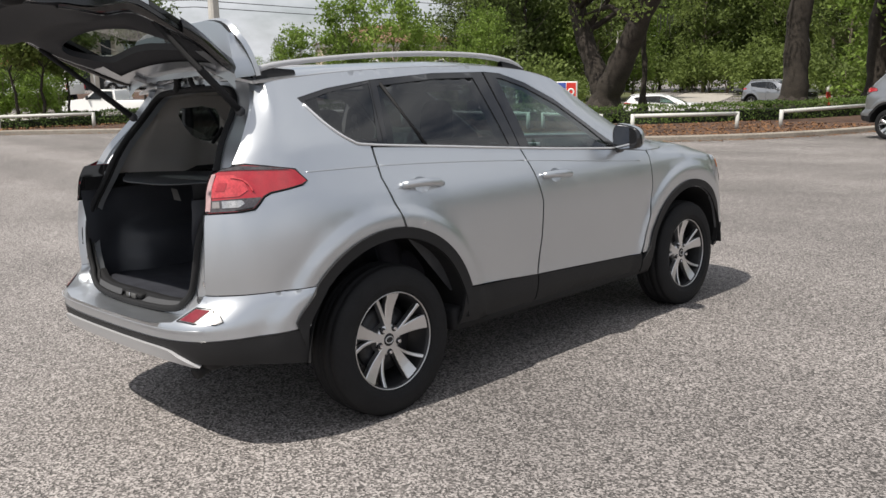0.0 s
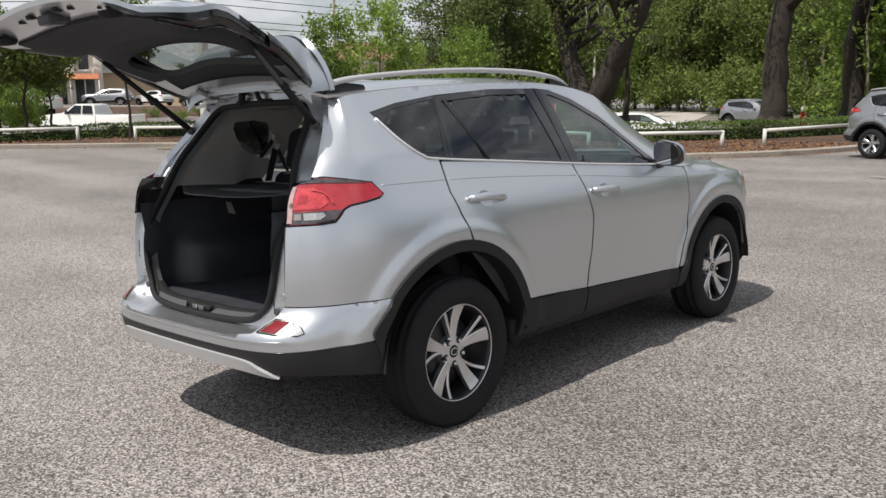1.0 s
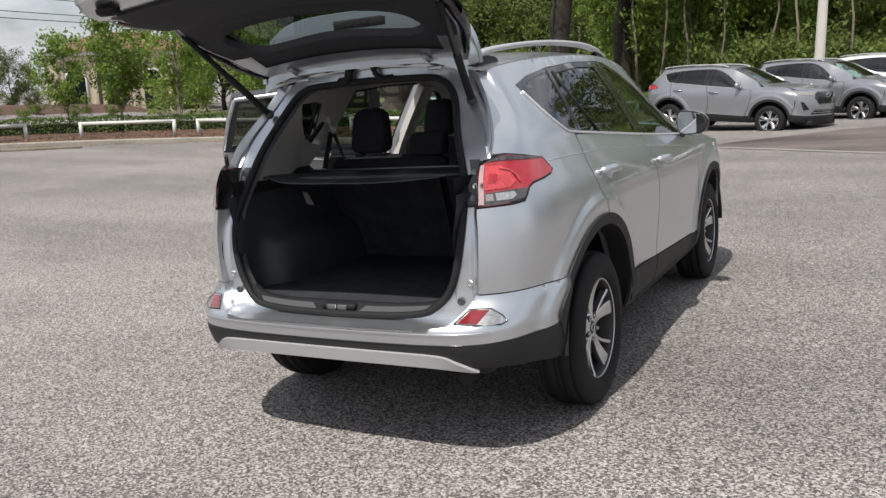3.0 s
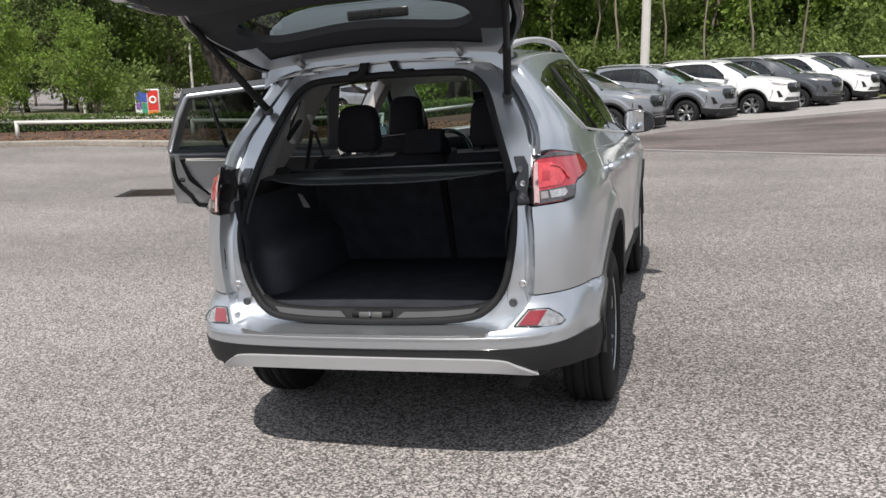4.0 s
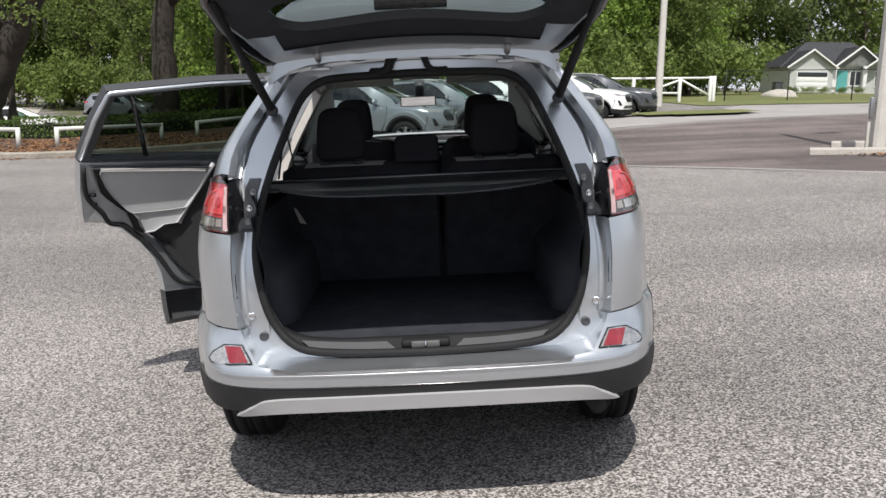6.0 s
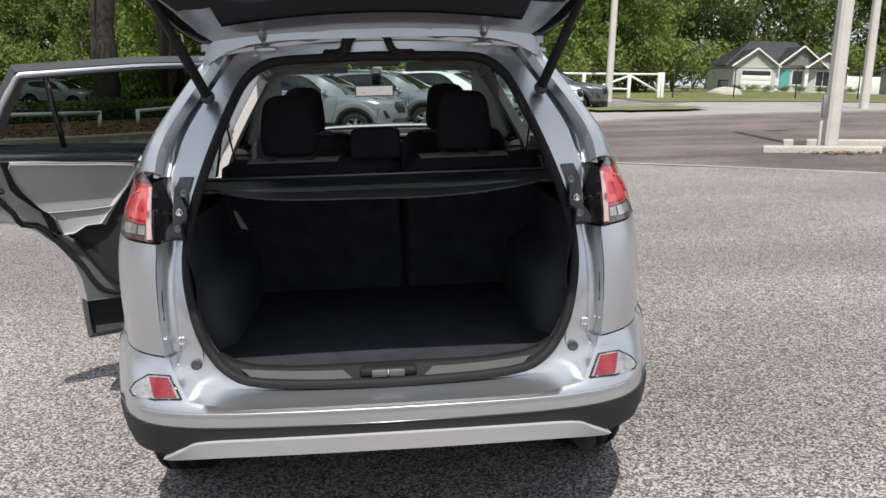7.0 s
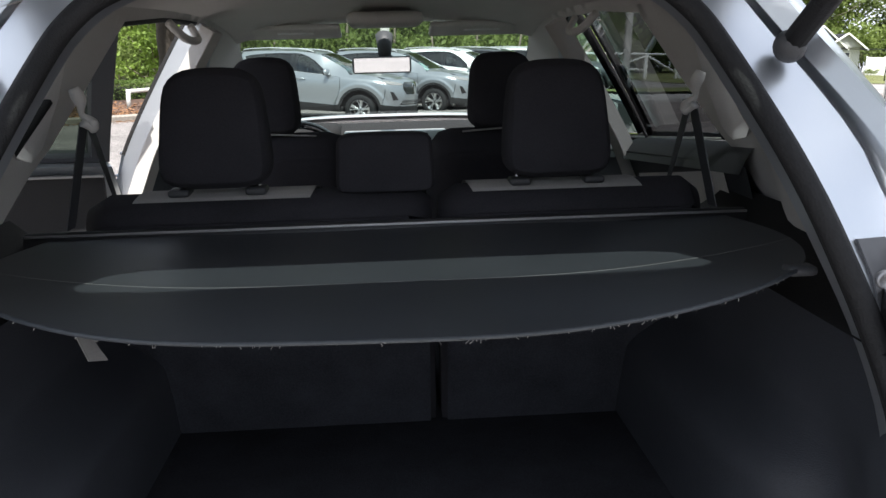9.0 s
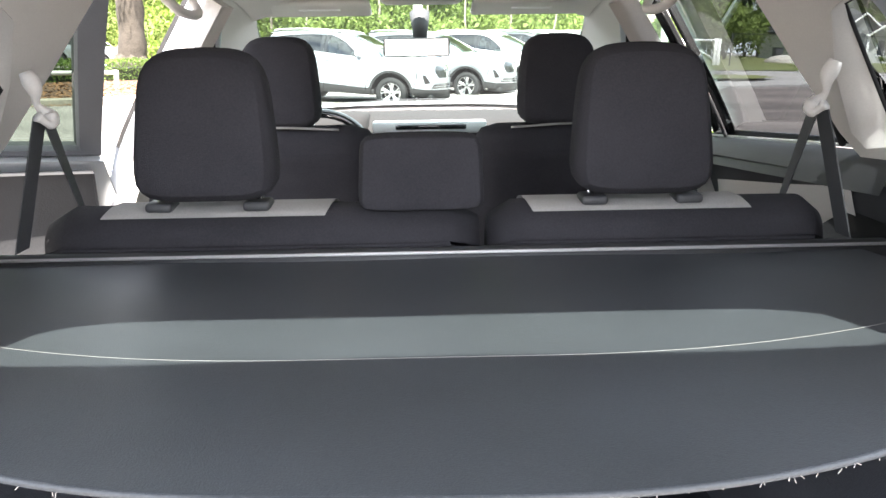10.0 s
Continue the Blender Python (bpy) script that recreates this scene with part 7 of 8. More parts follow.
# rows of trees: ahead, ahead left, behind the houses, far left
wood(-8, 39, 7, 48, 17, 7, (0, 1, 1, 1), 0.6, 0.9)
wood(-10, 48, 12, 54, 13, 12, (0, 2, 0), 0.9, 1.2)
wood(-17, 54, -8, 46, 15, 8, (1, 1, 0, 0), 0.75, 1.1)
wood(-24, 78, -8, 58, 18, 10, (0, 0, 3), 0.9, 1.25)
wood(-40, 106, -17, 54, 18, 14, (0, 2, 2, 0), 0.8, 1.2)
wood(-72, 118, -28, 98, 24, 12, (0, 0, 3), 1.0, 1.35)
wood(-96, 50, -80, 82, 10, 14, (0, 1, 3), 0.40, 0.55)
wood(-80, 84, -56, 118, 15, 16, (0, 0, 3), 0.75, 1.0)
wood(-118, 8, -97, 52, 16, 14, (0, 1, 3), 0.52, 0.74)
wood(-64, 66, -47, 77, 10, 12, (0, 0, 1, 3), 0.85, 1.15)
wood(14, 97, 88, 88, 24, 14, (0, 0, 3, 3), 1.0, 1.45)
wood(9, 51, 25, 68, 15, 6, (1, 1, 1, 0), 0.65, 0.95)
wood(95, 40, 90, 95, 8, 10, (0, 3), 1.0, 1.3)
for k in range(26):
    x = rnd.uniform(-7, 12)
    y = 37.8 + rnd.uniform(0, 3.0) + max(0, -x - 6) * 0.9 + max(0, x) * 0.85
    m = on_ground(x, y, -0.05, rnd.uniform(0, 360))
    s = rnd.uniform(0.7, 1.25)
    if k == 0:
        shrub.matrix_basis = m
    else:
        copy_thing(shrub, m).scale = (s, s, s)
for x, y in ((-46, 62), (-48, 66), (-50, 48), (-52, 70), (-33, 40), (-22, 66), (-24, 74), (-19, 60)):
    s = rnd.uniform(0.8, 1.5)
    copy_thing(shrub, on_ground(x, y, -0.05, rnd.uniform(0, 360))).scale = (s, s, s)
for k, (x, y, s) in enumerate(((-26.5, 18.8, 0.64), (-25.6, 20.6, 0.6), (-24.6, 19.6, 0.85), (-21.6, 19.8, 0.80), (-22.8, 22.6, 0.60), (-19.6, 22.5, 0.66), (-27, 31, 0.8), (-40.5, 10.8, 0.56), (-39.0, 13.2, 0.60), (-39.6, 12.0, 0.52), (-36.6, 11.4, 0.62), (-37.4, 10.2, 0.66), (-37.6, 9.0, 0.60), (-38.0, 7.8, 0.7))):
    m = on_ground(x, y, 0.0, rnd.uniform(0, 360))
    if k == 0:
        small.matrix_basis = m @ Matrix.Diagonal((s, s, s, 1))
    else:
        copy_thing(small, m).scale = (s, s, s * rnd.uniform(0.9, 1.15))


for k in range(14):
    s = rnd.uniform(2.0, 2.8)
    copy_thing(shrub, on_ground(-66 + 3.4 * k, 113 - 1.5 * k + rnd.uniform(-2, 2), -0.05, rnd.uniform(0, 360))).scale = (s, s, s)
for k in range(12):
    s = rnd.uniform(1.2, 1.7)
    copy_thing(shrub, on_ground(8.5 + 1.5 * k, 50.5 + 1.55 * k + rnd.uniform(-0.5, 1.5), -0.05, rnd.uniform(0, 360))).scale = (s, s, s)
for k in range(17):
    s = rnd.uniform(0.24, 0.34)
    copy_thing(shrub, on_ground(-52.5 - 1.2 * (k % 2), 13 + 1.9 * k + rnd.uniform(-0.3, 0.3), -0.05, rnd.uniform(0, 360))).scale = (s, s, s)
for k in range(16):
    s = rnd.uniform(1.7, 2.4)
    copy_thing(shrub, on_ground(20 + 4.2 * k, 92 + rnd.uniform(-2, 3), -0.05, rnd.uniform(0, 360))).scale = (s, s, s)


def big_oak(x, y, stems, label, seed, crown_n, reach, base_r):
    rnd = random.Random(seed)
    ob = thing("oak_tree", label, "tree", on_ground(x, y, -0.05), group="old oaks in the bed")
    bm = bmesh.new()
    clumps = []
    for pts, radii in stems:
        line = spline(pts, 5)
        rr = [radii[0] + (radii[1] - radii[0]) * (i / (len(line) - 1)) ** 0.7 for i in range(len(line))]
        rr = [r * (1 + 0.06 * math.sin(i * 1.9 + seed)) for i, r in enumerate(rr)]
        tube(bm, line, rr, 14)
        for k in range(crown_n):
            t = rnd.uniform(0.62, 1.0)
            c = line[int(t * (len(line) - 1))]
            a = rnd.random() * 6.283
            tip = c + Vector((math.cos(a) * reach * rnd.uniform(0.4, 1), math.sin(a) * reach * rnd.uniform(0.4, 1), rnd.uniform(0.5, 4.0)))
            tube(bm, [c, (c + tip) / 2 + Vector((0, 0, 0.5)), tip], [radii[1] * 0.6, radii[1] * 0.35, 0.02], 6)
            clumps.append((tip, rnd.uniform(0.8, 1.6)))
            clumps.append((tip + Vector((rnd.gauss(0, 0.8), rnd.gauss(0, 0.8), -rnd.random())), rnd.uniform(0.5, 1.0)))
    # root flare
    for k in range(7):
        a = k * math.tau / 7 + seed
        tube(bm, [(0, 0, 0.9), (base_r * 0.75 * math.cos(a), base_r * 0.75 * math.sin(a), 0.35), (base_r * 1.35 * math.cos(a), base_r * 1.35 * math.sin(a), -0.1)], [base_r * 0.6, base_r * 0.36, base_r * 0.15], 7)
    for v in bm.verts:
        v.co += Vector(noise.noise_vector(v.co * 2.2)) * 0.05
    part("trunk", bm, BARK, ob, "dark rough-barked trunk with limbs")
    crown = new("crown", leaves_mesh("crown", LEAF, clumps, 120, 0.085, seed + 3))
    crown.parent = ob
    crown["label"] = "crown of small oak leaves"
    # hanging moss
    bm = bmesh.new()
    for c, r in clumps[::6]:
        for k in range(7):
            p = Vector(c) + Vector((rnd.gauss(0, 0.4), rnd.gauss(0, 0.4), -0.3))
            n = rnd.uniform(0.3, 1.0)
            tube(bm, [p, p + Vector((rnd.gauss(0, 0.04), rnd.gauss(0, 0.04), -n / 2)), p + Vector((rnd.gauss(0, 0.06), rnd.gauss(0, 0.06), -n))], [0.03, 0.022, 0.004], 4)
    part("moss", bm, mat("grey_moss", (0.16, 0.17, 0.12), 0.95, vary=0.3), ob, "grey hanging moss")["kind"] = "stuff"
    return ob


big_oak(-14.5, 23.8, [([(0, 0, 0), (0.05, 0, 0.9), (-0.35, 0.1, 1.7), (-1.1, 0.2, 3.2), (-1.9, 0.3, 5.6), (-2.6, 0.2, 8.0)], (0.62, 0.22)), ([(0.05, 0, 0), (0.15, 0, 0.9), (0.65, -0.1, 1.8), (1.5, -0.2, 3.4), (2.5, -0.3, 5.2), (3.9, -0.3, 7.6)], (0.66, 0.28)), ([(0.9, 0, 2.2), (1.0, 0.3, 3.8), (0.7, 0.6, 6.0), (0.6, 0.8, 8.5)], (0.22, 0.12))], "old live oak with a forked dark trunk in the mulch bed", 31, 16, 4.5, 0.75)
big_oak(-11.5, 33.4, [([(0, 0, 0), (0.05, 0, 1.5), (0.0, 0, 4.0), (0.35, 0, 6.5), (0.2, 0, 10.0)], (0.62, 0.36))], "old oak with a straight dark trunk behind the hedge", 32, 26, 5.0, 0.7)
big_oak(-10.4, 39.9, [([(0, 0, 0), (0.05, 0, 1.5), (-0.1, 0, 4.0), (0.25, 0, 6.5), (0.4, 0, 10.0)], (0.56, 0.34))], "old oak with a pale-patched trunk behind the hedge", 33, 26, 5.0, 0.65)
big_oak(-15.7, 28.4, [([(0, 0, 0), (0.03, 0, 1.6), (-0.05, 0, 3.6), (0.1, 0, 7.5)], (0.13, 0.09))], "slim dark tree trunk beside the hedge", 34, 8, 2.5, 0.2)

# clipped hedge behind the rails
HEDGE = spline([(-44, -4.5), (-33.4, 5.6), (-29.3, 10.9), (-25.2, 16.0), (-20.6, 19.2), (-16.0, 21.2), (-12.6, 22.0), (-10.8, 23.2), (-9.4, 25.4), (-8.2, 28.2), (-7.5, 33), (-7.2, 45)], 5)


def hedge(i0, i1, hi, label):
    """A clipped hedge: a solid dark green core under a dense skin of small leaves, a little uneven along its top."""
    ob = thing("hedge", label, "hedge", group="clipped hedges")
    rnd = random.Random(i0)
    verts, faces = [], []
    half = 0.42
    core = bmesh.new()
    rows = []
    for i in range(i0, i1):
        a, b = HEDGE[i], HEDGE[i + 1]
        d = (b - a).normalized()
        side = Vector((-d.y, d.x))
        for k in range(int((b - a).length * 620)):
            q = a.lerp(b, rnd.random())
            top = hi * (1 + 0.12 * noise.noise((q.x * 0.9, q.y * 0.9, 3.0)) + 0.05 * rnd.gauss(0, 1))
            w = half * (1 + 0.15 * noise.noise((q.x * 1.1, q.y * 1.1, 9.0)))
            u = rnd.random() * (2 * w + 2 * hi)
            if u < 2 * w:
                off, z, n = u - w, top, Vector((0, 0, 1))
            elif u < 2 * w + hi:
                off, z, n = w, (u - 2 * w) / hi * top, Vector((side.x, side.y, 0.3))
            else:
                off, z, n = -w, (u - 2 * w - hi) / hi * top, Vector((-side.x, -side.y, 0.3))
            p = q + side * (off + rnd.gauss(0, 0.03))
            c = Vector((p.x, p.y, height(p.x, p.y) + 0.12 + z + rnd.gauss(0, 0.02)))
            n = (n + Vector((rnd.gauss(0, 0.6), rnd.gauss(0, 0.6), rnd.gauss(0, 0.6)))).normalized()
            t = Matrix.Rotation(rnd.random() * 6.28, 3, n) @ n.orthogonal().normalized()
            e = n.cross(t)
            r = rnd.uniform(0.028, 0.055)
            j = len(verts)
            verts += [c + t * r, c + e * r * 0.6, c - t * r, c - e * r * 0.6]
            faces.append((j, j + 1, j + 2, j + 3))
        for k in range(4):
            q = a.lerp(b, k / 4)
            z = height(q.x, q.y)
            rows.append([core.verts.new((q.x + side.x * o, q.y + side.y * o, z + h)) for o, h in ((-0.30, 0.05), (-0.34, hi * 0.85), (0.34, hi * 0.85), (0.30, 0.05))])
    for p, q in zip(rows, rows[1:]):
        for k in range(3):
            core.faces.new((p[k], q[k], q[k + 1], p[k + 1]))
    me = bpy.data.meshes.new("foliage")
    me.from_pydata(verts, [], faces)
    me.materials.append(HEDGE_LEAF)
    crown = new("foliage", me)
    crown.parent = ob
    part("woody_base", core, HEDGE_CORE, ob, "solid dark green core", smooth=False)


# near-black green for the flat-sided core under the leaf skin
HEDGE_CORE = mat("hedge_core_fill", (0.022, 0.028, 0.014), 0.95, vary=0.5, scale=6, fine=40, bump=0.6, bump_scale=40)
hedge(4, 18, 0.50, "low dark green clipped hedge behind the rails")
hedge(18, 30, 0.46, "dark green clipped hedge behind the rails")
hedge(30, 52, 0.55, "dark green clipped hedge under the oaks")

# ---- parked cars ----
# the parked kind has a taller bonnet and an upright nose
CANT = curve((-0.45, 1.585), (0.0, 1.62), (0.5, 1.64), (1.0, 1.64), (1.35, 1.615), (1.6, 1.565), (1.8, 1.475), (2.0, 1.38), (2.2, 1.28), (2.45, 1.165), (2.8, 1.15), (3.2, 1.09), (3.45, 1.02))
NOSE = curve((0.25, -0.06), (0.4, -0.01), (0.55, 0.0), (0.7, 0.0), (0.85, -0.015), (0.97, -0.045), (1.05, -0.11), (1.12, -0.22))
proto = thing("parked_suv", "pale silver three-row SUV parked beside the service road", "car", group="parked SUV row")
body(proto, PALE_SILVER, True)
rear_bumper(proto, PALE_SILVER)
part("tailgate", paneled(tail_loop([(-0.89, 0.70), (-0.885, 1.03), (-0.81, 1.2), (-0.81, 1.24), (-1.3, 1.22)]), surface=tail_skin, normal=tail_normal), PALE_SILVER, proto)
part("rear_glass", paneled(tail_loop([(-0.81, 1.25), (-0.81, 1.54), (-1.3, 1.55)]), surface=tail_skin, normal=tail_normal), PRIVACY, proto, "dark rear window")
part("cabin", boxed((-0.62, 0.0, 0.45), (0.62, 2.2, 1.15), 0.08), CLOTH, proto, "dark cabin interior")
for s in (1, -1):
    tail_lamp(proto, s)
for x in (-0.36, 0.36):
    part("seat", boxed((x - 0.22, 0.9, 1.0), (x + 0.22, 1.05, 1.42), 0.05), CLOTH, proto, "dark seat back")
paint_parts = [o for o in proto.children_recursive if o.type == "MESH" and o.data.materials and o.data.materials[0] == PALE_SILVER]
for o in paint_parts:
    o.material_slots[0].link = "OBJECT"
    o.material_slots[0].material = PALE_SILVER


def park(x, y, turn, paint, label, scale=(1.045, 1.07, 1.03), first=False, group="parked SUV row"):
    m = on_ground(x, y, 0, turn)
    car = proto if first else copy_thing(proto, m)
    car.matrix_basis = m
    car.scale = scale
    tagged(car, label, "car", group)
    for o in car.children_recursive:
        if o.type == "MESH" and o.material_slots and o.material_slots[0].link == "OBJECT":
            o.material_slots[0].material = paint
    return car


ROW = ((PALE_SILVER, "pale silver three-row SUV parked at the row's end"), (PALE_SILVER, "silver three-row SUV parked in the row"), (WHITE_PAINT, "white three-row SUV parked in the row"), (DARK_PAINT, "graphite three-row SUV parked in the row"), (WHITE_PAINT, "white three-row SUV parked beside a graphite one"), (DARK_PAINT, "graphite three-row SUV parked at the far end"))
for k, (paint, label) in enumerate(ROW):
    ahead = (0.40, 0.40, 0.62, 0.42, 0.20, 0.0)[k]
    if k == 0:
        park(-3.06, 20.80, -113, paint, label, (1.045, 1.12, 1.04), True)
    else:
        park(-2.91 + 1.75 * k + 0.883 * ahead, 21.91 + 2.1 * k - 0.469 * ahead, -118, paint, label)
park(-20.6, 50.0, -105, PALE_SILVER, "silver SUV waiting on the far street", group="cars on the street")
park(-21.0, 36.5, -60, WHITE_PAINT, "white car half hidden behind the hedge", (0.97, 1.0, 0.86), group="cars on the street")
for x, y, t, paint, label in ((-66.0, 40.5, 118, PALE_SILVER, "silver car parked across the street"), (-69.0, 35.6, 100, WHITE_PAINT, "white car parked before the tan building"), (-69.5, 38.6, -78, DARK_PAINT, "dark car parked before the tan building"), (-66.5, 30.6, 138, PALE_SILVER, "silver car parked above the mulched bank"), (-68.5, 25.0, 104, WHITE_PAINT, "white car parked before the columned building")):
    park(x, y, t, paint, label, (0.92, 0.94, 0.82), group="cars on the street")


def pickup(m):
    ob = thing("pickup_truck", "white crew-cab pickup truck on the street behind the hedge", "truck", m)
    part("cargo_bed", boxed((-0.98, -2.9, 0.62), (0.98, -0.75, 1.32), 0.05), WHITE_PAINT, ob)
    part("bed_floor", boxed((-0.86, -2.8, 1.05), (0.86, -0.85, 1.335), 0.02), BLACK_PLASTIC, ob, "dark load bed")
    bm = bmesh.new()
    side = [(-0.75, 0.62), (-0.75, 1.35), (-0.55, 1.92), (0.65, 1.95), (1.35, 1.38), (2.75, 1.28), (2.95, 1.05), (2.95, 0.62)]
    rows = [[bm.verts.new((x * (1 if z < 1.4 else 0.80), y, z)) for y, z in side] for x in (-0.99, 0.99)]
    for k in range(len(side)):
        bm.faces.new((rows[0][k], rows[1][k], rows[1][(k + 1) % len(side)], rows[0][(k + 1) % len(side)]))
    bm.faces.new(rows[0])
    bm.faces.new(rows[1][::-1])
    bmesh.ops.bevel(bm, geom=bm.edges[:], offset=0.05, segments=2, affect="EDGES")
    part("cab", bm, WHITE_PAINT, ob)
    for s in (1, -1):
        for y0, y1, y2, y3 in ((-0.60, -0.48, 0.08, 0.08), (0.18, 0.18, 0.62, 1.15)):
            bm = bmesh.new()
            q = [(s * (1.0 if z < 1.5 else 0.845), y, z) for y, z in ((y0, 1.38), (y1, 1.84), (y2, 1.86), (y3, 1.38))]
            f = bm.faces.new([bm.verts.new(p) for p in q])
            part("window", thicken(bm, 0.01), DARK_GLASS, ob, "dark cab window", smooth=False)
        part("tail_lamp", boxed((s * 0.94 - 0.05, -2.93, 0.95), (s * 0.94 + 0.05, -2.86, 1.28), 0.02), RED_LENS, ob, "red tail lamp")
        part("mirror", boxed((s * 1.1 - 0.1, 1.0, 1.35), (s * 1.1 + 0.1, 1.1, 1.6), 0.03), BLACK_PLASTIC, ob, "black door mirror")
        for y in (-1.9, 1.95):
            bm = bmesh.new()
            lathe(bm, [(-0.13, 0.2), (-0.14, 0.34), (-0.1, 0.40), (0.1, 0.40), (0.14, 0.34), (0.12, 0.22), (0.06, 0.2), (0.06, 0.001)], sides=28)
            part("wheel", bm, TYRE, ob, "black wheel", matrix=pose(s * 0.86, y, 0.40))
    return ob


truck = pickup(on_ground(-46.9, 19.3, 0, 124))
copy_thing(truck, on_ground(-54.5, 17.5, 0, 124))

# ---- buildings ----


def windows(ob, face, xs, z0, z1, w, material=DARK_GLASS):
    """Framed windows on a front wall at y = face."""
    for x in xs:
        win = part("window", boxed((x - w / 2, face - 0.05, z0), (x + w / 2, face - 0.02, z1)), material, ob, "dark glazed window")
        for lo, hi in (((x - w / 2 - 0.09, face - 0.09, z0 - 0.09), (x + w / 2 + 0.09, face - 0.003, z0)), ((x - w / 2 - 0.09, face - 0.09, z1), (x + w / 2 + 0.09, face - 0.003, z1 + 0.09)), ((x - w / 2 - 0.09, face - 0.09, z0), (x - w / 2, face - 0.003, z1)), ((x + w / 2, face - 0.09, z0), (x + w / 2 + 0.09, face - 0.003, z1)), ((x - 0.03, face - 0.07, z0), (x + 0.03, face - 0.012, z1))):
            part("window_frame", boxed(lo, hi), WHITE_TRIM, win, "white window frame")


def gable(ob, x0, x1, y0, y1, z0, z1, over=0.4, front=True):
    """A roof with its ridge running back from the front, with eaves and barge boards."""
    xm = (x0 + x1) / 2
    bm = bmesh.new()
    for xa, xb in ((x0 - over, xm), (x1 + over, xm)):
        za = z0 - over * (z1 - z0) / (xm - x0)
        v = [bm.verts.new(p) for p in ((xa, y0 - over, za), (xb, y0 - over, z1), (xb, y1, z1), (xa, y1, za))]
        bm.faces.new(v)
    part("roof", thicken(bm, 0.12), SHINGLE, ob, "charcoal shingle roof", smooth=False)
    for xa in (x0 - over, x1 + over):
        za = z0 - over * (z1 - z0) / (xm - x0)
        part("barge_board", tubed([(xa, y0 - over - 0.03, za), (xm, y0 - over - 0.03, z1)], 0.10, 4), WHITE_TRIM, ob, "white barge board", smooth=False)
    bm = bmesh.new()
    bm.faces.new([bm.verts.new(p) for p in ((x0, y0 - 0.02, z0), (x1, y0 - 0.02, z0), (xm, y0 - 0.02, z1))])
    part("gable_wall", thicken(bm, 0.1), WALL_GREY, ob, "grey gable wall", smooth=False)


def house(m, label, mirrored=False):
    ob = thing("house", label, "house", m)
    part("wall", boxed((0, 0.0, -0.5), (5.2, 9, 2.75)), WALL_GREY, ob, "grey siding wall", smooth=False)
    part("wall", boxed((5.2, 1.0, -0.5), (13.6, 9, 2.75)), WALL_GREY, ob, "grey siding wall", smooth=False)
    # main hip roof
    bm = bmesh.new()
    c = [bm.verts.new(p) for p in ((-0.5, 1.8, 2.6), (14.1, 1.8, 2.6), (14.1, 9.5, 2.6), (-0.5, 9.5, 2.6), (4.0, 5.6, 5.4), (9.6, 5.6, 5.4))]
    for f in ((0, 1, 5, 4), (1, 2, 5), (2, 3, 4, 5), (3, 0, 4)):
        bm.faces.new([c[i] for i in f])
    part("roof", thicken(bm, 0.12), SHINGLE, ob, "charcoal hip roof", smooth=False)
    gable(ob, 0, 5.2, 0, 5.5, 2.75, 4.35)
    gable(ob, 5.6, 11.4, 0.6, 5.5, 2.75, 4.75)
    gable(ob, 9.2, 13.6, 0.3, 5.5, 2.75, 4.1)
    door = part("garage_door", boxed((0.9, -0.09, 0.0), (4.6, -0.03, 2.15)), WHITE_TRIM, ob, "white panelled garage door", smooth=False)
    for k in range(4):
        part("door_panel", boxed((1.0, -0.125, 0.06 + 0.52 * k), (4.5, -0.085, 0.52 + 0.52 * k), 0.015), WHITE_TRIM if k < 3 else DARK_GLASS, door, "garage door panel")
    part("front_door", boxed((6.15, 0.90, 0.1), (7.35, 0.98, 2.3)), TEAL, ob, "teal front door")
    part("porch", boxed((5.4, -0.6, -0.5), (9.0, 1.0, 0.08)), CONCRETE, ob, "concrete porch")
    windows(ob, 1.0, (8.3,), 0.8, 2.2, 1.2)
    windows(ob, 1.0, (11.5,), 0.7, 2.2, 1.7)
    for x in (5.5, 9.1):
        part("porch_column", boxed((x - 0.22, 0.2, 0.0), (x + 0.22, 0.6, 2.75), 0.03), WHITE_TRIM, ob, "white porch column")
    return ob


first_house = house(on_ground(34.6, 77.6, 0.1, -4), "grey single-storey house with a teal door and white garage")
first_house.scale = (0.80, 0.92, 0.93)
copy_thing(first_house, on_ground(53.5, 76.5, 0.1, -4))
for k in range(8):
    x, y = 34 + 1.6 * k + rnd.uniform(-0.4, 0.4), 75.6 - 0.1 * k
    copy_thing(shrub, on_ground(x, y, 0, 30 * k)).scale = (0.3, 0.3, 0.25)


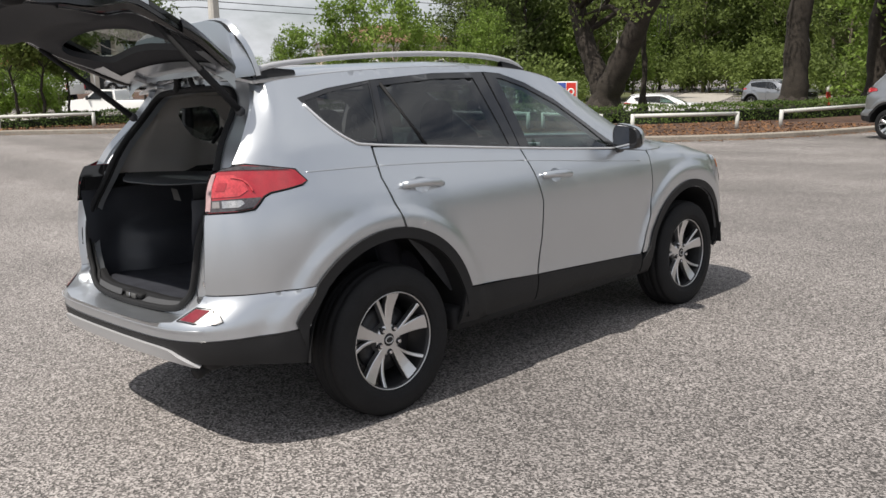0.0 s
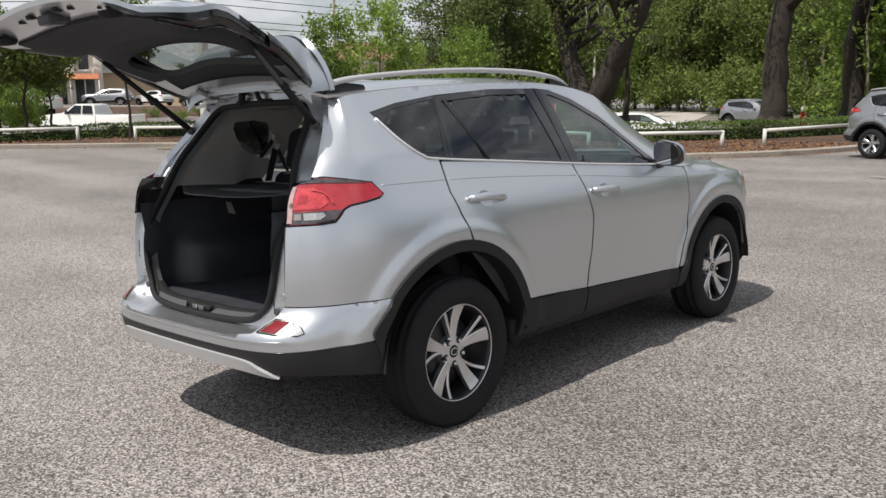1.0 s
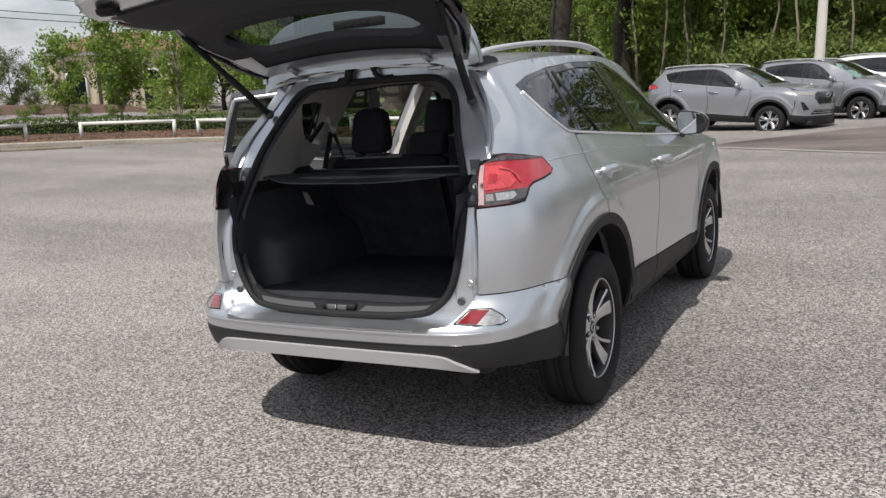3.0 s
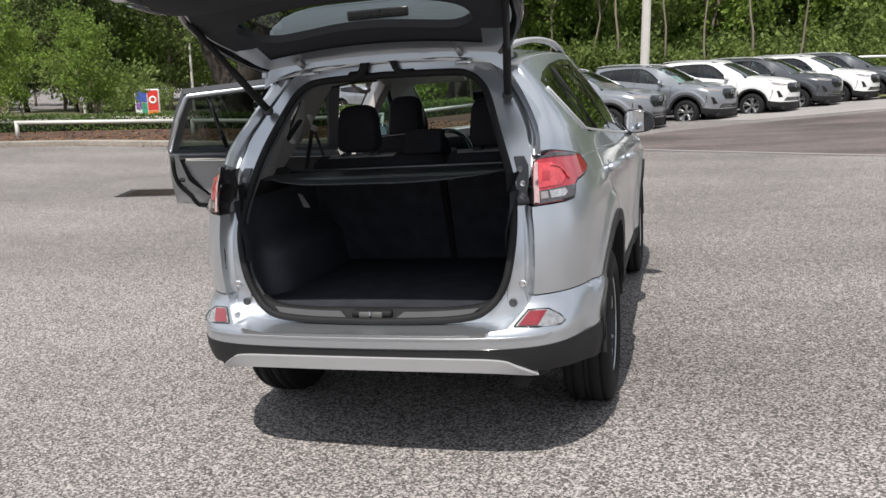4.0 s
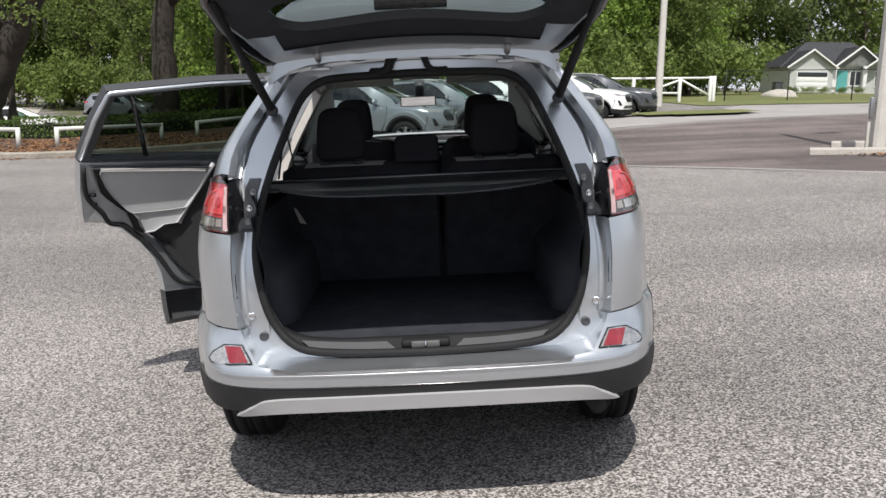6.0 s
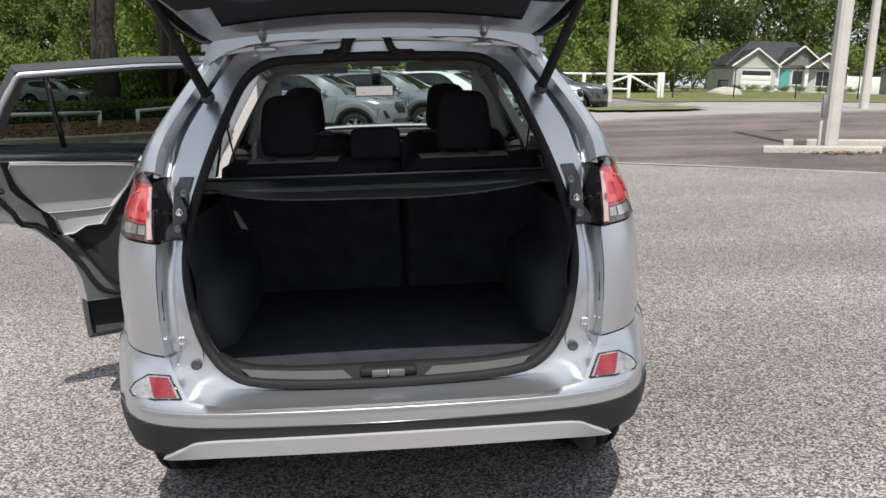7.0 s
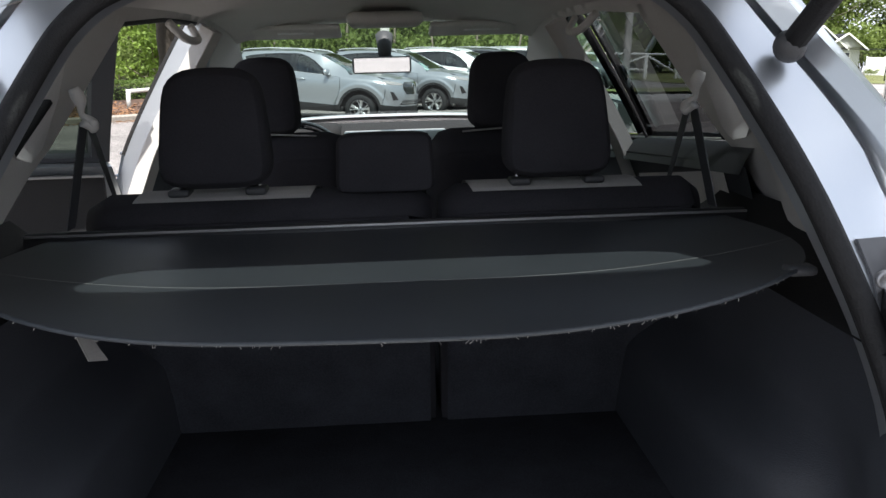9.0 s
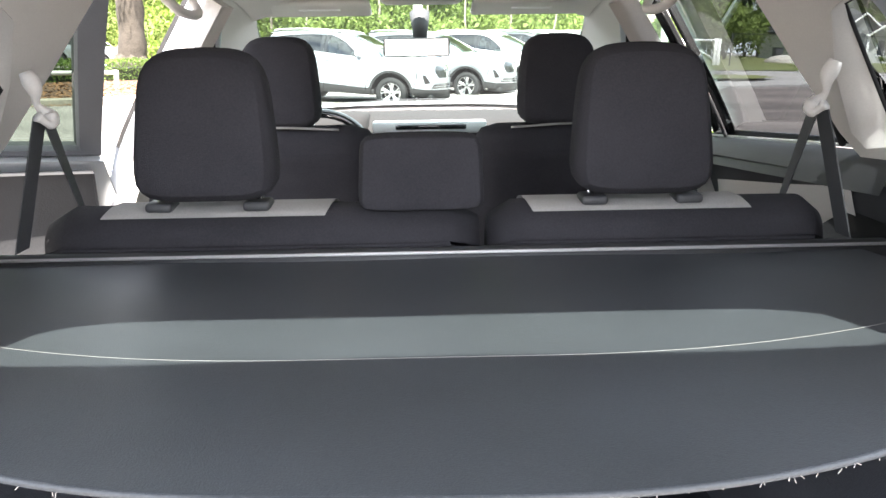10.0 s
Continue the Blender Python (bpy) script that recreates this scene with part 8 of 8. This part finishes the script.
def shop(m, label, w, d, h, arches, tall=False):
    ob = thing("shop_building", label, "building", m)
    part("wall", boxed((-w / 2, 0, -1), (w / 2, d, h)), WALL_CREAM, ob, "cream stucco wall", smooth=False)
    part("cornice", boxed((-w / 2 - 0.25, -0.25, h - 0.5), (w / 2 + 0.25, d + 0.25, h), 0.05), WHITE_TRIM if tall else WALL_CREAM, ob, "projecting cornice")
    bm = bmesh.new()
    c = [bm.verts.new(p) for p in ((-w / 2 - 0.6, -0.6, h), (w / 2 + 0.6, -0.6, h), (w / 2 + 0.6, d + 0.6, h), (-w / 2 - 0.6, d + 0.6, h), (-w / 2 + d / 2, d / 2, h + d * 0.2), (w / 2 - d / 2, d / 2, h + d * 0.2))]
    for f in ((0, 1, 5, 4), (1, 2, 5), (2, 3, 4, 5), (3, 0, 4)):
        bm.faces.new([c[i] for i in f])
    part("roof", thicken(bm, 0.15), mat("pale_metal_roof", (0.62, 0.62, 0.60), 0.5, vary=0.05) if not tall else mat("tan_tile_roof", (0.36, 0.22, 0.14), 0.8, vary=0.2), ob, smooth=False)
    n = arches
    for k in range(n):
        x = -w / 2 + (k + 0.5) * w / n
        bm = bmesh.new()
        prof = [(x - w / n * 0.26, 0.2), (x + w / n * 0.26, 0.2)] + [(x + w / n * 0.26 * math.cos(radians(a)), h * 0.55 + w / n * 0.26 * math.sin(radians(a))) for a in range(0, 181, 20)]
        f = bm.faces.new([bm.verts.new((px, -0.03, pz)) for px, pz in prof])
        win = part("window", thicken(bm, 0.05), DARK_GLASS, ob, "arched dark window", smooth=False)
        part("window_surround", tubed([(px, -0.05, pz) for px, pz in prof[1:]], 0.12, 6), WHITE_TRIM, win, "pale window surround")
        part("pilaster", boxed((x - w / n / 2 - 0.25, -0.18, 0), (x - w / n / 2 + 0.25, 0.0, h - 0.5), 0.03), WALL_CREAM, ob, "cream pilaster")
    return ob


def columned(m, w, d, h, n):
    """A tall stucco front with pilasters, slot windows, an orange awning and dark shop openings."""
    ob = thing("shop_building", "tall cream columned building with an orange awning", "building", m)
    part("wall", boxed((-w / 2, 0, -1), (w / 2, d, h)), WALL_PALE, ob, "pale stucco wall", smooth=False)
    part("cornice", boxed((-w / 2 - 0.35, -0.45, h - 0.55), (w / 2 + 0.35, d + 0.35, h + 0.15), 0.06), WALL_PALE, ob, "deep projecting cornice")
    for k in range(n + 1):
        x = -w / 2 + k * w / n
        part("pilaster", boxed((x - 0.36, -0.40, 0), (x + 0.36, 0.0, h - 0.55), 0.05), WALL_PALE, ob, "pale pilaster")
    for k in range(n):
        x = -w / 2 + (k + 0.5) * w / n
        win = part("window", boxed((x - 0.42, -0.05, h * 0.50), (x + 0.42, -0.01, h * 0.72)), DARK_GLASS, ob, "dark slot window")
        part("window_sill", boxed((x - 0.5, -0.14, h * 0.47), (x + 0.5, 0.0, h * 0.50), 0.02), WHITE_TRIM, win, "pale sill")
        part("shop_opening", boxed((x - 0.80, -0.06, 0.0), (x + 0.80, -0.01, h * 0.36)), DARK_GLASS, ob, "dark glazed shop opening")
        part("opening_frame", boxed((x - 0.04, -0.10, 0.0), (x + 0.04, -0.061, h * 0.36)), WHITE_TRIM, ob, "pale glazing bar")
    bm = bmesh.new()
    grid(bm, lambda u, v: (-w / 2 + w * u, -0.42 - 0.9 * v, h * 0.43 - 0.45 * v), 2, 2)
    part("awning", thicken(bm, 0.06), AWNING, ob, "faded orange awning", smooth=False)
    for k in range(n + 1):
        x = -w / 2 + k * w / n
        part("awning_post", tubed([(x, -1.28, 0.0), (x, -1.28, h * 0.43 - 0.45)], 0.05, 6), WHITE_TRIM, ob, "pale awning post")
    return ob


def plain_shop(m, w, d, h):
    """A low tan box under a white hip roof, with a wall lamp."""
    ob = thing("shop_building", "low tan stucco building with a white hip roof", "building", m)
    part("wall", boxed((-w / 2, 0, -1), (w / 2, d, h)), WALL_TAN, ob, "plain tan stucco wall", smooth=False)
    part("fascia", boxed((-w / 2 - 0.5, -0.5, h - 0.02), (w / 2 + 0.5, d + 0.5, h + 0.16), 0.03), WHITE_TRIM, ob, "white fascia")
    bm = bmesh.new()
    c = [bm.verts.new(p) for p in ((-w / 2 - 0.5, -0.5, h + 0.17), (w / 2 + 0.5, -0.5, h + 0.17), (w / 2 + 0.5, d + 0.5, h + 0.17), (-w / 2 - 0.5, d + 0.5, h + 0.17), (-w * 0.10, d / 2, h + 1.75), (w * 0.10, d / 2, h + 1.75))]
    for f in ((0, 1, 5, 4), (1, 2, 5), (2, 3, 4, 5), (3, 0, 4)):
        bm.faces.new([c[i] for i in f])
    part("roof", thicken(bm, 0.12), mat("white_metal_roof", (0.74, 0.74, 0.73), 0.5, vary=0.05), ob, "white hip roof", smooth=False)
    part("wall_lamp", boxed((w * 0.16 - 0.12, -0.22, h * 0.55), (w * 0.16 + 0.12, 0.0, h * 0.68), 0.03), BLACK_PLASTIC, ob, "dark wall lamp")
    return ob


WALL_PALE = mat("pale_stucco", (0.66, 0.61, 0.53), 0.9, vary=0.08, fine=30, bump=0.2, bump_scale=60)
WALL_TAN = mat("tan_stucco", (0.62, 0.47, 0.31), 0.9, vary=0.07, fine=30, bump=0.2, bump_scale=60)
AWNING = mat("orange_canvas", (0.40, 0.15, 0.07), 0.8, vary=0.2, scale=2, fine=20)
columned(on_ground(-74.6, 24.6, 0, 66), 14, 10, 6.1, 6)
plain_shop(on_ground(-75.6, 36.6, 0, 62), 8.5, 8, 3.1)
shop(on_ground(-77, 68, 0, 58), "cream stucco shop with a tan roof behind trees", 17, 12, 7.2, 4, True)
shop(on_ground(-90, 8, 0, 80), "cream columned shop front behind young trees", 24, 14, 7.0, 8)

# ---- sign, fence, gate, wires ----
sign = thing("street_sign_board", "square shop sign board in blue, green and red", "sign", on_ground(-42.1, 58.0, 0, 20))
part("plinth", boxed((-1.1, -0.25, -0.2), (1.1, 0.25, 0.45), 0.03), CONCRETE, sign, "pale plinth")
part("board", boxed((-1.0, -0.15, 0.45), (1.0, 0.15, 2.65), 0.04), WHITE_TRIM, sign, "white sign body")
for lo, hi, material, label in (((-0.92, -0.17, 1.55), (0.0, -0.151, 2.55), SIGN_BLUE, "blue panel"), ((-0.92, -0.17, 1.0), (-0.45, -0.151, 1.5), SIGN_PURPLE, "purple panel"), ((-0.45, -0.168, 0.55), (0.0, -0.151, 1.5), SIGN_GREEN, "green panel"), ((0.05, -0.17, 0.9), (0.92, -0.151, 2.55), SIGN_RED, "red panel"), ((0.05, -0.17, 0.55), (0.92, -0.151, 0.85), AMBER_LENS, "orange panel")):
    part("panel", boxed(lo, hi), material, sign, label)
bm = bmesh.new()
lathe(bm, [(0.0, 0.33), (0.02, 0.33), (0.02, 0.17), (0.0, 0.17)], axis="z", sides=24)
part("emblem", bm, WHITE_TRIM, sign, "white ring emblem", matrix=pose(0.48, -0.17, 1.75, 90))
marker = thing("utility_marker", "small red and white utility marker post", "marker", on_ground(-20.2, 60, 0, 20))
part("post", boxed((-0.15, -0.08, 0), (0.15, 0.08, 1.0), 0.03), SIGN_RED, marker, "red marker post")
part("cap", boxed((-0.15, -0.08, 1.0), (0.15, 0.08, 1.5), 0.03), WHITE_TRIM, marker, "white marker cap")

gate_set = thing("farm_gate", "white tubular gate across the service road", "gate", on_ground(16.5, 45.3, 0, 8))
for x in (0.0, -0.22, -2.1, -4.9):
    part("gate_post", boxed((x - 0.09, -0.09, -0.1), (x + 0.09, 0.09, 1.45 if x > -1 else 1.3), 0.02), WHITE_TRIM, gate_set, "white gate post")
for a, b in (((-4.9, 1.25), (0, 1.35)), ((-2.1, 1.25), (-0.25, 0.35)), ((-4.9, 0.45), (-2.1, 0.45)), ((-4.9, 0.2), (-2.1, 1.2)), ((-8.5, 1.2), (-4.9, 1.25))):
    part("gate_rail", tubed([(a[0], 0, a[1]), (b[0], 0, b[1])], 0.06, 8), WHITE_TRIM, gate_set, "white gate rail")
part("gate_post", boxed((-8.6, -0.09, -0.1), (-8.42, 0.09, 1.3), 0.02), WHITE_TRIM, gate_set, "white gate post")

IRON = mat("black_fence_iron", (0.02, 0.022, 0.022), 0.6, 0.3, vary=0.2)
fence = thing("chain_link_fence", "black chain-link fence before the lawn", "fence")
posts = [(17.0 + 3.4 * k, 44.8 - 0.95 * k * 0.6) for k in range(16)]
for x, y in posts:
    z = height(x, y)
    part("post", tubed([(x, y, z - 0.1), (x, y, z + 1.75)], 0.035, 8), IRON, fence)
for (ax, ay), (bx, by) in zip(posts, posts[1:]):
    za, zb = height(ax, ay), height(bx, by)
    part("top_rail", tubed([(ax, ay, za + 1.72), (bx, by, zb + 1.72)], 0.022, 6), IRON, fence)
    bm = bmesh.new()
    n = 24
    for k in range(-8, n):
        for d in (1, -1):
            p = []
            for t in (0, 1):
                u = (k + (8 * t if d > 0 else 8 * (1 - t))) / n
                u = min(max(u, 0), 1)
                hh = abs((u * n - k) / 8) if d > 0 else 1 - abs((u * n - k) / 8)
                p.append(Vector((ax + (bx - ax) * u, ay + (by - ay) * u, za + (zb - za) * u + 0.05 + 1.65 * hh)))
            if (p[0] - p[1]).length > 0.05:
                tube(bm, p, 0.004, 3)
    part("mesh", bm, IRON, fence, "black wire mesh")
boulder = bmesh.new()
bmesh.ops.create_icosphere(boulder, subdivisions=3, radius=1)
for v in boulder.verts:
    v.co = Vector((v.co.x * 1.3, v.co.y * 0.7, max(v.co.z * 0.55, -0.1))) * (1 + 0.15 * noise.noise(v.co * 1.5))
solo("boulder", boulder, CONCRETE, "pale boulder on the lawn beside the drive", "boulder", matrix=on_ground(24.5, 55, 0))
bin_ob = thing("refuse_bin", "dark wheeled refuse bin beside the garage", "bin", on_ground(32.3, 74.5))
part("bin_body", boxed((-0.35, -0.4, 0.05), (0.35, 0.4, 1.0), 0.06), BLACK_PLASTIC, bin_ob)
part("bin_lid", boxed((-0.37, -0.44, 1.0), (0.37, 0.42, 1.08), 0.03), RUBBER, bin_ob, "dark lid")
white_fence = thing("privacy_fence", "white panel fence beside the house", "fence", on_ground(46.8, 78.5, 0, -4))
for k in range(2):
    part("fence_panel", boxed((1.7 * k, 0, 0.05), (1.7 * k + 1.62, 0.06, 1.75), 0.01), WHITE_TRIM, white_fence)
    part("fence_post", boxed((1.7 * k - 0.06, -0.02, 0), (1.7 * k + 0.06, 0.1, 1.85), 0.01), WHITE_TRIM, white_fence)

for k, (x, y) in enumerate(((-64, 52), (-70, 22))):
    up_pole = thing("utility_pole", "weathered wooden utility pole with cross-arm", "utility pole", on_ground(x, y, 0, 30), group="utility poles")
    part("shaft", tubed([(0, 0, -0.2), (0, 0, 12.5)], [0.17, 0.12], 10), WOOD_POLE, up_pole)
    part("cross_arm", boxed((-1.2, -0.06, 11.6), (1.2, 0.06, 11.75), 0.01), WOOD_POLE, up_pole)
for k, (z, dy) in enumerate(((10.6, 0.6), (9.9, -0.4), (8.6, 0), (8.0, 0.2))):
    a, b, c = Vector((-100, -20 + dy, z)), Vector((-67, 36 + dy, z - 0.6)), Vector((-62, 120 + dy, z + 0.4))
    solo("overhead_cable", tubed([a.lerp(b, t / 8) - Vector((0, 0, 1.0 * math.sin(t / 8 * math.pi))) for t in range(9)] + [b.lerp(c, t / 8) - Vector((0, 0, 1.0 * math.sin(t / 8 * math.pi))) for t in range(1, 9)], 0.035, 5), RUBBER, "thin black overhead cable strung between poles", "cable", group="overhead cables")
